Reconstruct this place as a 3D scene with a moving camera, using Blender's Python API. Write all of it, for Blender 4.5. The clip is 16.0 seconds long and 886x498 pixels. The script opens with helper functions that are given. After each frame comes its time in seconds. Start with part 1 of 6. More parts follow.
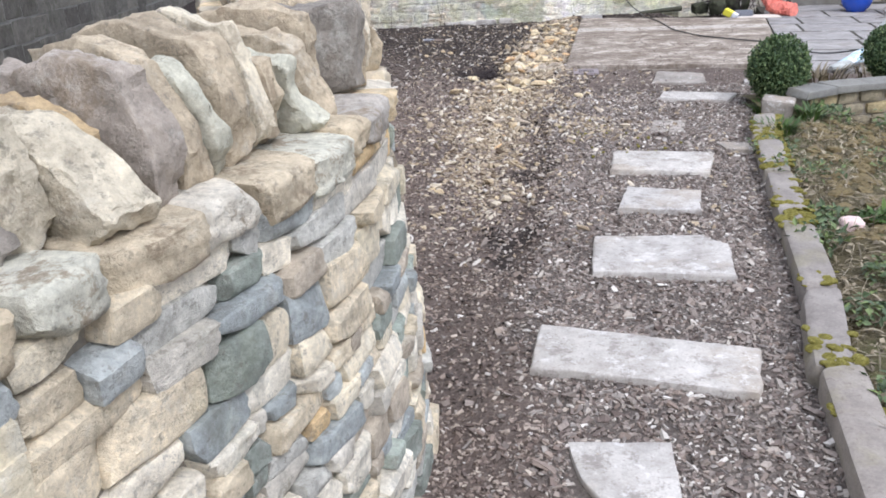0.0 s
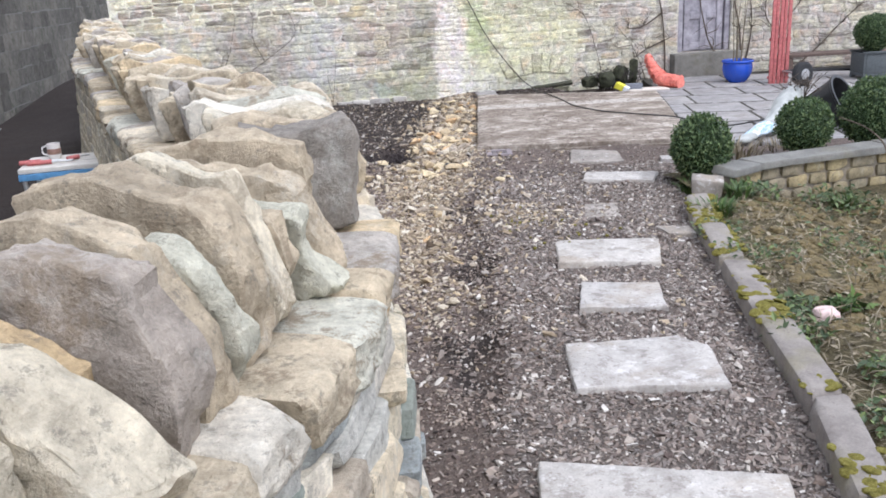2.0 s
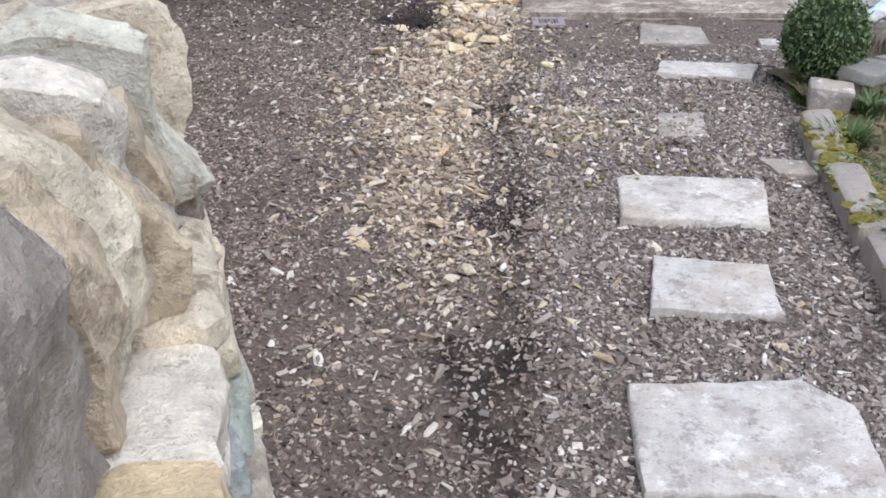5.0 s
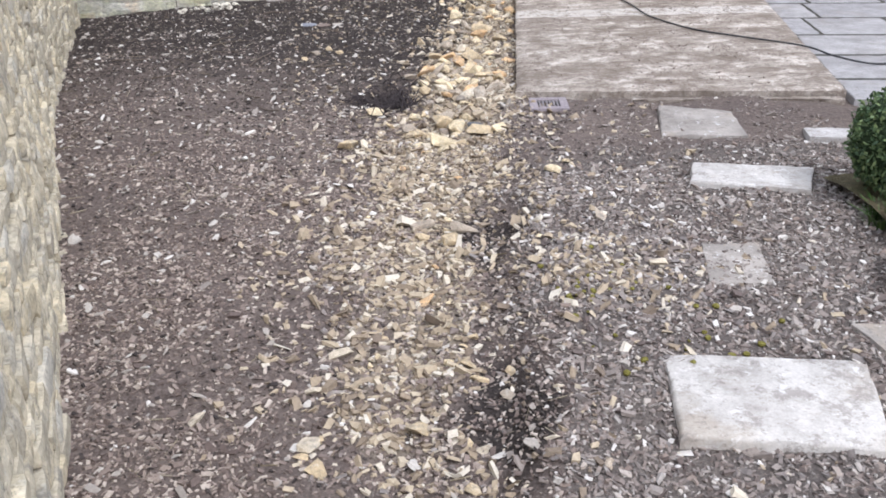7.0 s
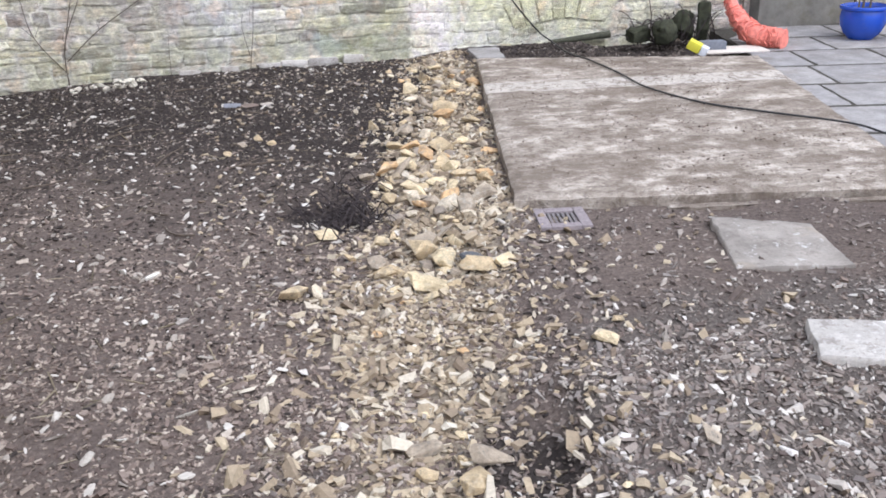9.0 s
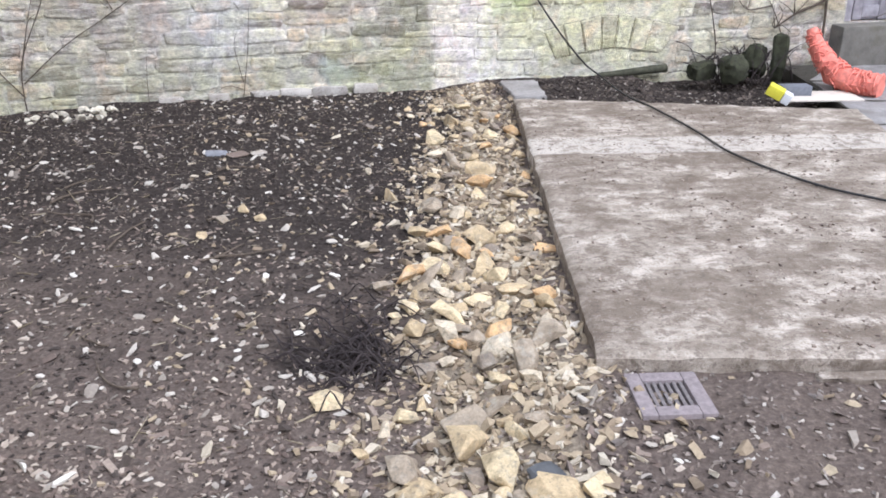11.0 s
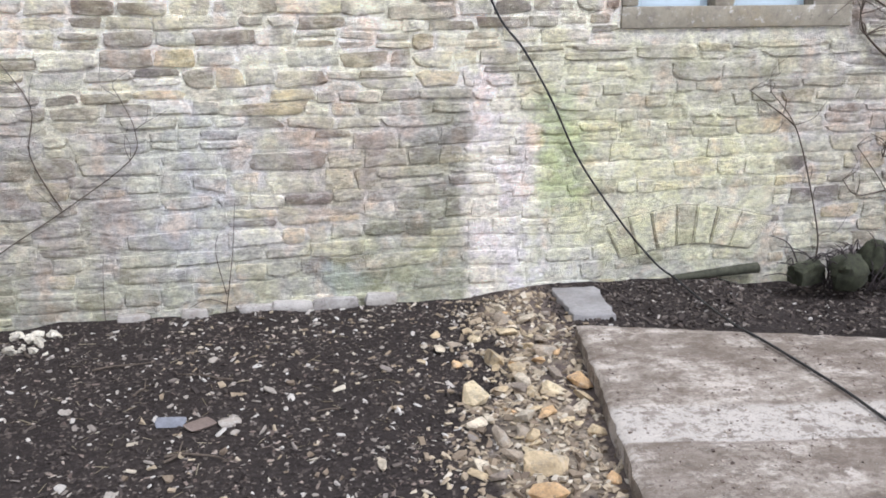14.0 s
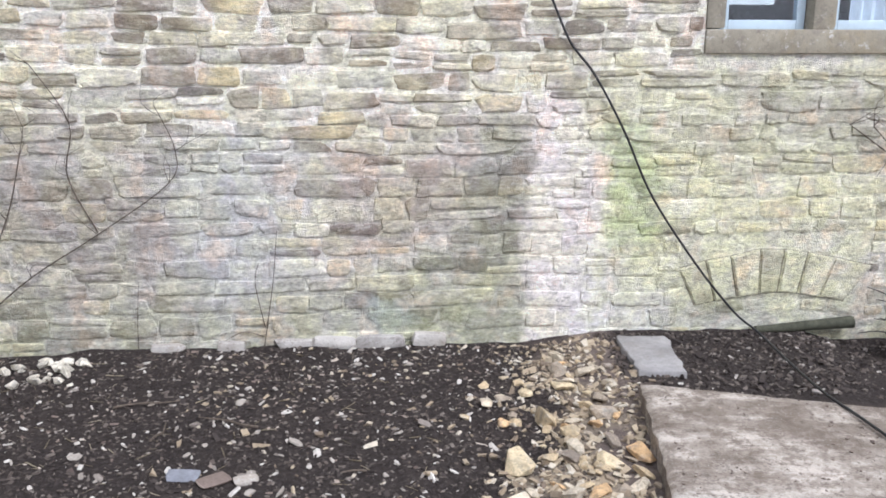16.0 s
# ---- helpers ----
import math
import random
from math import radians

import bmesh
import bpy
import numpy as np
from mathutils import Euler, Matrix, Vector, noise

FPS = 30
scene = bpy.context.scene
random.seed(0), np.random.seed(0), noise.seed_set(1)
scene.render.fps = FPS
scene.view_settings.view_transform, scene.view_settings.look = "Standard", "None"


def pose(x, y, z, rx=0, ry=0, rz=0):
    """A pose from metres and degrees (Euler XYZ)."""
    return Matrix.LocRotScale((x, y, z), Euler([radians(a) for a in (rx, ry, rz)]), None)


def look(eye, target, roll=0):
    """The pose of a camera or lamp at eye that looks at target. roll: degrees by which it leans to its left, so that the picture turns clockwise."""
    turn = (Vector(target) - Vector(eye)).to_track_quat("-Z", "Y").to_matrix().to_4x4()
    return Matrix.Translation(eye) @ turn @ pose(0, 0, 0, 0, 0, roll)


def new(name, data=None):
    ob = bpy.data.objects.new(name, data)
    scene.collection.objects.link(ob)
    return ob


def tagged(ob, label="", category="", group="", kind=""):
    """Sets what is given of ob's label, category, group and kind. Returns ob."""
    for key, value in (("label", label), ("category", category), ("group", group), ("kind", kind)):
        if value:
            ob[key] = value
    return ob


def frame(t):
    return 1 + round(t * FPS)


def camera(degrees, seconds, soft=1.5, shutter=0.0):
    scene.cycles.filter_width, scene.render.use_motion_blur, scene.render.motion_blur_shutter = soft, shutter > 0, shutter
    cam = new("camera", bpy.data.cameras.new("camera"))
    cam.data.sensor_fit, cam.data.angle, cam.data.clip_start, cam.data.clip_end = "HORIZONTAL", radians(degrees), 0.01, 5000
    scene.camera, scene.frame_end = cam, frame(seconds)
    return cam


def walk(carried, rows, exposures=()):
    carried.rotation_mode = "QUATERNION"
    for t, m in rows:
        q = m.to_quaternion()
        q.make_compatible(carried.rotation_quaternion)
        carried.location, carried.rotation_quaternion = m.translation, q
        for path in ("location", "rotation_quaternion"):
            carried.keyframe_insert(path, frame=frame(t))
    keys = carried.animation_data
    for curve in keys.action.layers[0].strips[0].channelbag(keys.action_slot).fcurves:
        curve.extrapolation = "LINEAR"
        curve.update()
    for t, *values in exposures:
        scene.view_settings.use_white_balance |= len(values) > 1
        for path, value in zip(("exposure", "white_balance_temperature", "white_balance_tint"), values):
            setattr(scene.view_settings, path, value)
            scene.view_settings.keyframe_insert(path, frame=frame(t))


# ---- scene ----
cam = camera(54.4, 16.0, soft=1.75)
METRES, EYE, TILT, LEAN, TURN = 7.7, 1.5, 0.0, -3.7, 3.2
ROWS = [
    (0.0, 0.0, 0.0, 0.0, -2.49, -21.77, 6.25),
    (0.5, -0.011, 0.0221, -0.002, -5.56, -22.3, 6.32),
    (1.0, -0.0163, 0.0466, 0.0014, -7.2, -22.31, 6.98),
    (1.5, -0.0248, 0.0548, 0.007, -9.42, -20.5, 7.44),
    (2.0, -0.0352, 0.0605, 0.0112, -11.18, -18.29, 6.58),
    (2.5, -0.0334, 0.0709, 0.008, -11.83, -19.81, 6.01),
    (3.0, -0.0191, 0.1004, 0.0033, -11.05, -22.15, 6.28),
    (5.5, 0.012, 0.2721, 0.0022, -7.4, -29.08, 4.86),
    (6.0, 0.0157, 0.3093, 0.0048, -7.7, -26.45, 5.33),
    (6.5, 0.0186, 0.3368, 0.0081, -8.91, -26.38, 5.29),
    (7.0, 0.0279, 0.3716, 0.0046, -9.09, -26.8, 5.26),
    (7.5, 0.0273, 0.4054, 0.0052, -8.81, -24.96, 5.68),
    (8.0, 0.0203, 0.4525, 0.0, -10.85, -22.09, 6.05),
    (10.5, 0.045, 0.6813, -0.0144, -15.65, -26.9, 4.57),
    (11.0, 0.0487, 0.7147, -0.0029, -13.52, -24.4, 3.74),
    (11.5, 0.0523, 0.7518, 0.0011, -13.21, -19.82, 4.51),
    (12.0, 0.0563, 0.7873, 0.0071, -14.21, -16.72, 4.51),
    (12.5, 0.0686, 0.8234, 0.0071, -12.72, -14.03, 4.29),
    (13.0, 0.0785, 0.8479, 0.0112, -10.66, -12.88, 3.76),
    (13.5, 0.0815, 0.8764, 0.0069, -10.99, -13.99, 4.0),
    (14.0, 0.0823, 0.9082, 0.0093, -12.44, -15.63, 4.34),
    (14.5, 0.0906, 0.9263, 0.0088, -13.17, -16.25, 3.99),
    (15.0, 0.1048, 0.9467, 0.0081, -10.4, -15.76, 3.37),
    (15.5, 0.1071, 0.9535, 0.0097, -7.61, -15.12, 3.57),
    (16.0, 0.1069, 0.9564, 0.0103, -6.96, -14.27, 3.49),
]
walk(cam, [(t, pose(0, 0, EYE, TILT, LEAN, TURN) @ pose(METRES * x, METRES * y, METRES * z, 90 + pitch, roll, yaw)) for t, x, y, z, yaw, pitch, roll in ROWS],
     exposures=[(0.0, 0.48, 5800, 12), (2.5, 0.44, 5800, 12), (5.5, 0.41, 5800, 12), (6.5, 0.56, 5800, 12), (8.0, 0.5, 5800, 12), (10.5, 0.54, 5800, 12), (12.0, 0.6, 5800, 12), (13.5, 0.38, 5800, 12), (15.0, 0.46, 5800, 12), (16.0, 0.5, 5800, 12)])

# ---- world and light: a bright overcast day ----
world = bpy.data.worlds.new("overcast")
scene.world = world
world.use_nodes = True
wn = world.node_tree
sky = wn.nodes.new("ShaderNodeTexSky")
sky.sky_type, sky.sun_disc = "NISHITA", False
sky.sun_elevation, sky.sun_rotation = radians(48), radians(150)
sky.air_density, sky.dust_density, sky.ozone_density = 1.0, 6.0, 1.0
haze = wn.nodes.new("ShaderNodeMixRGB")
haze.inputs[0].default_value = 0.75
haze.inputs[2].default_value = (9.5, 9.7, 10.2, 1)
wn.links.new(sky.outputs[0], haze.inputs[1])
wn.links.new(haze.outputs[0], wn.nodes["Background"].inputs[0])
wn.nodes["Background"].inputs[1].default_value = 0.13
sun = new("sun", bpy.data.lights.new("sun", "SUN"))
sun.data.energy, sun.data.angle, sun.data.color = 1.5, radians(25), (1.0, 0.985, 0.96)
sun.matrix_world = look((6, -9, 14), (0, 0, 0))


# ---- materials ----
def mat(name, build):
    m = bpy.data.materials.new(name)
    m.use_nodes = True
    build(Nodes(m.node_tree))
    return m


class Nodes:
    """Short hand for a node tree."""
    def __init__(self, tree):
        self.t, self.bsdf = tree, tree.nodes["Principled BSDF"]
        self.pos = None

    def add(self, kind, **values):
        n = self.t.nodes.new(kind)
        for k, v in values.items():
            n.inputs[k.replace("_", " ")].default_value = v
        return n

    def link(self, a, b):
        self.t.links.new(a, b)

    def place(self, local=False):
        tc = self.t.nodes.new("ShaderNodeTexCoord")
        if local:
            return tc.outputs["Object"]
        return self.t.nodes.new("ShaderNodeNewGeometry").outputs["Position"]

    def noise(self, scale, detail=4.0, rough=0.55, where=None, stretch=None):
        n = self.add("ShaderNodeTexNoise", Scale=scale, Detail=detail, Roughness=rough)
        where = where or self.place()
        if stretch:
            mp = self.add("ShaderNodeMapping", Scale=stretch)
            self.link(where, mp.inputs[0])
            where = mp.outputs[0]
        self.link(where, n.inputs["Vector"])
        return n.outputs["Fac"]

    def voronoi(self, scale, where=None, feature="F1", out="Distance", stretch=None):
        n = self.add("ShaderNodeTexVoronoi", Scale=scale)
        n.feature = feature
        where = where or self.place()
        if stretch:
            mp = self.add("ShaderNodeMapping", Scale=stretch)
            self.link(where, mp.inputs[0])
            where = mp.outputs[0]
        self.link(where, n.inputs["Vector"])
        return n.outputs[out]

    def ramp(self, fac, stops):
        n = self.t.nodes.new("ShaderNodeValToRGB")
        e = n.color_ramp.elements
        while len(e) < len(stops):
            e.new(0.5)
        for el, (p, c) in zip(e, stops):
            el.position, el.color = p, (*c, 1) if len(c) == 3 else c
        self.link(fac, n.inputs[0])
        return n.outputs[0]

    def mix(self, fac, a, b, mode="MIX"):
        n = self.t.nodes.new("ShaderNodeMixRGB")
        n.blend_type = mode
        for v, i in ((fac, 0), (a, 1), (b, 2)):
            if isinstance(v, (int, float)):
                n.inputs[i].default_value = v if i == 0 else (v, v, v, 1)
            elif isinstance(v, tuple):
                n.inputs[i].default_value = (*v, 1)
            else:
                self.link(v, n.inputs[i])
        return n.outputs[0]

    def step(self, fac, lo, hi):
        n = self.t.nodes.new("ShaderNodeMapRange")
        n.interpolation_type = "SMOOTHSTEP"
        n.inputs[1].default_value, n.inputs[2].default_value = lo, hi
        self.link(fac, n.inputs[0])
        return n.outputs[0]

    def math(self, op, a, b=0.0):
        n = self.t.nodes.new("ShaderNodeMath")
        n.operation = op
        for v, i in ((a, 0), (b, 1)):
            if isinstance(v, (int, float)):
                n.inputs[i].default_value = v
            else:
                self.link(v, n.inputs[i])
        return n.outputs[0]

    def random(self):
        return self.t.nodes.new("ShaderNodeObjectInfo").outputs["Random"]

    def island(self):
        return self.t.nodes.new("ShaderNodeNewGeometry").outputs["Random Per Island"]

    def attr(self, name):
        n = self.t.nodes.new("ShaderNodeAttribute")
        n.attribute_name = name
        return n

    def bump(self, height, strength, distance=0.01, after=None):
        n = self.add("ShaderNodeBump", Strength=strength, Distance=distance)
        self.link(height, n.inputs["Height"])
        if after:
            self.link(after, n.inputs["Normal"])
        self.link(n.outputs[0], self.bsdf.inputs["Normal"])
        return n.outputs[0]

    def out(self, colour, rough=0.9, spec=0.3):
        if isinstance(colour, tuple):
            self.bsdf.inputs["Base Color"].default_value = (*colour, 1)
        else:
            self.link(colour, self.bsdf.inputs["Base Color"])
        if isinstance(rough, (int, float)):
            self.bsdf.inputs["Roughness"].default_value = rough
        else:
            self.link(rough, self.bsdf.inputs["Roughness"])
        self.bsdf.inputs["Specular IOR Level"].default_value = spec


def stone_look(palette, lichen=0.25, scale=1.0, island=False, stain=(0.2, 0.19, 0.17), bump=0.6, moss=0.0, jump=False, stains=0.6):
    def build(n):
        r = n.island() if island else n.random()
        base = n.ramp(r, palette)
        if jump:
            n.t.nodes[-1].color_ramp.interpolation = "CONSTANT"
        where = n.place()
        big = n.noise(6 * scale, 5, 0.6, where)
        fine = n.noise(70 * scale, 6, 0.7, where)
        grain = n.noise(260 * scale, 3, 0.6, where)
        c = n.mix(0.55, base, n.ramp(big, [(0.3, (0.72, 0.7, 0.67)), (0.68, (1.3, 1.27, 1.21))]), "MULTIPLY")
        c = n.mix(0.38, c, n.ramp(fine, [(0.33, (0.6, 0.585, 0.56)), (0.62, (1.3, 1.28, 1.24))]), "MULTIPLY")
        c = n.mix(0.85, c, n.ramp(n.noise(13 * scale, 11, 0.78, where), [(0.36, (0.74, 0.72, 0.69)), (0.5, (1.12, 1.11, 1.09)), (0.64, (1.45, 1.43, 1.39))]), "MULTIPLY")
        c = n.mix(n.math("MULTIPLY", n.step(n.noise(33 * scale, 7, 0.8, where), 0.55, 0.62), 0.55), c, (0.17, 0.155, 0.13))
        c = n.mix(n.math("MULTIPLY", n.step(n.noise(11 * scale, 6, 0.7, where), 0.53, 0.66), lichen), c, (0.62, 0.61, 0.55))
        c = n.mix(n.math("MULTIPLY", n.step(n.noise(9 * scale, 7, 0.78, where), 0.52, 0.62), stains), c, stain)
        if moss:
            c = n.mix(n.math("MULTIPLY", n.step(n.noise(4, 6, 0.7, where), 0.52, 0.66), moss), c, (0.16, 0.17, 0.04))
        h = n.mix(0.45, n.noise(16 * scale, 10, 0.72, where), n.mix(0.35, fine, grain))
        n.bump(h, bump, 0.022)
        n.out(c, 0.92, 0.2)
    return build


DRY = [(0.0, (0.40, 0.40, 0.38)), (0.1, (0.60, 0.56, 0.48)), (0.2, (0.26, 0.285, 0.295)), (0.3, (0.50, 0.44, 0.34)), (0.4, (0.34, 0.365, 0.37)), (0.5, (0.60, 0.57, 0.50)), (0.58, (0.21, 0.235, 0.215)),
       (0.66, (0.45, 0.43, 0.39)), (0.74, (0.34, 0.30, 0.25)), (0.82, (0.55, 0.50, 0.40)), (0.9, (0.52, 0.395, 0.235)), (0.94, (0.29, 0.33, 0.30)), (1.0, (0.46, 0.41, 0.33))]
M_DRY = mat("drystone", stone_look([(p, tuple(min(1.0, v * 1.1) for v in c)) for p, c in DRY], 0.3, moss=0.12, bump=0.9, jump=True, stains=0.4))
M_DRY_FAR = mat("drystone_far", stone_look([(0.0, (0.42, 0.38, 0.30)), (0.3, (0.52, 0.47, 0.36)), (0.6, (0.36, 0.33, 0.27)), (0.8, (0.50, 0.44, 0.32)), (1.0, (0.44, 0.42, 0.37))], 0.35, island=True))
M_COPE = mat("cope_stone", stone_look([(0.0, (0.47, 0.41, 0.315)), (0.16, (0.53, 0.475, 0.385)), (0.32, (0.33, 0.305, 0.285)), (0.42, (0.475, 0.47, 0.41)), (0.49, (0.42, 0.36, 0.27)), (0.64, (0.53, 0.435, 0.295)), (0.74, (0.36, 0.335, 0.31)), (0.84, (0.56, 0.53, 0.47)), (1.0, (0.50, 0.45, 0.36))],
                                      0.25, 0.8, stain=(0.25, 0.195, 0.135), bump=1.0, jump=True, stains=0.85))
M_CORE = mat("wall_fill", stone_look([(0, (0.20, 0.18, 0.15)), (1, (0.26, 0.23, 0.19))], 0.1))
M_BUFF = mat("limestone_rubble", stone_look([(0.0, (0.46, 0.37, 0.245)), (0.25, (0.56, 0.47, 0.32)), (0.45, (0.33, 0.28, 0.225)), (0.62, (0.50, 0.44, 0.35)), (0.78, (0.54, 0.37, 0.21)), (0.9, (0.26, 0.22, 0.185)), (1.0, (0.62, 0.57, 0.48))], 0.25, 1.5, bump=0.7, stains=0.45, jump=True))
CHIPS = [(0.0, (0.11, 0.085, 0.075)), (0.25, (0.20, 0.165, 0.145)), (0.45, (0.28, 0.24, 0.21)), (0.6, (0.15, 0.13, 0.12)), (0.72, (0.33, 0.30, 0.27)), (0.84, (0.22, 0.17, 0.14)), (0.93, (0.46, 0.42, 0.37)), (1.0, (0.62, 0.59, 0.55))]


def chip_look(palette):
    def build(n):
        c = n.ramp(n.island(), palette)
        c = n.mix(0.5, c, n.ramp(n.noise(90, 4, 0.6), [(0.3, (0.6, 0.58, 0.56)), (0.7, (1.25, 1.22, 1.2))]), "MULTIPLY")
        n.bump(n.noise(160, 4, 0.6), 0.4, 0.004)
        n.out(c, 0.9, 0.25)
    return build


M_CHIP = mat("gravel_chips", chip_look(CHIPS))
M_CHIP_DARK = mat("soil_chips", chip_look([(0.0, (0.035, 0.028, 0.026)), (0.5, (0.065, 0.053, 0.047)), (0.75, (0.105, 0.085, 0.073)), (0.93, (0.17, 0.145, 0.125)), (0.98, (0.30, 0.27, 0.24)), (1.0, (0.58, 0.55, 0.5))]))
M_CHIP_BUFF = mat("buff_chips", chip_look([(0.0, (0.18, 0.14, 0.105)), (0.35, (0.33, 0.265, 0.185)), (0.7, (0.45, 0.375, 0.265)), (1.0, (0.58, 0.53, 0.44))]))
M_LITTER = mat("leaf_litter", chip_look([(0.0, (0.10, 0.075, 0.065)), (0.4, (0.195, 0.152, 0.13)), (0.75, (0.30, 0.245, 0.205)), (1.0, (0.47, 0.41, 0.345))]))


def ground_look(n):
    zone = n.attr("zone")
    sep = n.t.nodes.new("ShaderNodeSeparateColor")
    n.link(zone.outputs["Color"], sep.inputs[0])
    where = n.place()
    wob = n.math("MULTIPLY", n.math("SUBTRACT", n.noise(5, 6, 0.65, where), 0.5), 0.9)
    soil = n.ramp(n.noise(45, 8, 0.72, where), [(0.3, (0.02, 0.0165, 0.015)), (0.55, (0.042, 0.034, 0.031)), (0.75, (0.10, 0.084, 0.075))])
    brown = n.ramp(n.noise(55, 8, 0.75, where), [(0.3, (0.07, 0.055, 0.048)), (0.55, (0.145, 0.115, 0.10)), (0.78, (0.28, 0.235, 0.205))])
    grit = n.ramp(n.noise(80, 8, 0.75, where), [(0.3, (0.06, 0.05, 0.045)), (0.55, (0.13, 0.11, 0.097)), (0.78, (0.28, 0.25, 0.22))])
    buff = n.ramp(n.noise(50, 8, 0.72, where), [(0.3, (0.14, 0.115, 0.09)), (0.55, (0.27, 0.225, 0.17)), (0.78, (0.42, 0.37, 0.29))])
    c = n.mix(n.step(n.math("ADD", sep.outputs[0], wob), 0.15, 0.85), brown, soil)
    c = n.mix(n.step(n.math("ADD", sep.outputs[1], wob), 0.35, 0.65), c, grit)
    c = n.mix(n.step(n.math("ADD", sep.outputs[2], wob), 0.35, 0.65), c, buff)
    c = n.mix(0.5, c, n.ramp(n.noise(3.2, 5, 0.6, where), [(0.3, (0.7, 0.69, 0.7)), (0.7, (1.2, 1.18, 1.12))]), "MULTIPLY")
    n.bump(n.mix(0.5, n.noise(60, 8, 0.7, where), n.voronoi(38, where)), 0.9, 0.02)
    n.out(c, 0.95, 0.15)


M_GROUND = mat("ground", ground_look)


def bed_look(n):
    where = n.place()
    c = n.ramp(n.noise(30, 8, 0.75, where), [(0.3, (0.04, 0.034, 0.023)), (0.5, (0.105, 0.088, 0.05)), (0.75, (0.22, 0.18, 0.105))])
    c = n.mix(n.math("MULTIPLY", n.step(n.noise(3, 4, 0.6, where), 0.5, 0.62), 0.5), c, (0.12, 0.13, 0.05))
    n.bump(n.noise(60, 8, 0.7, where), 0.9, 0.02)
    n.out(c, 0.95, 0.15)


M_BED = mat("bed_soil", bed_look)


def slab_look(light, dark, tint=(0.33, 0.27, 0.2), dirt=0.35, blotch=0.0):
    def build(n):
        where = n.place()
        c = n.ramp(n.noise(7, 8, 0.7, where), [(0.3, dark), (0.62, light)])
        c = n.mix(n.math("MULTIPLY", n.step(n.noise(3.1, 6, 0.65, where), 0.5, 0.68), dirt), c, tint)
        c = n.mix(n.math("MULTIPLY", n.step(n.noise(38, 6, 0.75, where), 0.56, 0.66), 0.55), c, (0.16, 0.13, 0.11))
        c = n.mix(0.4, c, n.ramp(n.noise(120, 5, 0.7, where), [(0.3, (0.6, 0.6, 0.6)), (0.7, (1.25, 1.25, 1.25))]), "MULTIPLY")
        if blotch:
            c = n.mix(n.math("MULTIPLY", n.step(n.noise(11, 10, 0.8, where), 0.53, 0.6), blotch), c, (0.20, 0.175, 0.155))
            c = n.mix(n.math("MULTIPLY", n.step(n.noise(16, 9, 0.75, where), 0.56, 0.64), 0.6), c, (0.66, 0.64, 0.62))
        r = n.random()
        c = n.mix(0.5, c, n.ramp(r, [(0, (0.85, 0.85, 0.87)), (1, (1.12, 1.1, 1.06))]), "MULTIPLY")
        n.bump(n.mix(0.5, n.noise(25, 8, 0.7, where), n.noise(150, 4, 0.6, where)), 0.5, 0.008)
        n.out(c, 0.88, 0.25)
    return build


def pad_look(n):
    where = n.place()
    sep = n.t.nodes.new("ShaderNodeSeparateXYZ")
    n.link(where, sep.inputs[0])
    across = n.math("ADD", sep.outputs[1], n.math("MULTIPLY", sep.outputs[0], 0.135))
    across = n.math("ADD", across, n.math("MULTIPLY", n.math("SUBTRACT", n.noise(3, 4, 0.6, where), 0.5), 0.05))
    c = n.ramp(n.noise(5, 10, 0.74, where, (0.85, 1.15, 1)), [(0.36, (0.2, 0.163, 0.132)), (0.5, (0.35, 0.302, 0.253)), (0.6, (0.56, 0.495, 0.43))])
    band = n.math("MULTIPLY", n.step(across, 9.79, 9.805), n.math("SUBTRACT", 1.0, n.step(across, 10.06, 10.12)))
    c = n.mix(n.math("MULTIPLY", band, 0.75), c, (0.58, 0.53, 0.475))
    seam = n.math("MULTIPLY", n.step(across, 9.765, 9.79), n.math("SUBTRACT", 1.0, n.step(across, 9.79, 9.81)))
    c = n.mix(n.math("MULTIPLY", seam, 0.5), c, (0.22, 0.18, 0.15))
    dry = n.math("SUBTRACT", 1.0, n.math("MULTIPLY", band, 0.85))
    soil = n.step(n.noise(2.6, 10, 0.74, where, (0.7, 1.3, 1)), 0.48, 0.55)
    c = n.mix(n.math("MULTIPLY", n.math("MULTIPLY", soil, dry), 0.6), c, (0.16, 0.125, 0.097))
    c = n.mix(n.math("MULTIPLY", n.step(n.noise(9, 10, 0.8, where), 0.52, 0.57), 0.6), c, (0.15, 0.115, 0.09))
    c = n.mix(n.math("MULTIPLY", n.step(n.noise(24, 8, 0.8, where), 0.54, 0.59), 0.65), c, (0.13, 0.105, 0.085))
    c = n.mix(n.math("MULTIPLY", n.step(n.noise(60, 5, 0.8, where), 0.57, 0.63), 0.6), c, (0.13, 0.105, 0.09))
    c = n.mix(n.math("MULTIPLY", n.step(n.noise(85, 5, 0.8, where), 0.62, 0.68), 0.7), c, (0.62, 0.59, 0.54))
    c = n.mix(0.4, c, n.ramp(n.noise(140, 5, 0.7, where), [(0.3, (0.6, 0.6, 0.6)), (0.7, (1.25, 1.25, 1.25))]), "MULTIPLY")
    n.bump(n.mix(0.5, n.noise(18, 9, 0.72, where), n.noise(150, 4, 0.6, where)), 0.8, 0.012)
    n.out(c, 0.9, 0.2)


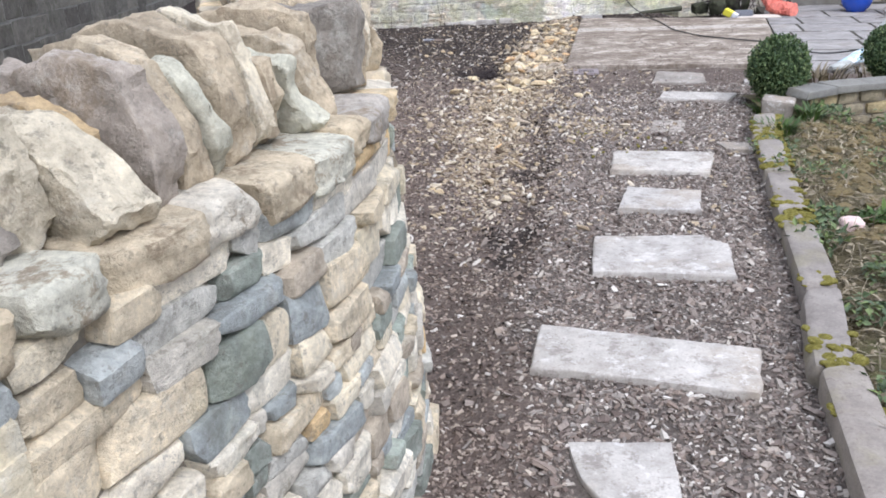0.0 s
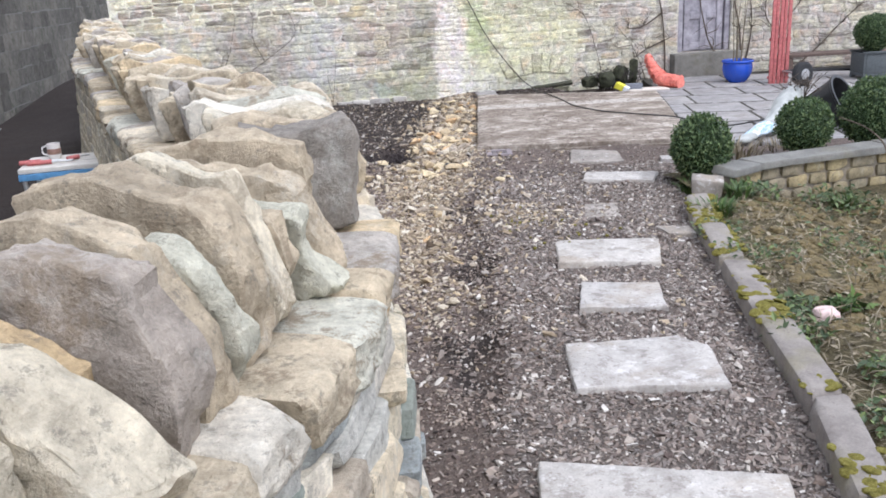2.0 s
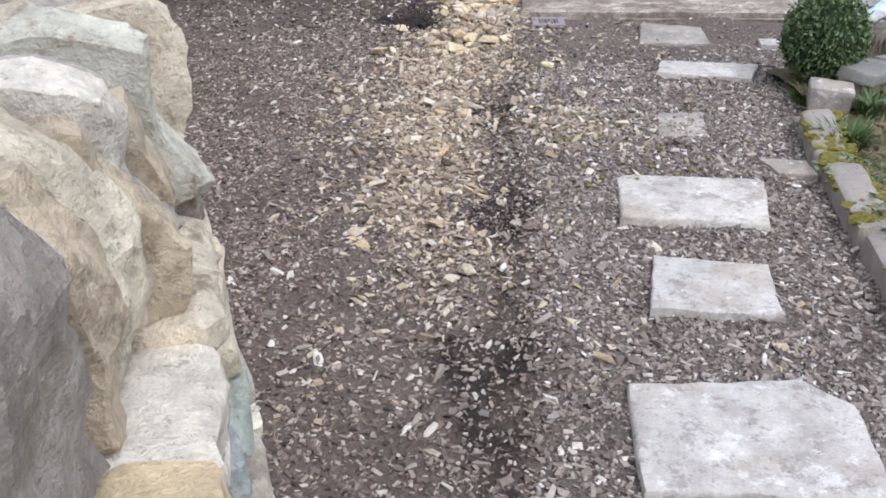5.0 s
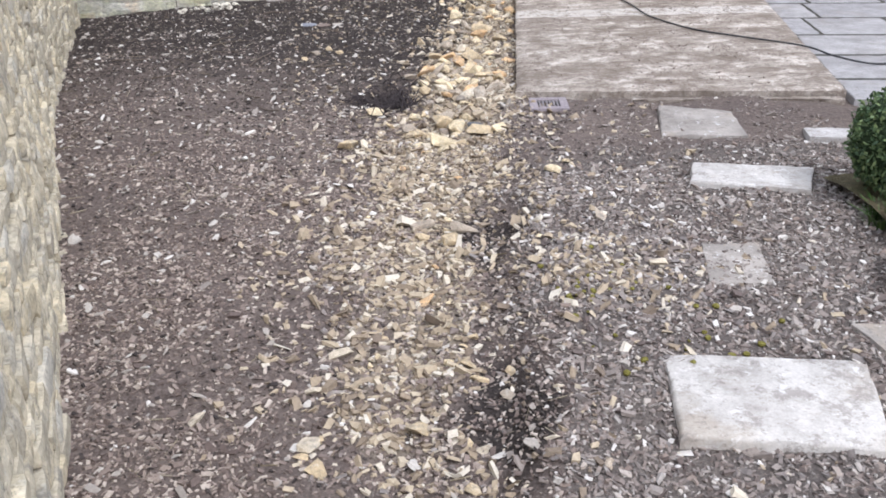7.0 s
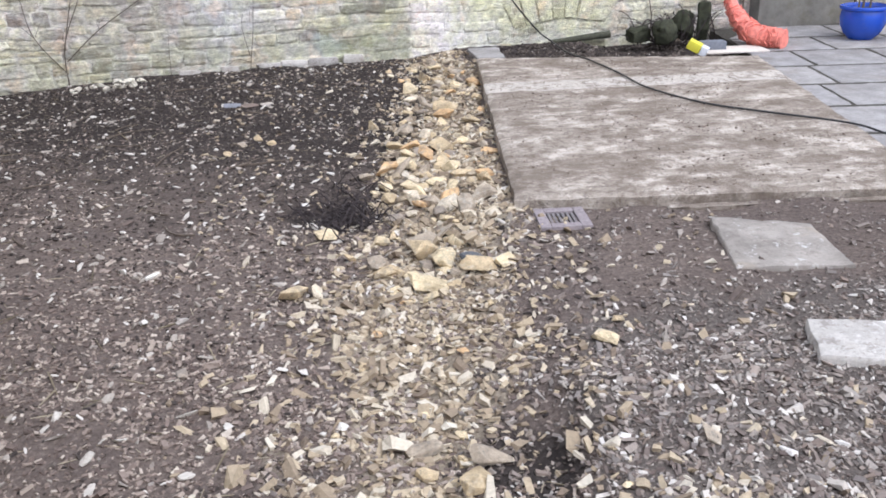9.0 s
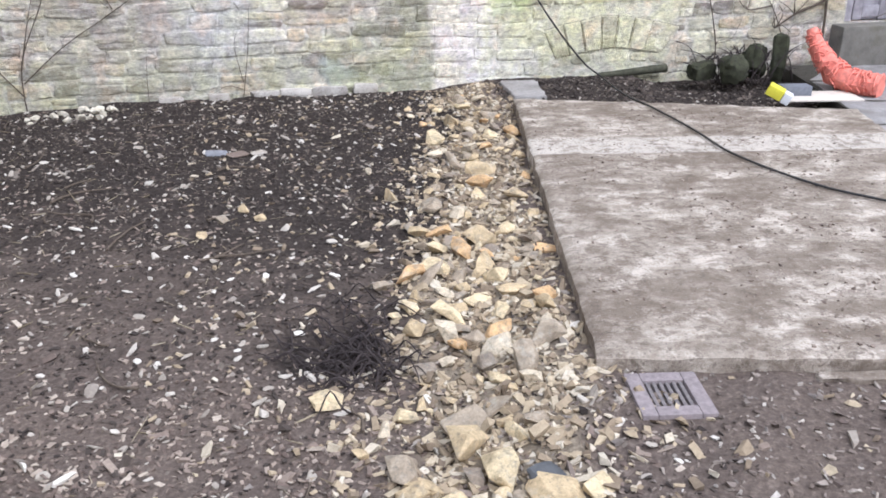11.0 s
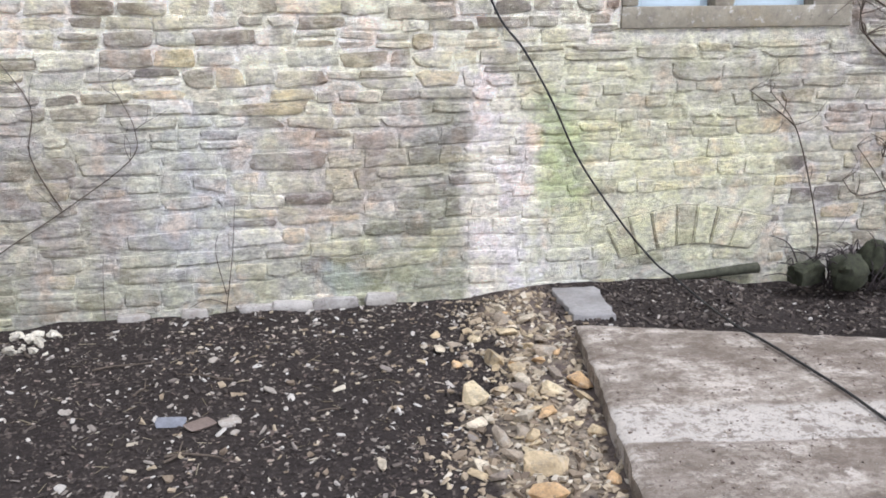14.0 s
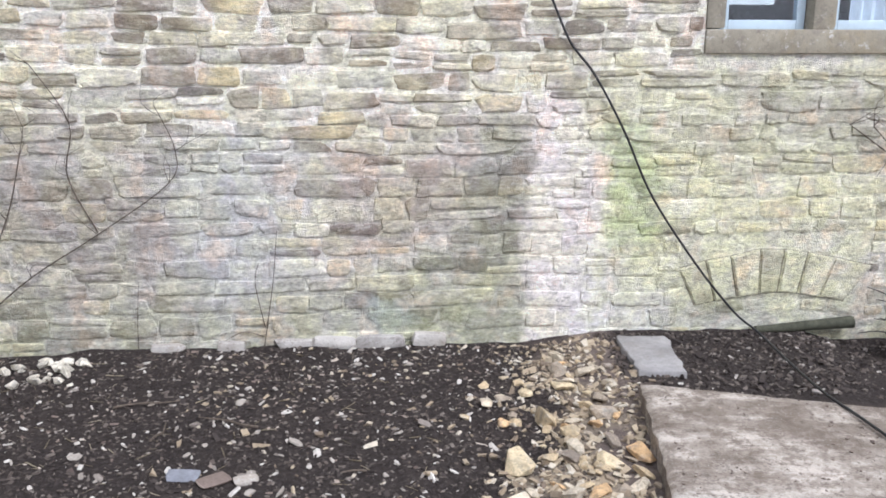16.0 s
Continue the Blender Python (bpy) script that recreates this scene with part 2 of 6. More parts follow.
M_SLAB = mat("stepping_slab", slab_look((0.53, 0.50, 0.465), (0.30, 0.275, 0.25), dirt=0.5, blotch=0.6))
M_SLAB_DIRTY = mat("soiled_slab", slab_look((0.36, 0.325, 0.29), (0.2, 0.18, 0.16), dirt=0.8, blotch=0.8))
M_PAD = mat("concrete", pad_look)
M_FLAG = mat("paving_flag", slab_look((0.36, 0.345, 0.34), (0.215, 0.205, 0.2), (0.23, 0.2, 0.175), 0.4))
M_KERB = mat("kerb_stone", slab_look((0.31, 0.28, 0.25), (0.19, 0.165, 0.15), (0.22, 0.2, 0.09), 0.4))
M_MOSS = mat("moss", lambda n: (n.bump(n.noise(180, 5, 0.7), 1.0, 0.01), n.out(n.ramp(n.noise(60, 6, 0.7), [(0.3, (0.11, 0.095, 0.025)), (0.55, (0.22, 0.195, 0.05)), (0.75, (0.36, 0.33, 0.13))]), 0.95, 0.1)))


def plain(colour, rough=0.6, spread=0.25, scale=40, bump=0.15, metal=0.0, spec=0.4):
    def build(n):
        lo = tuple(v * (1 - spread) for v in colour)
        hi = tuple(min(1, v * (1 + spread)) for v in colour)
        c = n.ramp(n.noise(scale, 6, 0.65), [(0.3, lo), (0.7, hi)])
        c = n.mix(n.math("MULTIPLY", n.step(n.noise(7, 6, 0.7), 0.58, 0.72), 0.3), c, tuple(v * 0.5 + 0.06 for v in colour))
        n.bump(n.noise(scale * 4, 4, 0.6), bump, 0.004)
        n.bsdf.inputs["Metallic"].default_value = metal
        n.out(c, rough, spec)
    return build


def leaf_look(palette):
    def build(n):
        c = n.ramp(n.island(), palette)
        n.out(c, 0.55, 0.4)
    return build


M_BOX = mat("box_leaf", leaf_look([(0.0, (0.025, 0.05, 0.018)), (0.4, (0.062, 0.105, 0.04)), (0.75, (0.11, 0.16, 0.062)), (1.0, (0.19, 0.24, 0.095))]))
M_TWIG = mat("bark", plain((0.11, 0.085, 0.065), 0.9, 0.4, 60, 0.5))

# ---- the lie of the land ----
PATH_Z = ([-3, 0, 2.5, 4.6, 6.1, 7.7, 9, 11, 12], [0, 0.0, 0.055, 0.1, 0.145, 0.12, 0.09, 0.08, 0.09])
LEFT_Z = ([-3, 2, 4.9, 6, 6.7, 7.9, 9.4, 10.3, 11.2, 11.8], [-0.05, -0.05, -0.03, 0.01, 0.05, 0.05, 0.06, 0.055, 0.05, 0.035])
STEP_X = ([0, 3, 4, 4.8, 5.9, 6.6, 7.7, 11], [0.1, 0.1, 0.27, 0.37, 0.55, 0.68, 0.75, 1.35])

KERB_X = ([-3, -0.6, 0.6, 1.84, 2.8, 3.58, 4.6, 5.4, 6.5], [0.0, 0.35, 0.62, 0.96, 1.19, 1.38, 1.62, 1.86, 2.3])


def smooth(a, b, v):
    u = np.clip((v - a) / (b - a), 0, 1)
    return u * u * (3 - 2 * u)


def land(x, y):
    """Height of the ground at x, y (numbers or arrays)."""
    x, y = np.asarray(x, float), np.asarray(y, float)
    right, left, sx = np.interp(y, *PATH_Z), np.interp(y, *LEFT_Z), np.interp(y, *STEP_X)
    left = left - 0.07 * np.clip(-1.2 - x, 0, 6)
    z = left + (right - left) * smooth(sx - 0.3, sx + 0.12, x)
    rut = np.exp(-((x - sx) / 0.1) ** 2) * smooth(2.8, 3.6, y) * (1 - smooth(6.3, 6.9, y))
    z = z - 0.1 * rut * (0.65 + 0.35 * np.sin(y * 9) * np.sin(y * 3.7 + 1))
    z = z - 0.07 * smooth(2.55, 2.85, x) * smooth(6.9, 7.3, y)
    z = z - 0.3 * smooth(0.15, 0.5, x - np.interp(y, *KERB_X)) * (1 - smooth(5.7, 6.1, y))
    pit = np.exp(-(((x - 0.2) / 0.15) ** 2 + ((y - 8.05) / 0.2) ** 2))
    z = z - 0.09 * pit
    z = z + 0.011 * np.sin(x * 7.1 + 1.3 * np.sin(y * 3.1)) * np.sin(y * 6.3 + 1.7 * np.sin(x * 2.3)) + 0.006 * np.sin(x * 17 + y * 5) * np.sin(y * 19 - x * 4)
    far = smooth(9, 14, np.hypot(x, y - 5))
    return z * (1 - far) + far * 0.05


def lz(x, y):
    return float(land(x, y))


# ---- mesh helpers ----
def put(name, verts, faces, material, parent=None, label="", smooth_angle=None):
    me = bpy.data.meshes.new(name)
    me.from_pydata([tuple(v) for v in verts], [], [tuple(f) for f in faces])
    me.materials.append(material)
    me.update()
    if smooth_angle is not None:
        me.polygons.foreach_set("use_smooth", [True] * len(me.polygons))
        me.set_sharp_from_angle(angle=radians(smooth_angle))
    ob = new(name, me)
    if parent:
        ob.parent = parent
    return tagged(ob, label) if label else ob


def part(name, bm, material, parent=None, label="", smooth_angle=None):
    me = bpy.data.meshes.new(name)
    bm.to_mesh(me)
    bm.free()
    me.materials.append(material)
    if smooth_angle is not None:
        me.polygons.foreach_set("use_smooth", [True] * len(me.polygons))
        me.set_sharp_from_angle(angle=radians(smooth_angle))
    ob = new(name, me)
    if parent:
        ob.parent = parent
    return tagged(ob, label) if label else ob


def root(name, label, category, group="", kind="", at=None):
    ob = new(name)
    ob.empty_display_size = 0.1
    if at is not None:
        ob.matrix_basis = at
    return tagged(ob, label, category, group, kind)


def block(bm, x0, x1, y0, y1, z0, z1, bevel=0.0, m=None, segments=2):
    b = bmesh.new()
    bmesh.ops.create_cube(b, size=1, matrix=Matrix.Translation(((x0 + x1) / 2, (y0 + y1) / 2, (z0 + z1) / 2)) @ Matrix.Diagonal((x1 - x0, y1 - y0, z1 - z0, 1)))
    if bevel:
        bmesh.ops.bevel(b, geom=b.edges[:], offset=bevel, segments=segments, profile=0.6, affect="EDGES")
    if m:
        b.transform(m)
    tmp = bpy.data.meshes.new("tmp")
    b.to_mesh(tmp)
    b.free()
    bm.from_mesh(tmp)
    bpy.data.meshes.remove(tmp)
    return bm


def box(*a, **k):
    return block(bmesh.new(), *a, **k)


def tube(points, radius, sides=8, taper=None):
    """Verts and faces of a tube along points."""
    pts = [Vector(p) for p in points]
    vs, fs = [], []
    for i, p in enumerate(pts):
        d = (pts[min(i + 1, len(pts) - 1)] - pts[max(i - 1, 0)]).normalized()
        q = d.to_track_quat("Z", "Y")
        r = radius if taper is None else radius + (taper - radius) * i / (len(pts) - 1)
        for k in range(sides):
            a = 2 * math.pi * k / sides
            vs.append(p + q @ Vector((r * math.cos(a), r * math.sin(a), 0)))
    for i in range(len(pts) - 1):
        for k in range(sides):
            a, b = i * sides + k, i * sides + (k + 1) % sides
            fs.append((a, b, b + sides, a + sides))
    fs.append(tuple(reversed(range(sides))))
    fs.append(tuple(range((len(pts) - 1) * sides, len(pts) * sides)))
    return vs, fs


def curve_points(pts, n=8):
    """Catmull-Rom through pts."""
    pts = [Vector(p) for p in pts]
    out = []
    for i in range(len(pts) - 1):
        a, b, c, d = pts[max(i - 1, 0)], pts[i], pts[i + 1], pts[min(i + 2, len(pts) - 1)]
        for k in range(n):
            t = k / n
            out.append(0.5 * ((2 * b) + (c - a) * t + (2 * a - 5 * b + 4 * c - d) * t * t + (3 * b - a - 3 * c + d) * t ** 3))
    return out + [pts[-1]]


def grid_ball(n):
    """A cube's surface cut n by n a side: points in -1..1 and quads."""
    idx, vs, fs = {}, [], []

    def vid(p):
        k = tuple(round(c, 5) for c in p)
        if k not in idx:
            idx[k] = len(vs)
            vs.append(p)
        return idx[k]
    for ax in range(3):
        for sgn in (-1, 1):
            for i in range(n):
                for j in range(n):
                    q = []
                    for di, dj in ((0, 0), (1, 0), (1, 1), (0, 1)):
                        p = [0, 0, 0]
                        p[ax], p[(ax + 1) % 3], p[(ax + 2) % 3] = sgn, 2 * (i + di) / n - 1, 2 * (j + dj) / n - 1
                        q.append(vid(tuple(p)))
                    fs.append(tuple(q if sgn > 0 else reversed(q)))
    return np.array(vs), fs


GRIDS = {n: grid_ball(n) for n in (1, 2, 3, 4, 6, 8, 12, 16)}


def rock(n, seed, power=5.0, cuts=5, rough=0.08, depth=(0.72, 0.95)):
    """A stone in -1..1: a rounded block with planes broken off and a worn face."""
    rng = np.random.default_rng(seed)
    v, f = GRIDS[n]
    v = v.copy()
    v /= (np.abs(v) ** power).sum(1, keepdims=True) ** (1 / power)
    v[:, 0] *= 1 + rng.uniform(-0.12, 0.12) * v[:, 2] + rng.uniform(-0.1, 0.1) * v[:, 1]
    v[:, 2] *= 1 + rng.uniform(-0.16, 0.16) * v[:, 0]
    for _ in range(cuts):
        d = rng.normal(size=3)
        d /= np.linalg.norm(d)
        lim = rng.uniform(*depth) * (v @ d).max()
        over = np.clip(v @ d - lim, 0, None)
        v -= over[:, None] * d * 0.97
    o = Vector(rng.uniform(-50, 50, 3))
    if rough:
        v = np.array([p * (1 + rough * (noise.fractal(Vector(p) * 1.6 + o, 0.9, 2.0, 4 if n > 3 else 2))) for p in v])
    return v, f


def broken_mesh(name, seed, material, corners=15):
    """An angular broken stone in -1..1."""
    g = np.random.default_rng(seed)
    bm = bmesh.new()
    for _ in range(corners):
        d = g.normal(size=3)
        d /= np.abs(d).max() ** 0.6 * np.linalg.norm(d) ** 0.4
        bm.verts.new(tuple(d * g.uniform(0.75, 1.0)))
    r = bmesh.ops.convex_hull(bm, input=bm.verts[:])
    loose = [e for e in r["geom_interior"] + r["geom_unused"] if isinstance(e, bmesh.types.BMVert)]
    bmesh.ops.delete(bm, geom=list(set(loose)), context="VERTS")
    bmesh.ops.bevel(bm, geom=bm.edges[:], offset=0.05, segments=1, affect="EDGES", clamp_overlap=True)
    me = bpy.data.meshes.new(name)
    bm.to_mesh(me)
    bm.free()
    me.materials.append(material)
    return me


def rock_mesh(name, n, seed, material, size=(1, 1, 1), angle=38, **k):
    v, f = rock(n, seed, **k)
    me = bpy.data.meshes.new(name)
    me.from_pydata([tuple(p) for p in v * np.array(size)], [], f)
    me.materials.append(material)
    me.polygons.foreach_set("use_smooth", [True] * len(me.polygons))
    me.set_sharp_from_angle(angle=radians(angle))
    return me


def scatter(name, shapes, where, turn, size, material, parent=None, label="", category="", kind="stuff"):
    """Many small pieces joined into one mesh. where: n x 3, turn: n x 3 x 3, size: n x 3."""
    V, F, base = [], [], 0
    pick = np.random.default_rng(len(where)).integers(0, len(shapes), len(where))
    for s, (v, f) in enumerate(shapes):
        ids = np.nonzero(pick == s)[0]
        if not len(ids):
            continue
        pts = np.einsum("nij,nkj->nki", turn[ids], v[None] * size[ids][:, None, :]) + where[ids][:, None, :]
        V.append(pts.reshape(-1, 3))
        fa = np.array(f)
        F.append((fa[None] + (np.arange(len(ids)) * len(v))[:, None, None] + base).reshape(-1, fa.shape[1]))
        base += len(ids) * len(v)
    V = np.concatenate(V)
    me = bpy.data.meshes.new(name)
    me.vertices.add(len(V))
    me.vertices.foreach_set("co", V.ravel())
    fl = np.concatenate([a.reshape(-1) for a in F])
    tot = np.concatenate([np.full(len(a), a.shape[1]) for a in F])
    me.loops.add(len(fl))
    me.loops.foreach_set("vertex_index", fl)
    me.polygons.add(len(tot))
    me.polygons.foreach_set("loop_start", np.concatenate([[0], np.cumsum(tot)[:-1]]))
    me.update(calc_edges=True)
    me.validate()
    me.shade_flat()
    me.materials.append(material)
    ob = new(name, me)
    if parent:
        ob.parent = parent
    return tagged(ob, label, category, "", kind)


def turns(n, rng, tilt=0.35):
    """Random turns about z with a lean of about tilt radians."""
    a, b, c = rng.uniform(0, 2 * np.pi, n), rng.normal(0, tilt, n), rng.normal(0, tilt, n)
    ca, sa, cb, sb, cc, sc = np.cos(a), np.sin(a), np.cos(b), np.sin(b), np.cos(c), np.sin(c)
    o, i = np.zeros(n), np.ones(n)
    Z = np.stack([ca, -sa, o, sa, ca, o, o, o, i], 1).reshape(-1, 3, 3)
    X = np.stack([i, o, o, o, cb, -sb, o, sb, cb], 1).reshape(-1, 3, 3)
    Y = np.stack([cc, o, sc, o, i, o, -sc, o, cc], 1).reshape(-1, 3, 3)
    return Z @ X @ Y


# line of the dry stone wall in plan
LINE = [(-1.9, -1.4), (-1.25, -0.7), (-0.93, -0.03), (-0.70, 0.52), (-0.535, 1.03), (-0.385, 1.4), (-0.29, 1.63), (-0.225, 1.87), (-0.19, 2.1), (-0.18, 2.33), (-0.21, 2.57), (-0.29, 2.93),
        (-0.42, 3.32), (-0.64, 4.02), (-0.89, 4.8), (-1.12, 5.6), (-1.37, 6.5), (-1.92, 8.26), (-2.54, 11.0), (-2.7, 11.74)]
FACE = curve_points([(x, y, 0) for x, y in LINE], 10)
ARC = np.concatenate([[0], np.cumsum([(FACE[i + 1] - FACE[i]).length for i in range(len(FACE) - 1)])])
FX, FY = np.array([p.x for p in FACE]), np.array([p.y for p in FACE])


# ---- the ground ----
STEPS_X = np.concatenate([[-90, -40, -20, -11], np.arange(-7, -3, 0.25), np.arange(-3, 2.6, 0.045), np.arange(2.6, 9, 0.25), [11, 20, 40, 90]])
STEPS_Y = np.concatenate([[-90, -40, -20, -9], np.arange(-5, 0.5, 0.25), np.arange(0.5, 12, 0.045), np.arange(12, 20, 0.5), [25, 40, 90]])
gx, gy = np.meshgrid(STEPS_X, STEPS_Y)
gzz = land(gx, gy)
nx, ny = len(STEPS_X), len(STEPS_Y)
ii, jj = np.meshgrid(np.arange(nx - 1), np.arange(ny - 1))
q0 = (jj * nx + ii).ravel()
gfaces = np.stack([q0, q0 + 1, q0 + nx + 1, q0 + nx], 1)
ground = put("ground", np.stack([gx, gy, gzz], 2).reshape(-1, 3), gfaces, M_GROUND, smooth_angle=180)
tagged(ground, "bare garden ground of dark soil, gravel and limestone chips", "ground", kind="structure")


def strip_x(y):
    """Middle line of the buff rubble strip."""
    return np.interp(y, [2.5, 4, 5, 6, 7.2, 8.4, 9.6, 11.3], [0.0, 0.08, 0.16, 0.28, 0.46, 0.76, 1.0, 1.3])


def zones(x, y):
    x = x + 0.1 * np.sin(y * 4.1 + 2 * np.sin(x * 5)) * np.sin(x * 6.3 - y * 2.2) + 0.05 * np.sin(y * 13 + x * 4) * np.sin(x * 11 - y * 3)
    sx = np.interp(y, *STEP_X)
    dark = smooth(6.2, 10.6, y + 0.5 * np.minimum(x, 0.4)) * (1 - smooth(-0.3, 0.15, x - strip_x(y)))
    # dark soil along the rut, with the rut's own shadow put into this colour too
    rut = np.exp(-((x - sx + 0.01) / 0.105) ** 2) * smooth(2.6, 3.8, y) * (1 - smooth(5.9, 6.6, y)) * (0.7 + 0.3 * np.sin(y * 5.3 + 1))
    pit = np.exp(-(((x - 0.18) / 0.2) ** 2 + ((y - 8.05) / 0.26) ** 2))
    dark = np.maximum.reduce([dark, rut, pit, smooth(10.55, 10.9, y) * smooth(1.5, 1.75, x), 0.9 * (x < np.interp(y, FY, FX) - 0.1)])
    grit = smooth(-0.1, 0.3, x - sx) * (1 - smooth(6.2, 7.0, y) * 0.85)
    w = np.interp(y, [3, 4.5, 6, 7.3, 9, 11.4], [0.12, 0.32, 0.5, 0.42, 0.34, 0.3])
    buff = np.exp(-((x - strip_x(y)) / (w * 0.75)) ** 2) * smooth(3.4, 6.0, y) * np.interp(y, [5, 7, 9.2, 10.2, 11.5], [0.75, 1.0, 0.9, 0.55, 0.4])
    buff = np.maximum(buff, 0.7 * np.exp(-(((x - 0.9) / 0.25) ** 2 + ((y - 5.5) / 0.22) ** 2)))
    return dark, grit * (1 - rut), np.clip(buff * 1.1, 0, 1) * (1 - rut)


zd, zg, zb = zones(gx.ravel(), gy.ravel())
attr = ground.data.color_attributes.new("zone", "FLOAT_COLOR", "POINT")
attr.data.foreach_set("color", np.stack([zd, zg, zb, np.ones_like(zd)], 1).astype(np.float32).ravel())

# ---- dry stone wall: a curve of coursed stone with upright cope stones ----
TOP, THICK, BATTER = 1.06, 0.46, 0.085


def along(s):
    """Point on the face line at arc length s, its direction, and the way into the wall."""
    x, y = np.interp(s, ARC, FX), np.interp(s, ARC, FY)
    x2, y2 = np.interp(s + 0.04, ARC, FX), np.interp(s + 0.04, ARC, FY)
    x1, y1 = np.interp(s - 0.04, ARC, FX), np.interp(s - 0.04, ARC, FY)
    d = Vector((x2 - x1, y2 - y1, 0)).normalized()
    return Vector((x, y, 0)), d, Vector((-d.y, d.x, 0))


def arc_of(y):
    return float(np.interp(y, FY, ARC))


def in_wall(s, deep, z, lean=0.0):
    """Pose on the wall: x along it, y into it, z up."""
    p, d, n = along(s)
    out = BATTER * (1 - z / TOP)
    o = p + n * (deep - out)
    return Matrix.Translation((o.x, o.y, z)) @ Matrix(((d.x, n.x, 0), (d.y, n.y, 0), (0, 0, 1))).to_4x4() @ pose(0, 0, 0, lean)


dry_wall = root("dry_stone_wall", "curved dry stone garden wall of mixed grey and buff stones", "wall")
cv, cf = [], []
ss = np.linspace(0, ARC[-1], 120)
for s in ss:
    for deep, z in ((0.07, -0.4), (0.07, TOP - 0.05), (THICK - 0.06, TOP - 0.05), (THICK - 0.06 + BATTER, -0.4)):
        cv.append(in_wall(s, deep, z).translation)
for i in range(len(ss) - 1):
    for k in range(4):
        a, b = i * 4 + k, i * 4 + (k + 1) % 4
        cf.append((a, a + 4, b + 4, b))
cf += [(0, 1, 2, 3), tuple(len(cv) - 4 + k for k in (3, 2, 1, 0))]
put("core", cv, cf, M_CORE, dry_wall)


# ---- house: coursed limestone wall, window, blocked arch, old door ----
HY = 11.76
hx0, hx1, hz1 = -2.85, 9.5, 4.2
WIN = (2.012, 3.39, 1.558, 2.72)
DOOR = (4.40, 5.14, 0.42, 2.1)


def house_look(mortar):
    def build(n):
        where = n.place()
        sep = n.t.nodes.new("ShaderNodeSeparateXYZ")
        n.link(where, sep.inputs[0])
        wob = n.math("MULTIPLY", n.math("SUBTRACT", n.noise(2.6, 6, 0.65, where), 0.5), 0.55)
        x, z = n.math("ADD", sep.outputs[0], wob), n.math("ADD", sep.outputs[2], wob)

        def patch(x0, x1, z0, z1, soft=0.12):
            a = n.math("MULTIPLY", n.step(x, x0 - soft, x0 + soft), n.math("SUBTRACT", 1.0, n.step(x, x1 - soft, x1 + soft)))
            b = n.math("MULTIPLY", n.step(z, z0 - soft, z0 + soft), n.math("SUBTRACT", 1.0, n.step(z, z1 - soft, z1 + soft)))
            return n.math("MULTIPLY", a, b)
        if mortar:
            base = n.ramp(n.noise(14, 6, 0.7, where), [(0.3, (0.74, 0.705, 0.61)), (0.65, (0.93, 0.90, 0.82))])
            base = n.mix(n.math("SUBTRACT", 0.5, n.math("MULTIPLY", n.step(sep.outputs[2], 0.8, 1.25), 0.5)), base, (0.52, 0.495, 0.45))
        else:
            r = n.random()
            base = n.ramp(r, [(0.0, (0.38, 0.335, 0.27)), (0.1, (0.64, 0.59, 0.47)), (0.26, (0.70, 0.64, 0.49)), (0.42, (0.48, 0.435, 0.365)), (0.54, (0.84, 0.80, 0.68)),
                              (0.68, (0.58, 0.55, 0.465)), (0.82, (0.25, 0.22, 0.195)), (0.89, (0.66, 0.56, 0.38)), (0.95, (0.58, 0.56, 0.49)), (1.0, (0.63, 0.61, 0.53))])
            n.t.nodes[-1].color_ramp.interpolation = "CONSTANT"
            dark = n.math("MULTIPLY", n.step(z, 0.95, 1.3), n.math("MULTIPLY", n.step(n.math("FRACT", n.math("MULTIPLY", r, 7.31)), 0.55, 0.6), n.step(n.noise(1.6, 3, 0.5, where), 0.38, 0.52)))
            base = n.mix(n.math("MULTIPLY", dark, 0.8), base, (0.25, 0.205, 0.165))
        c = base
        grey = n.math("MULTIPLY", patch(-3.5, 1.1, -0.5, 1.12, 0.2), n.step(n.noise(3.3, 5, 0.65, where), 0.42, 0.58))
        c = n.mix(n.math("MULTIPLY", grey, 0.55), c, (0.49, 0.475, 0.455))
        c = n.mix(n.math("MULTIPLY", patch(-0.7, -0.15, 0.25, 1.2, 0.2), 0.5), c, (0.58, 0.60, 0.62))
        c = n.mix(n.math("MULTIPLY", patch(0.28, 0.5, 0.08, 0.3, 0.05), 0.6), c, (0.56, 0.64, 0.66))
        c = n.mix(n.math("MULTIPLY", patch(-1.6, -0.7, 0.3, 1.15, 0.2), 0.45), c, (0.36, 0.33, 0.30))
        c = n.mix(n.math("MULTIPLY", patch(-3.5, 3.5, -0.5, 0.28, 0.15), 0.4), c, (0.40, 0.42, 0.31))
        c = n.mix(n.math("MULTIPLY", patch(0.1, 0.75, 0.6, 1.1), 0.35), c, (0.36, 0.27, 0.22))
        c = n.mix(n.math("MULTIPLY", patch(0.78, 1.12, 0.5, 1.2, 0.06), 0.65), c, (0.25, 0.24, 0.2))
        c = n.mix(n.math("MULTIPLY", patch(0.4, 1.1, -0.2, 0.55, 0.2), 0.45), c, (0.33, 0.35, 0.22))
        c = n.mix(n.math("MULTIPLY", patch(1.13, 1.55, 0.0, 1.35, 0.05), 0.78), c, (0.88, 0.82, 0.785))
        c = n.mix(n.math("MULTIPLY", patch(1.4, 1.85, -0.2, 0.5, 0.15), 0.7), c, (0.80, 0.79, 0.82))
        c = n.mix(n.math("MULTIPLY", patch(1.5, 3.0, 0.2, 1.5, 0.18), 0.6), c, (0.70, 0.69, 0.47))
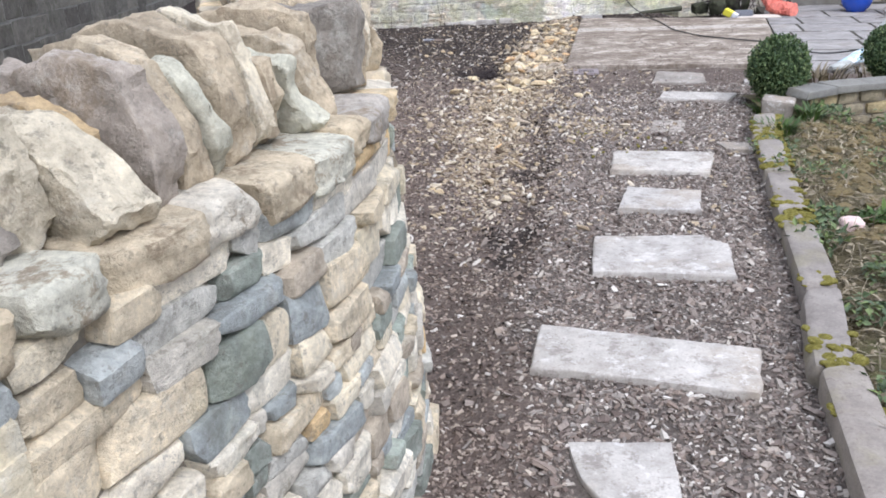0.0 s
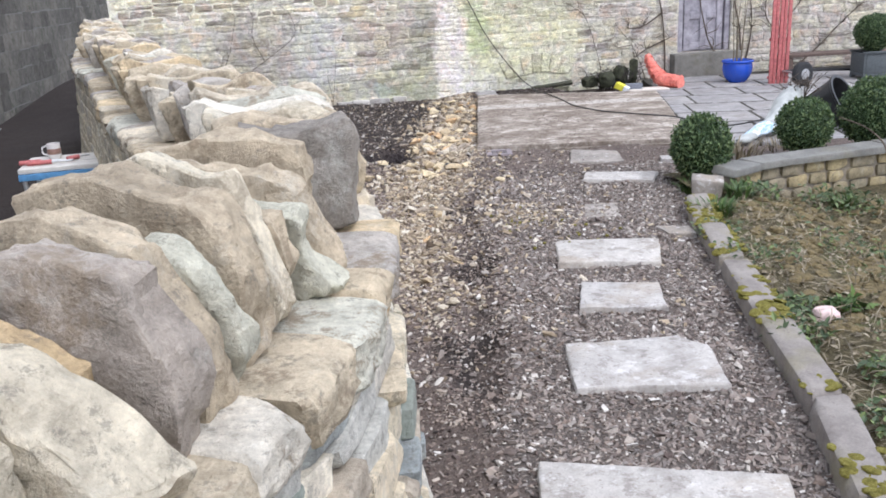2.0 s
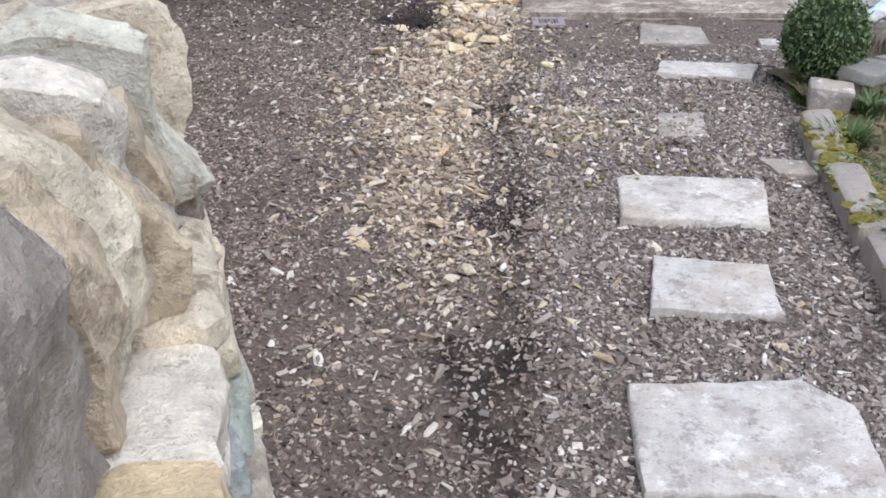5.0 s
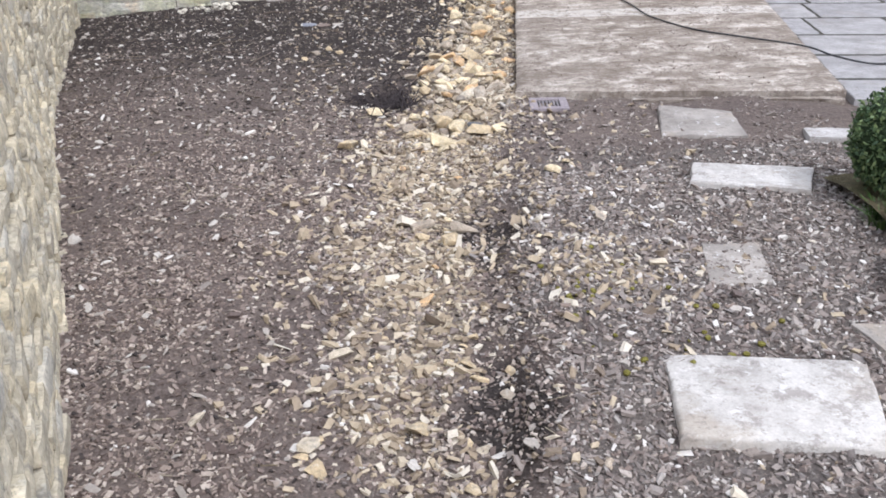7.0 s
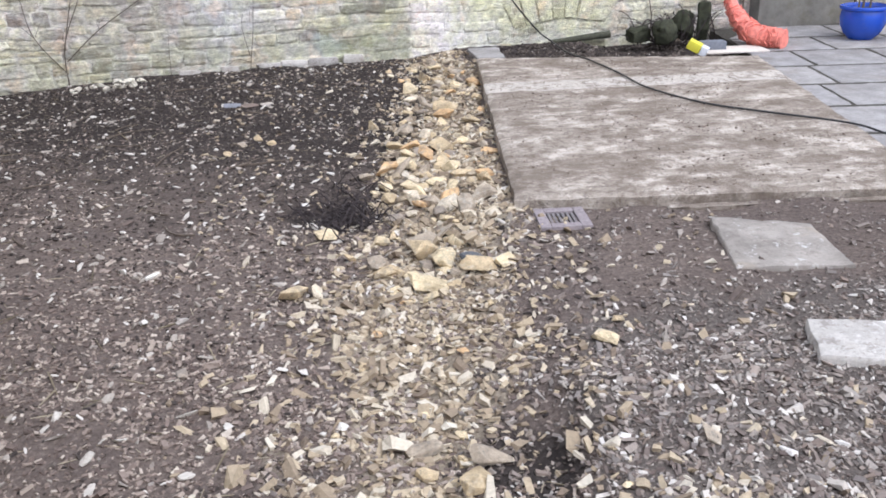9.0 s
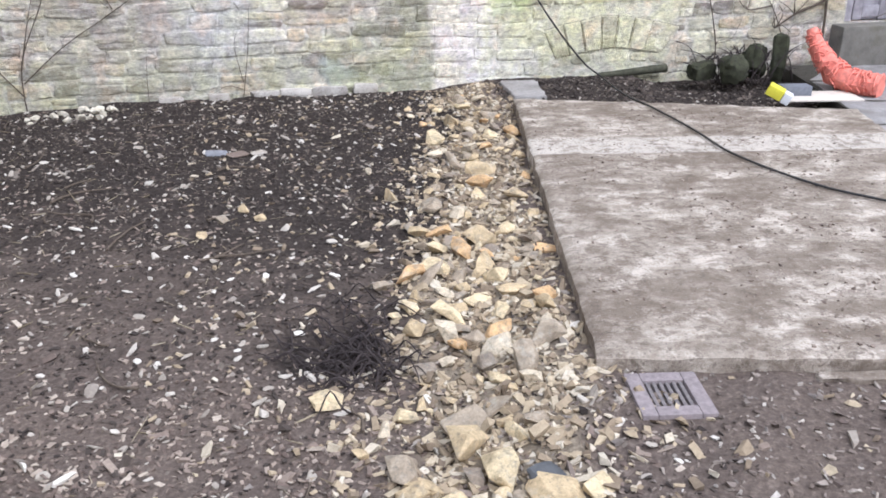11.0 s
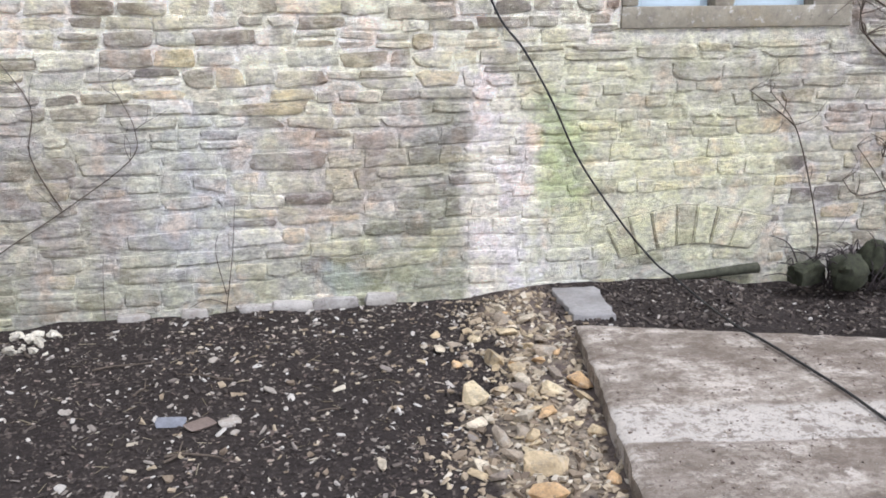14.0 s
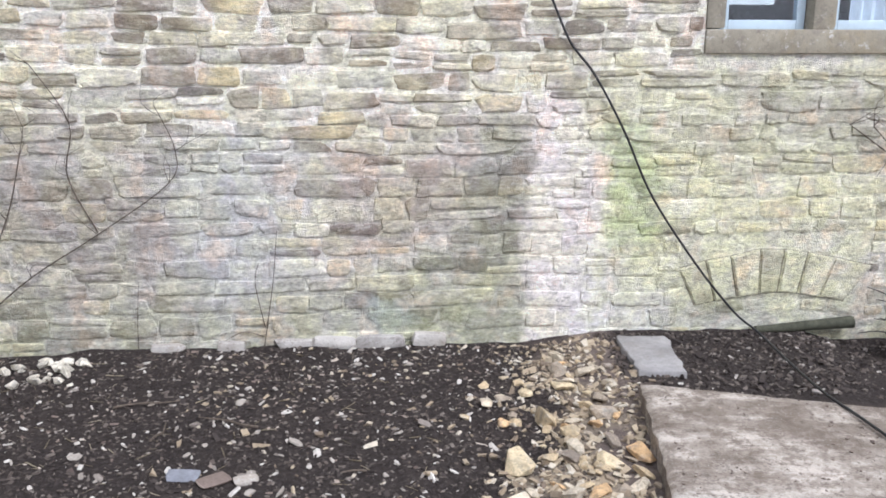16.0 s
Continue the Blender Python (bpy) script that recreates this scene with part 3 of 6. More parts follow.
        c = n.mix(n.math("MULTIPLY", patch(1.56, 1.8, 0.55, 1.25, 0.06), 0.6), c, (0.46, 0.54, 0.29))
        c = n.mix(n.math("MULTIPLY", patch(2.1, 3.7, 1.05, 1.6, 0.2), 0.5), c, (0.33, 0.32, 0.27))
        c = n.mix(n.math("MULTIPLY", n.step(sep.outputs[0], 2.6, 4.0), 0.5), c, (0.34, 0.31, 0.30))
        c = n.mix(n.math("MULTIPLY", n.step(n.noise(1.7, 5, 0.7, where), 0.5, 0.72), 0.3), c, (0.80, 0.775, 0.70))
        high = n.math("MULTIPLY", n.step(sep.outputs[2], 0.95, 1.3), n.step(n.noise(5.5, 7, 0.7, where, (0.6, 1, 1.4)), 0.44, 0.56))
        c = n.mix(n.math("MULTIPLY", high, 0.22), c, (0.86, 0.82, 0.72))
        smear = n.step(n.noise(8, 8, 0.78, where, (0.6, 1, 1.5)), 0.51, 0.57)
        c = n.mix(n.math("MULTIPLY", smear, 0.25 if mortar else 0.3), c, (0.86, 0.835, 0.75))
        c = n.mix(0.85, c, n.ramp(n.noise(17, 9, 0.8, where, (0.8, 1, 1.3)), [(0.35, (0.58, 0.56, 0.53)), (0.48, (1.05, 1.04, 1.02)), (0.62, (1.45, 1.43, 1.39))]), "MULTIPLY")
        c = n.mix(0.5, c, n.ramp(n.noise(52, 7, 0.75, where, (0.7, 1, 1.3)), [(0.36, (0.6, 0.575, 0.54)), (0.5, (1.0, 0.99, 0.98)), (0.62, (1.3, 1.29, 1.27))]), "MULTIPLY")
        c = n.mix(0.75, c, n.ramp(n.noise(4.5, 4, 0.6, where), [(0.34, (1.1, 0.955, 0.9)), (0.45, (0.975, 0.97, 1.03)), (0.56, (1.01, 1.03, 0.92)), (0.66, (1.11, 1.065, 0.97))]), "MULTIPLY")
        c = n.mix(n.math("MULTIPLY", n.step(n.noise(19, 7, 0.78, where, (0.6, 1, 1.5)), 0.58, 0.64), 0.6), c, (0.24, 0.21, 0.175))
        n.bump(n.mix(0.4, n.noise(22, 9, 0.72, where, (0.7, 1, 1.3)), n.noise(150, 4, 0.6, where)), 1.0, 0.03)
        n.out(c, 0.93, 0.15)
    return build


M_HOUSE = mat("house_stone", house_look(False))
M_MORTAR = mat("house_mortar", house_look(True))
M_DRESSED = mat("dressed_stone", slab_look((0.36, 0.325, 0.255), (0.22, 0.20, 0.16), (0.30, 0.235, 0.13), 0.5, blotch=0.5))

bm = bmesh.new()
xs = sorted([hx0, WIN[0], WIN[1], DOOR[0], DOOR[1], hx1])
zs = sorted([-0.5, DOOR[2], WIN[2], DOOR[3], WIN[3], hz1])
for i in range(len(xs) - 1):
    for j in range(len(zs) - 1):
        cx, cz = (xs[i] + xs[i + 1]) / 2, (zs[j] + zs[j + 1]) / 2
        if any(o[0] < cx < o[1] and o[2] < cz < o[3] for o in (WIN, DOOR)):
            continue
        block(bm, xs[i], xs[i + 1], HY + 0.004, HY + 0.45, zs[j], zs[j + 1])
bmesh.ops.remove_doubles(bm, verts=bm.verts[:], dist=0.0005)
wall_north = part("wall_north", bm, M_MORTAR)
tagged(wall_north, "old coursed limestone house wall with pale smeared mortar", "wall", kind="structure")

# the room behind the window and door, closed and dim
M_ROOM = mat("room_plaster", plain((0.45, 0.45, 0.47), 0.9))
bm = bmesh.new()
block(bm, 1.2, 6.0, HY + 2.6, HY + 2.75, 0.0, 3.0)
block(bm, 1.05, 1.2, HY + 0.45, HY + 2.75, 0.0, 3.0)
block(bm, 6.0, 6.15, HY + 0.45, HY + 2.75, 0.0, 3.0)
block(bm, 1.05, 6.15, HY + 0.45, HY + 2.75, -0.1, 0.0)
block(bm, 1.05, 6.15, HY + 0.45, HY + 2.75, 3.0, 3.1)
tagged(part("wall_room", bm, M_ROOM), "dim plastered room behind the window", "wall", kind="structure")

# window
M_FRAME = mat("window_paint", plain((0.50, 0.60, 0.68), 0.45, 0.06))
M_BLIND = mat("blind", plain((0.75, 0.76, 0.76), 0.7, 0.05))
M_CURTAIN = mat("curtain_cloth", plain((0.72, 0.77, 0.82), 0.9, 0.1))


def glass(n):
    n.out((0.9, 0.95, 1.0), 0.03, 0.8)
    n.bsdf.inputs["Transmission Weight"].default_value = 1.0
    n.bsdf.inputs["IOR"].default_value = 1.5


M_GLASS = mat("glass", glass)
window = root("window_1", "stone mullioned window with two pale blue painted casements", "window", kind="structure")
part("sill", box(2.008, 3.405, HY - 0.018, HY + 0.3, 1.555, 1.675, bevel=0.012), M_DRESSED, window, "weathered stone sill", 40)
part("jamb", box(2.008, 2.105, HY - 0.012, HY + 0.3, 1.678, 2.6, bevel=0.012), M_DRESSED, window, "dressed stone jamb", 40)
part("jamb", box(3.155, 3.405, HY - 0.012, HY + 0.3, 1.671, 2.6, bevel=0.012), M_DRESSED, window, "dressed stone jamb", 40)
part("mullion", box(2.557, 2.683, HY - 0.006, HY + 0.25, 1.671, 2.6, bevel=0.025), M_DRESSED, window, "dressed stone mullion", 40)
part("lintel", box(1.985, 3.405, HY - 0.012, HY + 0.3, 2.603, 2.8, bevel=0.012), M_DRESSED, window, "dressed stone lintel", 40)
for x0, x1 in ((2.108, 2.554), (2.686, 3.152)):
    bm = bmesh.new()
    y0, y1 = HY + 0.08, HY + 0.13
    block(bm, x0, x0 + 0.045, y0, y1, 1.671, 2.6, 0.006)
    block(bm, x1 - 0.045, x1, y0, y1, 1.671, 2.6, 0.006)
    block(bm, x0 + 0.045, x1 - 0.045, y0, y1, 1.671, 1.722, 0.006)
    block(bm, x0 + 0.045, x1 - 0.045, y0, y1, 2.55, 2.6, 0.006)
    block(bm, x0 + 0.045, x1 - 0.045, y0 + 0.01, y1 - 0.01, 1.925, 1.945, 0.004)
    block(bm, x0 + 0.045, x1 - 0.045, y0 + 0.01, y1 - 0.01, 2.24, 2.26, 0.004)
    casement = part("casement", bm, M_FRAME, window, "pale blue painted timber casement", 40)
    pane = part("pane", box(x0 + 0.043, x1 - 0.043, HY + 0.1, HY + 0.106, 1.72, 2.552), M_GLASS, casement)
    pane.visible_shadow = False
blind = root("window_blind", "white slatted blind half drawn inside the window", "blind")
for k in range(9):
    part("slat", box(2.12, 2.42, HY + 0.16, HY + 0.2, 1.8 + 0.08 * k, 1.87 + 0.08 * k), M_BLIND, blind)
cv, cf = [], []
for i in range(25):
    x = 2.84 + 0.32 * i / 24
    y = HY + 0.18 + 0.02 * math.sin(i * 1.3)
    cv += [(x, y, 1.68), (x, y, 2.6), (x, y + 0.006, 2.6), (x, y + 0.006, 1.68)]
for i in range(24):
    for k in range(4):
        a, b = i * 4 + k, i * 4 + (k + 1) % 4
        cf.append((a, a + 4, b + 4, b))
tagged(put("curtain", cv, cf, M_CURTAIN, smooth_angle=60), "pale net curtain hanging inside the window", "curtain")

# old panelled door, above a stone step
M_DOOR = mat("door_paint", plain((0.34, 0.32, 0.35), 0.8, 0.4, 9, 0.4))
M_STEP = mat("dark_step", slab_look((0.21, 0.2, 0.18), (0.11, 0.105, 0.095), (0.12, 0.11, 0.07), 0.5))
door = root("door_1", "weathered lilac grey panelled garden door in the house wall", "door", kind="structure")
part("door_frame", block(block(box(4.405, 4.475, HY + 0.03, HY + 0.13, 0.425, 2.1, bevel=0.006), 5.065, 5.135, HY + 0.03, HY + 0.13, 0.425, 2.1, 0.006), 4.478, 5.062, HY + 0.03, HY + 0.13, 2.03, 2.1, 0.006), M_DOOR, door, "", 40)
leaf = part("door_leaf", box(4.48, 5.06, HY + 0.08, HY + 0.115, 0.43, 2.025), M_DOOR, door)
for x0 in (4.5, 4.73, 4.96):
    part("stile", box(x0, x0 + 0.08, HY + 0.055, HY + 0.078, 0.43, 2.025, bevel=0.005), M_DOOR, leaf, "", 40)
for z0 in (0.45, 0.85, 1.35, 1.9):
    for x0, x1 in ((4.583, 4.727), (4.813, 4.957)):
        part("rail", box(x0, x1, HY + 0.057, HY + 0.078, z0, z0 + 0.09, bevel=0.005), M_DOOR, leaf, "", 40)
part("door_step", box(4.3, 5.25, HY - 0.16, HY + 0.2, -0.05, 0.415, bevel=0.02), M_STEP, door, "worn stone step", 40)


# ---- the house's stones ----
ARCH = [(1.98, 3.0, 0.16, 0.53)]
rng = np.random.default_rng(7)
HOUSE_SHAPES = [rock(8, 300 + k, power=20.0, cuts=7, rough=0.06, depth=(0.84, 0.98)) for k in range(24)]
HOUSE_FAR = [rock(6, 330 + k, power=20.0, cuts=7, rough=0.06, depth=(0.84, 0.98)) for k in range(24)]
HOUSE_MESHES = []
for v, f in HOUSE_SHAPES:
    me = bpy.data.meshes.new("stone")
    me.from_pydata([tuple(p) for p in v], [], f)
    me.materials.append(M_HOUSE)
    me.polygons.foreach_set("use_smooth", [True] * len(me.polygons))
    me.set_sharp_from_angle(angle=radians(35))
    HOUSE_MESHES.append(me)
M_HOUSE_JOINED = mat("house_stone_joined", house_look(False))
for node in M_HOUSE_JOINED.node_tree.nodes:
    if node.bl_idname == "ShaderNodeObjectInfo":
        tree = M_HOUSE_JOINED.node_tree
        geo = tree.nodes.new("ShaderNodeNewGeometry")
        for l in list(node.outputs["Random"].links):
            tree.links.new(geo.outputs["Random Per Island"], l.to_socket)
far_at, far_size, near = [], [], []


def sway(x, z):
    """How far the uneven courses rise or dip."""
    return (0.016 * math.sin(1.3 * x + 2.1 * z) + 0.009 * math.sin(3.7 * x - 3.1 * z) + 0.004 * math.sin(9.1 * x + 5 * z)) * (1.0 if x < 1.8 else 0.3)


z = -0.12
while z < 2.75:
    h = rng.uniform(0.072, 0.125) if z < 0.9 else rng.uniform(0.058, 0.125)
    x = hx0 + rng.uniform(0, 0.1)
    while x < 8.2:
        w = rng.uniform(0.11, 0.3) * (1.0 if rng.random() > 0.2 else 1.5)
        x0, x1 = x, min(x + w, 8.25)
        if 1.1 < x0 < 1.55 and z < 1.35:
            w = rng.uniform(0.1, 0.2)
            x1 = x0 + w
        clash = False
        for o in (WIN, DOOR, (4.28, 5.27, -0.1, 0.43), *ARCH):
            if x0 < o[1] + 0.01 and x1 > o[0] - 0.01 and z < o[3] and z + h > o[2]:
                if x0 < o[0] - 0.06:
                    x1 = o[0] - 0.012
                elif x1 > o[1] + 0.06:
                    x0 = o[1] + 0.012
                else:
                    clash = True
        if not clash and x1 - x0 > 0.04:
            cut = rng.uniform(0.4, 0.6)
            rows = [(0, cut), (cut, 1)] if h > 0.088 and rng.random() < (0.2 if z < 0.9 else 0.4) else [(0, 1)]
            for a, b in rows:
                high = z > 1.0
                gap = rng.uniform(0.003, 0.011) if high else rng.uniform(0.002, 0.007)
                sink = rng.uniform(-0.009, 0.005) if high else rng.uniform(-0.006, 0.002)
                shrink = rng.uniform(0.82, 1.03)
                cx, cz = (x0 + x1) / 2, z + h * (a + b) / 2
                c = (cx, HY + 0.0345 + sink, cz + sway(cx, cz) + rng.uniform(-0.004, 0.004))
                s = ((x1 - x0) / 2 - gap, 0.038, max(0.016, (h * (b - a) / 2 - gap * 0.9) * shrink))
                if -0.75 < c[0] < 2.05 and 0.0 < c[2] < 1.75:
                    near.append((c, s))
                else:
                    far_at.append(c)
                    far_size.append(s)
        x = max(x1, x + w)
    z += h
near.sort(key=lambda e: abs(e[0][0] - 0.75) + 0.3 * abs(e[0][2] - 0.8))
for c, s in near[300:]:
    far_at.append(c)
    far_size.append(s)
for k, (c, s) in enumerate(near[:300]):
    ob = new("stone", HOUSE_MESHES[k % len(HOUSE_MESHES)])
    ob.parent = wall_north
    ob.matrix_basis = pose(*c, 0, rng.normal(0, 1.6), 180 * (k % 2)) @ Matrix.Diagonal((*s, 1))
n_far = len(far_at)
ry = rng.normal(0, 0.028, n_far)
o, i1 = np.zeros(n_far), np.ones(n_far)
ft = np.stack([np.cos(ry), o, np.sin(ry), o, i1, o, -np.sin(ry), o, np.cos(ry)], 1).reshape(-1, 3, 3)
scatter("stone_courses", HOUSE_FAR, np.array(far_at), ft, np.array(far_size), M_HOUSE_JOINED, wall_north)
# rough flush pointing, smeared over the edges of the stones
px_, pz_ = np.arange(hx0 + 0.02, 4.25, 0.0125), np.arange(-0.1, 1.95, 0.0125)
pv = []
for z in pz_:
    for x in px_:
        q = Vector((x, z * 1.25, 4.7))
        lump, grain = noise.fractal(q * 7, 0.85, 2.0, 4), noise.fractal(q * 34, 0.9, 2.0, 2)
        proud = -0.0022 if z < 0.95 else -0.0036
        pv.append((x, HY - proud - 0.0042 * lump - 0.0022 * grain, z))
npx = len(px_)
pf = []
for j in range(len(pz_) - 1):
    for i in range(npx - 1):
        cx, cz = px_[i] + 0.006, pz_[j] + 0.006
        if WIN[0] - 0.01 < cx < WIN[1] + 0.01 and cz > WIN[2] + 0.005:
            continue
        a = j * npx + i
        pf.append((a, a + 1, a + npx + 1, a + npx))
put("pointing", pv, pf, M_MORTAR, wall_north, "pale rough lime pointing smeared over the joints", 180)
# pale footing stones showing at the wall's foot
for k, (x, w, z) in enumerate([(-0.42, 0.07, 0.03), (-0.1, 0.1, 0.035), (0.12, 0.12, 0.045), (0.36, 0.13, 0.05), (-0.75, 0.09, 0.02), (0.62, 0.09, 0.06)]):
    ob = new("footing_stone", rock_mesh("footing_stone", 4, 950 + k, M_SLAB, (w, 0.05, 0.034), power=9, cuts=4, rough=0.04))
    ob.parent = wall_north
    ob.matrix_basis = pose(x, HY - 0.005, z + 0.012, 0, 2, 1)
# the flat relieving arch of leaning voussoirs over a blocked opening, with its infill below
SPRING = [(1.954, 0.435, 2.055, 0.227), (2.10, 0.475, 2.165, 0.25), (2.235, 0.497, 2.285, 0.27), (2.395, 0.535, 2.405, 0.285), (2.53, 0.53, 2.51, 0.295), (2.66, 0.513, 2.62, 0.287), (2.81, 0.485, 2.74, 0.265), (3.03, 0.435, 2.885, 0.24)]
M_GAP = mat("packed_joint", plain((0.24, 0.21, 0.15), 0.95, 0.5, 50, 0.8))
bm = bmesh.new()
for p, q in zip(SPRING, SPRING[1:]):
    ring = [(p[2], p[3] - 0.004), (q[2], q[3] - 0.004), (q[0], q[1] + 0.003), (p[0], p[1] + 0.003)]
    lo = [bm.verts.new((x, HY - 0.001, z)) for x, z in ring]
    hi = [bm.verts.new((x, HY + 0.05, z)) for x, z in ring]
    for f in (lo, list(reversed(hi)), *[(lo[i], hi[i], hi[(i + 1) % 4], lo[(i + 1) % 4]) for i in range(4)]):
        bm.faces.new(f)
bmesh.ops.recalc_face_normals(bm, faces=bm.faces[:])
part("joint", bm, M_GAP, wall_north, "dark open joints between the arch stones")
for k, (p, q) in enumerate(zip(SPRING, SPRING[1:])):
    g_, out_ = 0.003, HY - 0.011 - 0.003 * (k % 3)
    bm = bmesh.new()
    ring = [(p[2] + g_, p[3]), (q[2] - g_, q[3]), (q[0] - g_, q[1]), (p[0] + g_, p[1])]
    lo = [bm.verts.new((x, out_, z)) for x, z in ring]
    hi = [bm.verts.new((x, HY + 0.06, z)) for x, z in ring]
    bm.faces.new(lo)
    bm.faces.new(list(reversed(hi)))
    for i in range(4):
        bm.faces.new((lo[i], hi[i], hi[(i + 1) % 4], lo[(i + 1) % 4]))
    bmesh.ops.bevel(bm, geom=[e for e in bm.edges if all(v.co.y < HY + 0.03 for v in e.verts)], offset=0.008, segments=2, affect="EDGES")
    bmesh.ops.recalc_face_normals(bm, faces=bm.faces[:])
    part("voussoir", bm, M_HOUSE, wall_north, "", 40)
for k in range(6):
    ob = new("infill_stone", HOUSE_MESHES[k])
    ob.parent = wall_north
    ob.matrix_basis = pose(2.1 + 0.155 * k, HY + 0.034, 0.2 + 0.03 * (1 - abs(k - 2.5) / 2.5), 0, 3 * (k - 2.5), 0) @ Matrix.Diagonal((0.073, 0.036, 0.034, 1))

# ---- dry stone wall: its stones ----
rng = np.random.default_rng(11)
STONES = [rock_mesh("stone", 8, 100 + k, M_DRY, power=18, cuts=8, rough=0.035, depth=(0.72, 0.95), angle=20) for k in range(40)]
S_A, S_B = arc_of(0.35), arc_of(3.2)
FAR_SHAPES = [rock(3, 160 + k, power=20, cuts=3, rough=0.04, depth=(0.86, 0.98)) for k in range(10)]
fa, fr, fs_ = [], [], []
near_stones = []


def course(s0, s1, back=False):
    z = -0.16
    while z < TOP - 0.1:
        h = rng.uniform(0.042, 0.098)
        if z + h > TOP - 0.1:
            h = max(0.05, TOP - 0.07 - z)
        s = s0 + rng.uniform(0, 0.12)
        while s < s1:
            w = rng.uniform(0.07, 0.25) * (0.75 if h < 0.055 else 1.0)
            yield s, z, w, h
            s += w
        z += h


for s, z, w, h in course(0.2, ARC[-1] - 0.15):
    m = in_wall(s + w / 2, 0.106 - rng.uniform(-0.014, 0.016), z + h / 2) @ pose(0, 0, 0, rng.normal(0, 3), rng.normal(0, 3), rng.normal(0, 3))
    half = (w / 2 * 1.02, 0.08, h / 2 * 1.08)
    near_stones.append((s, m, half)) if S_A < s < S_B else (fa.append(m.translation), fr.append(m.to_3x3()), fs_.append(half))
for s, z, w, h in course(arc_of(2.6), ARC[-1] - 0.15):
    m = in_wall(s + w / 2, THICK - 0.06 + 2 * BATTER * (1 - z / TOP), z + h / 2) @ pose(0, 0, 0, 0, rng.normal(0, 3), rng.normal(0, 3))
    fa.append(m.translation), fr.append(m.to_3x3()), fs_.append((w / 2, 0.06, h / 2 * 1.03))
near_stones.sort(key=lambda e: abs(e[0] - (S_A + S_B) / 2 - 0.1))
for k, (s, m, half) in enumerate(near_stones):
    if k >= 300:
        fa.append(m.translation), fr.append(m.to_3x3()), fs_.append(half)
        continue
    ob = new("stone", STONES[k % len(STONES)])
    ob.parent = dry_wall
    ob.matrix_basis = m @ pose(0, 0, 0, 0, 0, 180 * (k % 2)) @ Matrix.Diagonal((*half, 1))
scatter("stone_courses", FAR_SHAPES, np.array(fa), np.array([np.array(r) for r in fr]), np.array(fs_), M_DRY_FAR, dry_wall)
# flat cover stones under the cope
COVERS = [rock_mesh("cover_stone", 8, 500 + k, M_COPE, power=12, cuts=6, rough=0.05, depth=(0.78, 0.96), angle=24) for k in range(12)]
s, k = 0.2, 0
while s < ARC[-1] - 0.3:
    w = rng.uniform(0.12, 0.27)
    ob = new("cover_stone", COVERS[k % 12])
    ob.parent = dry_wall
    ob.matrix_basis = in_wall(s + w / 2, THICK / 2 + 0.03 - rng.uniform(0.0, 0.02), TOP - 0.042 + rng.uniform(-0.008, 0.008)) @ pose(0, 0, 0, rng.normal(0, 1.5), rng.normal(0, 2), rng.normal(0, 2)) @ Matrix.Diagonal((w / 2 * 1.02, THICK / 2 + 0.012, 0.044, 1))
    s, k = s + w, k + 1


# upright cope stones: broken slabs on edge, leaning one on another, set back from the face
def cope_mesh(seed, thick, height, length, recede, fall, material=None, n=12, taper=0.25):
    """A slab on edge: x through it, y into the wall from its front edge, z up from its foot."""
    g = np.random.default_rng(seed)
    v, f = GRIDS[n]
    v = v.copy()
    v /= (np.abs(v) ** 22).sum(1, keepdims=True) ** (1 / 22)
    u, w = (v[:, 1] + 1) / 2, (v[:, 2] + 1) / 2
    top = 1 - fall * (1 - u) ** 1.3 + 0.06 * np.sin(u * g.uniform(5, 9) + g.uniform(0, 6))
    p = np.stack([v[:, 0] * thick / 2 * (1 - taper * w), u * length, w * height * top], 1)
    p[:, 1] += recede * w + 0.02 * np.sin(w * g.uniform(3, 6) + g.uniform(0, 6)) * (1 - u)
    mid = np.array([0, length / 2, height / 2])
    half = np.array([thick / 2, length / 2, height / 2])
    for _ in range(13):
        d = g.normal(size=3) * np.array([0.9, 1.0, 1.0])
        d /= np.linalg.norm(d)
        reach = (p - mid) @ d
        lim = reach.max() - g.uniform(0.003, 0.014) - 0.012 * g.random() * (abs(d[0]) < 0.5)
        p -= np.clip(reach - lim, 0, None)[:, None] * d * 0.97
    o = Vector(g.uniform(-50, 50, 3))
    out = (p - mid) / half
    out /= np.linalg.norm(out, axis=1, keepdims=True) + 1e-6
    shake = np.array([0.012 * noise.fractal(Vector(q) * 11 + o, 0.9, 2.0, 3) + 0.007 * noise.ridged_multi_fractal(Vector(q) * 26 + o, 0.9, 2.0, 3, 0.9, 2.0) - 0.005 for q in p])
    p = p + out * shake[:, None]
    me = bpy.data.meshes.new("cope_stone")
    me.from_pydata([tuple(q) for q in p], [], f)
    me.materials.append(material or M_COPE)
    me.polygons.foreach_set("use_smooth", [True] * len(me.polygons))
    me.set_sharp_from_angle(angle=radians(24))
    return me


COPE_TOP = TOP - 0.004


def set_cope(me, s, deep, lean, twist=0.0, size=(1, 1, 1)):
    ob = new("cope_stone", me)
    ob.parent = dry_wall
    ob.matrix_basis = in_wall(s, deep, COPE_TOP) @ pose(0, 0, 0, 0, -lean, twist) @ Matrix.Diagonal((*size, 1))


def tone(name, colour, lichen=0.3, stains=0.7, stain=(0.25, 0.195, 0.135)):
    lo, hi = tuple(c * 0.9 for c in colour), tuple(c * 1.08 for c in colour)
    return mat(name, stone_look([(0.0, lo), (1.0, hi)], lichen, 0.8, stain=stain, bump=1.0, stains=stains))


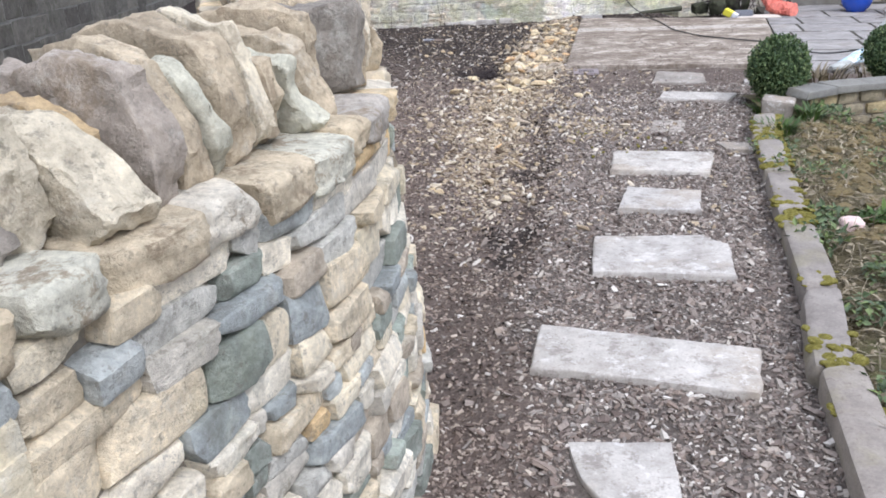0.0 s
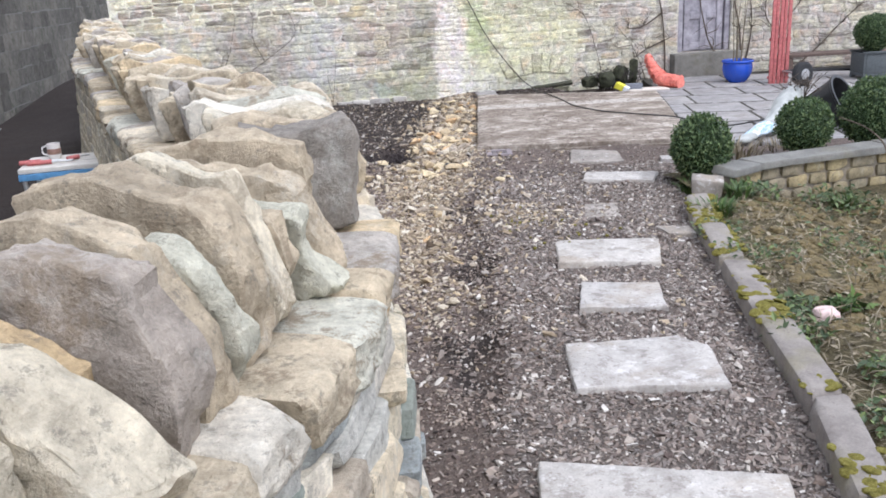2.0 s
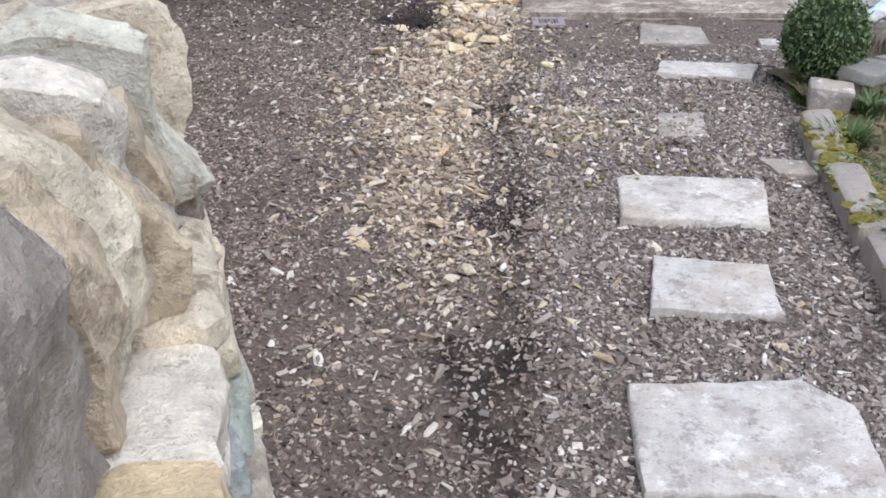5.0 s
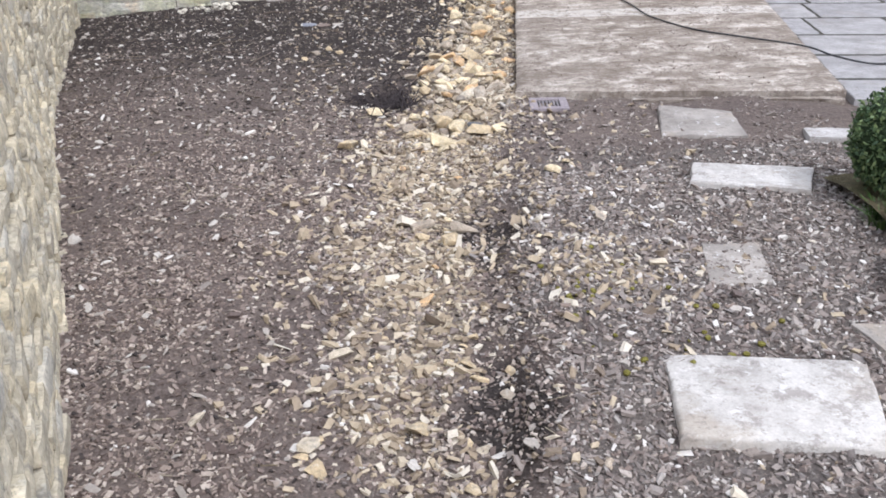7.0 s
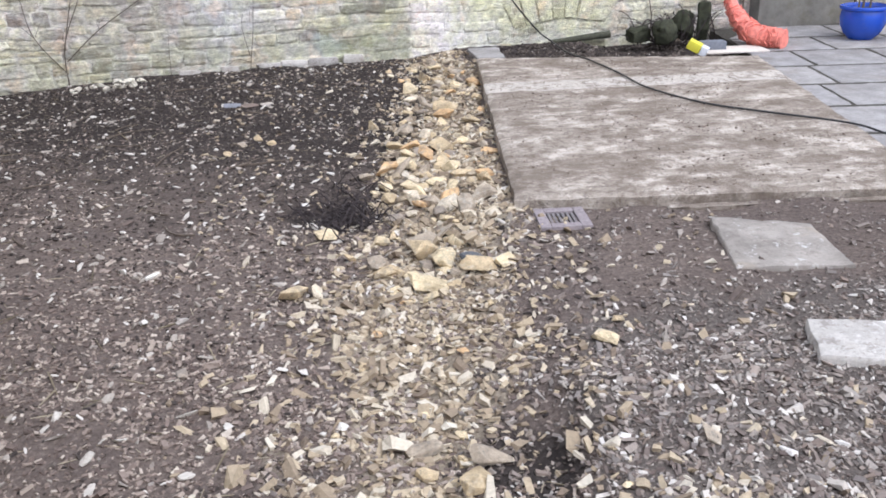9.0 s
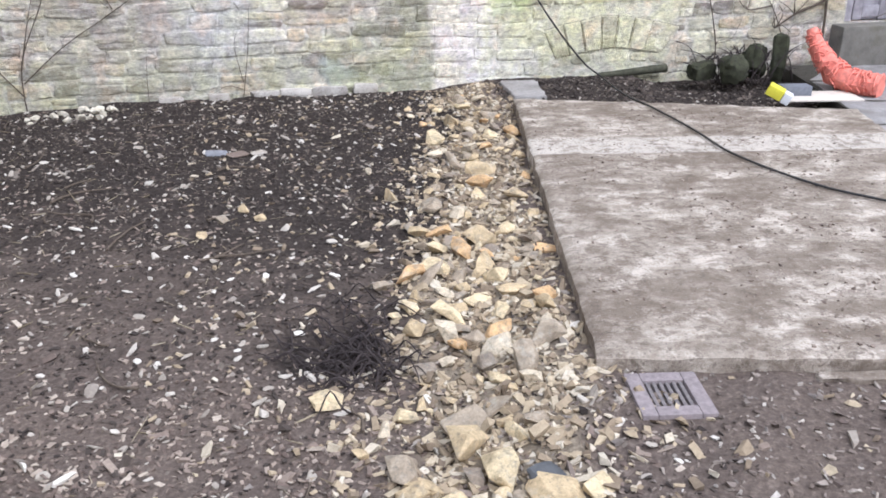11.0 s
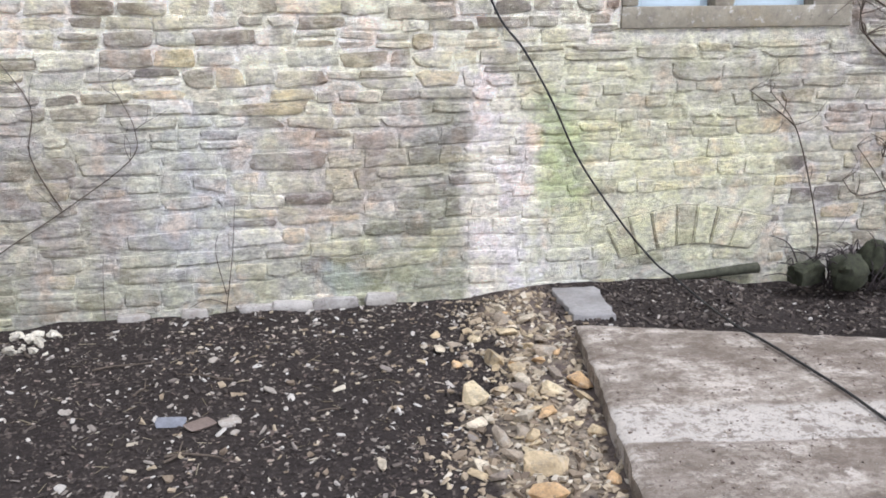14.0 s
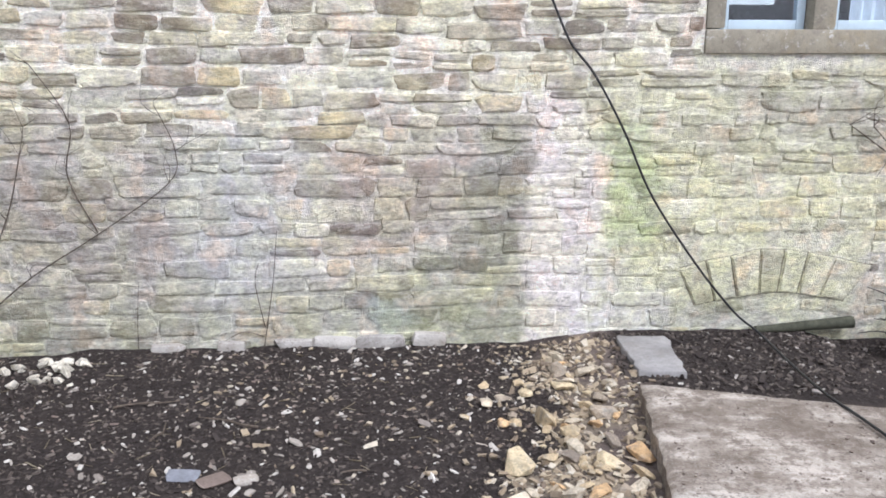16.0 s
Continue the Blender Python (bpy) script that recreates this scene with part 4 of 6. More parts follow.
C_CREAM = tone("cope_cream", (0.52, 0.475, 0.385), 0.25, 0.5)
C_BUFF = tone("cope_buff", (0.42, 0.36, 0.275), 0.25, 0.65)
C_MAUVE = tone("cope_mauve", (0.315, 0.28, 0.25), 0.35, 0.7)
C_GREEN = tone("cope_green", (0.44, 0.435, 0.37), 0.2, 0.25)
C_ORANGE = tone("cope_orange", (0.45, 0.35, 0.22), 0.2, 0.5)
C_DARK = tone("cope_dark", (0.25, 0.23, 0.21), 0.3, 0.5, (0.17, 0.145, 0.115))
# along the wall, set back, lean, through, height, length, front slope, fall of the top to the front
for k, (s, deep, lean, th, h, ln, rec, fall, m_) in enumerate([
        (2.86, 0.13, 12, 0.065, 0.25, 0.28, 0.06, 0.1, C_DARK), (2.935, 0.11, 14, 0.085, 0.25, 0.26, 0.05, 0.15, C_CREAM), (3.025, 0.045, 10, 0.105, 0.22, 0.32, 0.02, 0.45, C_CREAM), (3.095, 0.14, 12, 0.05, 0.22, 0.24, 0.03, 0.3, C_ORANGE),
        (3.16, 0.075, 7, 0.085, 0.245, 0.32, 0.015, 0.0, C_MAUVE), (3.245, 0.08, 5, 0.075, 0.255, 0.3, 0.06, 0.04, C_BUFF), (3.325, 0.1, 17, 0.045, 0.235, 0.13, 0.0, 0.1, C_GREEN), (3.415, 0.095, 0, 0.1, 0.265, 0.31, 0.07, 0.03, C_BUFF),
        (3.515, 0.11, -2, 0.05, 0.27, 0.26, 0.06, 0.03, C_CREAM), (3.59, 0.12, 4, 0.06, 0.2, 0.22, 0.03, 0.2, C_BUFF), (3.71, 0.075, 24, 0.055, 0.2, 0.14, 0.05, 0.25, C_GREEN), (3.83, 0.11, 5, 0.07, 0.22, 0.25, 0.04, 0.06, C_BUFF),
        (3.93, 0.12, 3, 0.075, 0.25, 0.3, 0.05, 0.0, C_BUFF), (4.12, 0.06, 1, 0.12, 0.235, 0.25, 0.03, 0.0, C_DARK), (4.26, 0.06, 3, 0.075, 0.235, 0.3, 0.03, 0.0, C_BUFF), (4.35, 0.06, 2, 0.08, 0.245, 0.3, 0.03, 0.02, C_CREAM)]):
    set_cope(cope_mesh(740 + k, th * 1.12, h, ln, rec, fall, m_, 16), s, deep, lean * 0.75, 4 * math.sin(k * 2.3))
COPES = [cope_mesh(700 + k, 0.078, rng.uniform(0.2, 0.27), rng.uniform(0.25, 0.34), rng.uniform(0.0, 0.07), rng.uniform(0.0, 0.2)) for k in range(26)]
s, k = 0.3, 0
while s < ARC[-1] - 0.15:
    wide = rng.uniform(0.75, 1.3)
    if not 2.79 < s < 4.37:
        far = 0.9 if s > arc_of(3.3) else 1.0
        me = COPES[k % 26]
        set_cope(me, s, rng.uniform(0.0, 0.06) if s > 4.4 else rng.uniform(0.05, 0.12), rng.uniform(0, 17), rng.normal(0, 5), (wide * 1.1, 1, far))
    s, k = s + 0.078 * wide, k + 1

# ---- stepping slabs of the path ----
FLAT = {}


def slab(name, outline, top, thick, material, label, category, group="", parent=None, wear=0.02, seed=0, kind=""):
    """A flat stone with an uneven edge and worn top; outline counter-clockwise or not."""
    g = np.random.default_rng(seed + 1)
    pts = [Vector((x, y, 0)) for x, y in outline]
    if sum(a.x * b.y - b.x * a.y for a, b in zip(pts, pts[1:] + pts[:1])) < 0:
        pts.reverse()
    ring = []
    for a, b in zip(pts, pts[1:] + pts[:1]):
        steps = max(2, int((b - a).length / 0.06))
        for i in range(steps):
            p = a.lerp(b, i / steps)
            ring.append(p + Vector((g.normal(0, wear * 0.35), g.normal(0, wear * 0.35), 0)))
    c = sum(ring, Vector()) / len(ring)
    n, vs, fs = len(ring), [], []
    for scale, z in ((1.0, top - thick), (1.0, top - 0.012), (0.985, top - 0.003), (0.955, top)):
        for p in ring:
            q = c + (p - c) * scale
            vs.append((q.x, q.y, z + (g.normal(0, 0.0015) if z > top - thick else 0)))
    for lv in range(3):
        for i in range(n):
            a, b = lv * n + i, lv * n + (i + 1) % n
            fs.append((a, b, b + n, a + n))
    vs.append((c.x, c.y, top))
    fs += [(3 * n + i, 3 * n + (i + 1) % n, len(vs) - 1) for i in range(n)]
    fs.append(tuple(reversed(range(n))))
    ob = put(name, vs, fs, material, parent, smooth_angle=40)
    return ob if parent else tagged(ob, label, category, group, kind)


for k, (pts, z, words) in enumerate([
        ([(0.26, 2.1), (0.56, 2.08), (0.53, 1.8), (0.34, 1.76), (0.28, 1.93)], 0.065, "broken pale concrete stepping slab set in gravel"),
        ([(0.25, 2.81), (0.97, 2.57), (0.88, 2.29), (0.19, 2.5)], 0.085, "long worn grey stone stepping slab set in gravel"),
        ([(0.57, 3.63), (1.04, 3.6), (1.13, 3.48), (1.06, 3.14), (0.5, 3.24)], 0.1, "wide pale stepping slab with a chipped corner"),
        ([(0.84, 4.3), (1.2, 4.2), (1.12, 3.88), (0.74, 3.98)], 0.11, "pale stepping slab half buried in gravel"),
        ([(0.88, 4.95), (1.45, 4.83), (1.31, 4.45), (0.8, 4.57)], 0.128, "smooth grey rectangular stepping slab set in gravel"),
        ([(1.26, 5.63), (1.47, 5.61), (1.39, 5.3), (1.17, 5.33)], 0.133, "small stepping slab dusted over with grit"),
        ([(1.49, 6.36), (1.98, 6.21), (1.85, 5.97), (1.4, 6.15)], 0.17, "clean pale grey stepping slab set in gravel"),
        ([(1.64, 7.28), (1.98, 7.1), (1.9, 6.7), (1.5, 6.8)], 0.152, "dirty stepping slab beside the concrete pad"),
        ([(2.2, 6.75), (2.46, 6.68), (2.42, 6.55), (2.17, 6.62)], 0.16, "narrow stepping slab by the clipped box bush"),
        ([(1.5, 5.02), (1.68, 4.98), (1.66, 4.82), (1.52, 4.86)], 0.135, "small rough flat stone beside the kerb")]):
    slab("stepping_slab", pts, z, 0.06, M_SLAB_DIRTY if k in (5, 7, 9) else M_SLAB, words, "slab", "stepping slabs of the path", seed=k, wear=0.008)

# ---- concrete pad, drain, loose flag ----
pad = root("concrete_pad", "old cast concrete pad, stained with soil", "concrete pad")
slab("slab", [(0.925, 7.64), (2.72, 7.3), (3.5, 10.18), (1.5, 10.85)], 0.175, 0.25, M_PAD, "", "", parent=pad, wear=0.012, seed=40)
slab("ledge", [(1.55, 7.47), (2.7, 7.255), (2.715, 7.292), (1.56, 7.51)], 0.13, 0.2, M_PAD, "", "", parent=pad, wear=0.02, seed=41)
slab("loose_flag", [(1.6, 11.63), (1.86, 11.6), (1.8, 11.1), (1.58, 11.14)], 0.112, 0.05, M_FLAG, "damp grey flagstone lying against the house wall", "flagstone", seed=42)
M_DRAIN = mat("drain_concrete", plain((0.24, 0.205, 0.21), 0.9, 0.25, 50, 0.4))
M_IRON = mat("cast_iron", plain((0.17, 0.15, 0.15), 0.8, 0.3, 60, 0.3))
drain = root("drain_gully", "small square drain with a slotted grate in the ground", "drain", at=pose(1.075, 7.46, lz(1.07, 7.46) + 0.004, 0, 0, -7) @ Matrix.Diagonal((0.82, 0.92, 1, 1)))
bm = bmesh.new()
for a in ((-0.13, -0.075, -0.12, 0.12), (0.075, 0.13, -0.12, 0.12), (-0.075, 0.075, 0.07, 0.12), (-0.075, 0.075, -0.12, -0.07)):
    block(bm, *a, -0.08, 0.012, 0.006)
part("surround", bm, M_DRAIN, drain, "worn concrete surround", 40)
part("pit", box(-0.08, 0.08, -0.075, 0.075, -0.1, -0.07), M_IRON, drain)
for k in range(6):
    part("bar", box(-0.066 + 0.024 * k, -0.052 + 0.024 * k, -0.07, 0.07, -0.016, 0.006, bevel=0.003), M_IRON, drain, "", 40)

# ---- paved terrace ----
M_JOINT = mat("dirty_joint", plain((0.05, 0.045, 0.036), 0.95, 0.4, 50, 0.6))
terrace = root("pavement_terrace", "terrace paved with grey stone flags", "terrace", kind="structure")
bm = bmesh.new()
vs = [bm.verts.new((x, y, 0.1075)) for x, y in [(2.78, 7.3), (8.3, 6.2), (8.3, 11.72), (3.9, 11.72), (3.55, 10.2)]]
top = bm.faces.new(vs)
r = bmesh.ops.extrude_face_region(bm, geom=[top])
for v in r["geom"]:
    if isinstance(v, bmesh.types.BMVert):
        v.co.z -= 0.3
bmesh.ops.recalc_face_normals(bm, faces=bm.faces[:])
part("bedding", bm, M_JOINT, terrace)


def clip(poly, a, b):
    """The part of a polygon to the right of the line from a to b."""
    side = lambda p: (b[0] - a[0]) * (p[1] - a[1]) - (b[1] - a[1]) * (p[0] - a[0])
    out = []
    for p, q in zip(poly, poly[1:] + poly[:1]):
        sp, sq = side(p), side(q)
        if sp <= 0:
            out.append(p)
        if (sp < 0) != (sq < 0) and abs(sp - sq) > 1e-9:
            t = sp / (sp - sq)
            out.append((p[0] + t * (q[0] - p[0]), p[1] + t * (q[1] - p[1])))
    return out if len(out) > 2 else []


rng = np.random.default_rng(5)
v0 = -0.2
k = 0
while v0 < 5.6:
    dv = float(rng.choice([0.45, 0.6, 0.6]))
    u0 = -0.2 - rng.uniform(0, 0.4)
    while u0 < 6.2:
        du = float(rng.choice([0.45, 0.6, 0.75, 0.9]))
        a = radians(-12)
        corners = []
        for u, v in ((u0 + 0.013, v0 + 0.022), (u0 + du - 0.013, v0 + 0.022), (u0 + du - 0.013, v0 + dv - 0.022), (u0 + 0.013, v0 + dv - 0.022)):
            corners.append((2.9 + u * math.cos(a) - v * math.sin(a), 7.3 + u * math.sin(a) + v * math.cos(a)))
        corners = clip(clip(clip(corners, (2.76, 7.3), (3.55, 10.2)), (3.55, 10.2), (3.95, 11.7)), (8.2, 6.2), (2.76, 7.3))
        corners = [c for c in corners if c[1] < 11.69] if len(corners) > 2 else corners
        if len(corners) > 2 and max(c[0] for c in corners) < 8.2:
            slab("flag", corners, 0.1122 + rng.uniform(-0.0012, 0.0012), 0.06, M_FLAG, "", "", parent=terrace, wear=0.006, seed=60 + k)
            k += 1
        u0 += du
    v0 += dv

# ---- kerb beside the path ----
kerb = root("kerb", "low mossy stone kerb between gravel path and planted bed", "kerb")
KERB = curve_points([(0.35, -0.6, 0), (0.62, 0.6, 0), (0.96, 1.84, 0), (1.08, 2.45, 0), (1.19, 2.8, 0), (1.28, 3.14, 0), (1.38, 3.58, 0), (1.62, 4.6, 0), (1.74, 5.1, 0), (1.86, 5.4, 0)], 12)
karc = np.concatenate([[0], np.cumsum([(KERB[i + 1] - KERB[i]).length for i in range(len(KERB) - 1)])])


def on_kerb(s):
    x, y = np.interp(s, karc, [p.x for p in KERB]), np.interp(s, karc, [p.y for p in KERB])
    x2, y2 = np.interp(s + 0.05, karc, [p.x for p in KERB]), np.interp(s + 0.05, karc, [p.y for p in KERB])
    return x, y, math.degrees(math.atan2(y2 - y, x2 - x))


def kerb_top(x, y):
    return float(np.interp(y, *PATH_Z)) + 0.082


s, k = 0.05, 0
while s < karc[-1] - 0.2:
    ln = min(rng.uniform(0.45, 0.8), karc[-1] - s)
    x, y, a = on_kerb(s + ln / 2)
    ob = new("kerb_stone", rock_mesh("kerb_stone", 8, 1200 + k, M_KERB, (ln / 2 - 0.004, 0.068, 0.13), power=12, cuts=3, rough=0.02, depth=(0.93, 0.99)))
    ob.parent = kerb
    na = radians(a + 90)
    x1, y1, a = on_kerb(s + ln * 0.25)
    x2, y2, _ = on_kerb(s + ln * 0.75)
    a = math.degrees(math.atan2(y2 - y1, x2 - x1))
    ob.matrix_basis = pose(x - 0.065 * math.cos(na), y - 0.065 * math.sin(na), kerb_top(x, y) - 0.125 + rng.uniform(-0.006, 0.006), rng.normal(0, 1.5), 0, a)
    s, k = s + ln, k + 1

# moss cushions on the kerb
mv = []
for y0, y1, n_ in ((4.35, 5.38, 300), (3.75, 4.0, 36), (3.5, 3.72, 40), (2.9, 3.05, 16), (2.35, 2.6, 40), (2.05, 2.15, 14), (4.0, 4.2, 10)):
    for _ in range(n_):
        y = rng.uniform(y0, y1)
        x = float(np.interp(y, [p.y for p in KERB], [p.x for p in KERB])) + rng.uniform(0.0, 0.15)
        mv.append((x, y, kerb_top(x, y) + rng.uniform(-0.012, 0.0)))
mv = np.array(mv)
mr = np.random.default_rng(3)
MOSS_SHAPES = [rock(3, 1300 + k, power=2.2, cuts=0, rough=0.25) for k in range(6)]
msz = mr.uniform(0.008, 0.032, (len(mv), 1)) * np.array([[1, 1, 0.32]])
scatter("kerb_moss", MOSS_SHAPES, mv, turns(len(mv), mr, 0.15), msz, M_MOSS, None, "yellow green moss cushions growing on the kerb", "moss")

# ---- stone block at the kerb's end ----
blk = new("stone_block", rock_mesh("stone_block", 8, 77, M_SLAB_DIRTY, (0.095, 0.08, 0.062), power=14, cuts=3, rough=0.02, depth=(0.93, 0.99)))
blk.matrix_basis = pose(2.035, 5.53, lz(2.03, 5.5) + 0.075, 3, 2, -24)
tagged(blk, "pale squared stone block standing at the kerb's end", "stone block")

# ---- planted bed beside the kerb ----
def bed_z(x, y):
    fall = 0.15 * smooth(0.35, 1.0, x - float(np.interp(y, [p.y for p in KERB], [p.x for p in KERB]))) * smooth(3.2, 5.2, y)
    return float(np.interp(y, *PATH_Z)) + 0.035 - float(fall) + 0.03 * noise.noise(Vector((x * 2.5, y * 2.5, 0))) + 0.02 * noise.noise(Vector((x * 9, y * 9, 3)))


bv, bf = [], []
bxs, bys = np.linspace(0, 1, 40), np.linspace(-1.0, 6.1, 96)
for y in bys:
    x0 = float(np.interp(y, [p.y for p in KERB], [p.x for p in KERB])) + 0.1
    for u in bxs:
        x = x0 + (7.5 - x0) * u ** 1.6
        bv.append((x, y, bed_z(x, y)))
for j in range(95):
    for i in range(39):
        a = j * 40 + i
        bf.append((a, a + 1, a + 41, a + 40))
bed = put("soil_bed", bv, bf, M_BED, smooth_angle=180)
tagged(bed, "planting bed of dry moss, dead leaves and soil", "flower bed", kind="structure")


# raised bed: three courses of yellow stone under a grey cap
M_YSTONE = mat("yellow_stone", stone_look([(0.0, (0.26, 0.21, 0.12)), (0.4, (0.33, 0.28, 0.17)), (0.7, (0.21, 0.185, 0.135)), (1.0, (0.28, 0.25, 0.185))], 0.2, stain=(0.15, 0.13, 0.08)))
M_CAP = mat("cap_stone", slab_look((0.25, 0.245, 0.225), (0.155, 0.15, 0.14), (0.18, 0.16, 0.1), 0.4))
raised = root("raised_bed", "raised bed wall of yellow stone courses with a grey cap", "garden wall")
RB = curve_points([(2.19, 5.54, 0), (2.3, 5.61, 0), (2.5, 5.69, 0), (2.76, 5.75, 0), (3.2, 5.83, 0), (3.9, 5.93, 0), (4.8, 6.02, 0), (6.5, 6.15, 0)], 10)
rarc = np.concatenate([[0], np.cumsum([(RB[i + 1] - RB[i]).length for i in range(len(RB) - 1)])])


def on_rb(s):
    f = lambda q, c: float(np.interp(q, rarc, [p[c] for p in RB]))
    return f(s, 0), f(s, 1), math.degrees(math.atan2(f(s + 0.05, 1) - f(s - 0.05, 1), f(s + 0.05, 0) - f(s - 0.05, 0)))


YS = [rock_mesh("stone", 4, 1400 + k, M_YSTONE, power=8, cuts=3, rough=0.05, depth=(0.84, 0.96)) for k in range(10)]
k = 0
for c in range(4):
    s = 0.0 + (c % 2) * 0.05
    while s < rarc[-1] - 0.2:
        w = rng.uniform(0.14, 0.26)
        x, y, a = on_rb(s + w / 2)
        ob = new("stone", YS[k % 10])
        ob.parent = raised
        ob.matrix_basis = pose(x, y + 0.05, -0.085 + 0.085 * c + 0.043, 0, 0, a) @ Matrix.Diagonal((w / 2 - 0.005, 0.06, 0.039, 1))
        s, k = s + w, k + 1
cv, cf = [], []
for i, s in enumerate(np.linspace(0.02, rarc[-1], 60)):
    x, y, a = on_rb(s)
    nx_, ny_ = -math.sin(radians(a)), math.cos(radians(a))
    for d, z in ((0.012, -0.2), (0.012, 0.255), (0.13, 0.255), (0.13, -0.2)):
        cv.append((x + nx_ * d, y + ny_ * d, z))
for i in range(59):
    for q in range(4):
        a_, b_ = i * 4 + q, i * 4 + (q + 1) % 4
        cf.append((a_, a_ + 4, b_ + 4, b_))
cf += [(0, 1, 2, 3)]
put("mortar", cv, cf, M_CORE, raised)
s, k = 0.0, 0
while s < rarc[-1] - 0.3:
    w = rng.uniform(0.55, 0.9)
    x, y, _ = on_rb(s + w / 2)
    x1, y1, _ = on_rb(s + 0.02)
    x2, y2, _ = on_rb(s + w - 0.02)
    if s < 0.5:
        w = 0.26
        x, y, _ = on_rb(s + w / 2)
        x2, y2, _ = on_rb(s + w - 0.02)
    a = math.degrees(math.atan2(y2 - y1, x2 - x1))
    ob = new("cap", rock_mesh("cap", 6, 1500 + k, M_CAP, (w / 2 + 0.012, 0.1, 0.024), power=26, cuts=2, rough=0.012, depth=(0.95, 0.99)))
    ob.parent = raised
    ob.matrix_basis = pose(x, y + 0.055, 0.276 + 0.004 * min(s, 3) + 0.003 * (k % 2), rng.normal(0, 0.6), 0, a)
    s, k = s + w, k + 1
fv = [(x, y + 0.1, 0.24) for x, y in [(p.x, p.y) for p in RB]] + [(p.x + 0.25, p.y + 1.1 - max(0, 2.9 - p.x) * 0.6, 0.1) for p in RB]
nrb = len(RB)
fill = put("raised_soil", fv, [(i, i + 1, nrb + i + 1, nrb + i) for i in range(nrb - 1)], M_BED)
tagged(fill, "dark soil and dead leaves filling the raised bed", "soil", kind="structure")


# ---- clipped box balls ----
def leaf_shape(l, w):
    v = np.array([(0, 0, 0), (w, l * 0.45, 0.12 * l), (0, l, 0), (-w, l * 0.45, 0.12 * l)])
    return v, [(0, 1, 2, 3)]


def box_ball(x, y, z, r, seed, label):
    thing = root("box_ball", label, "bush", "clipped box balls", at=pose(x, y, z))
    g = np.random.default_rng(seed)
    n = int(5200 * (r / 0.22) ** 2)
    d = g.normal(size=(n, 3))
    d /= np.linalg.norm(d, axis=1, keepdims=True)
    lump = np.array([noise.noise(Vector(p) * 3.2 + Vector((seed, 0, 0))) for p in d])
    rad = r * (0.93 + 0.07 * lump) * (1 - np.abs(g.normal(0, 0.05, n)))
    rad[g.random(n) < 0.09] *= 1.08
    p = d * rad[:, None]
    p[:, 2] *= 1.1 if seed == 1 else (0.92 if seed == 4 else 1.02)
    keep = p[:, 2] > -0.9 * r
    p = p[keep]
    sz = g.uniform(0.7, 1.35, (len(p), 1)) * np.ones((1, 3))
    T = turns(len(p), g, 1.1)
    scatter("foliage", [leaf_shape(0.021, 0.0065), leaf_shape(0.017, 0.0075), leaf_shape(0.025, 0.006)], p, T, sz, M_BOX, thing)
    # near-black shell: the shade deep among the leaves is put into its colour
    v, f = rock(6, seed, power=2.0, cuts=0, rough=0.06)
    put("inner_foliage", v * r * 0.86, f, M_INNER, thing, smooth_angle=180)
    vs, fs = tube([(0, 0, -r * 1.12), (0.01, 0, -r * 0.5), (0, 0, 0)], 0.022, 8, 0.012)
    put("stem", vs, fs, M_TWIG, thing)
    return thing


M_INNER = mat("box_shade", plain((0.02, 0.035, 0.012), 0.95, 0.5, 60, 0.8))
box_ball(2.14, 5.87, 0.395, 0.212, 1, "clipped dark green box ball beside the path")
box_ball(3.03, 6.15, 0.425, 0.205, 2, "clipped box ball growing in the raised bed")
box_ball(3.62, 6.22, 0.47, 0.265, 3, "large clipped box ball growing in the raised bed")


# ---- tufts of grass and low plants ----
def blade_shapes(g, n=5):
    out = []
    for _ in range(n):
        b, w = g.uniform(0.2, 0.7), 0.035
        v = [(-w, 0, 0), (w, 0, 0), (w * 0.8, b * 0.3, 0.5), (-w * 0.8, b * 0.3, 0.5), (0, b, 1.0)]
        out.append((np.array(v), [(0, 1, 2, 3), (3, 2, 4, 4)]))
    return out


def tuft(name, x, y, z, n, length, spread, material, label, category, seed, parent=None):
    g = np.random.default_rng(seed)
    vs, fs = [], []
    for _ in range(n):
        a, r0, l = g.uniform(0, 2 * math.pi), spread * math.sqrt(g.random()) * 0.6, length * g.uniform(0.5, 1.1)
        bx, by = x + r0 * math.cos(a), y + r0 * math.sin(a)
        bend, w = g.uniform(0.25, 0.9) * l, l * g.uniform(0.03, 0.06)
        dx, dy = math.cos(a + g.normal(0, 0.5)), math.sin(a + g.normal(0, 0.5))
        i = len(vs)
        for t, ww in ((0, 1), (0.5, 0.85), (0.85, 0.5)):
            cx, cy, cz = bx + dx * bend * t * t, by + dy * bend * t * t, z - 0.01 + l * t * (1 - 0.3 * t)
            vs += [(cx - dy * w * ww, cy + dx * w * ww, cz), (cx + dy * w * ww, cy - dx * w * ww, cz)]
        vs.append((bx + dx * bend, by + dy * bend, z + l * 0.68))
        fs += [(i, i + 1, i + 3, i + 2), (i + 2, i + 3, i + 5, i + 4), (i + 4, i + 5, i + 6)]
    ob = put(name, vs, fs, material, parent, smooth_angle=180)
    return ob if parent else tagged(ob, label, category)


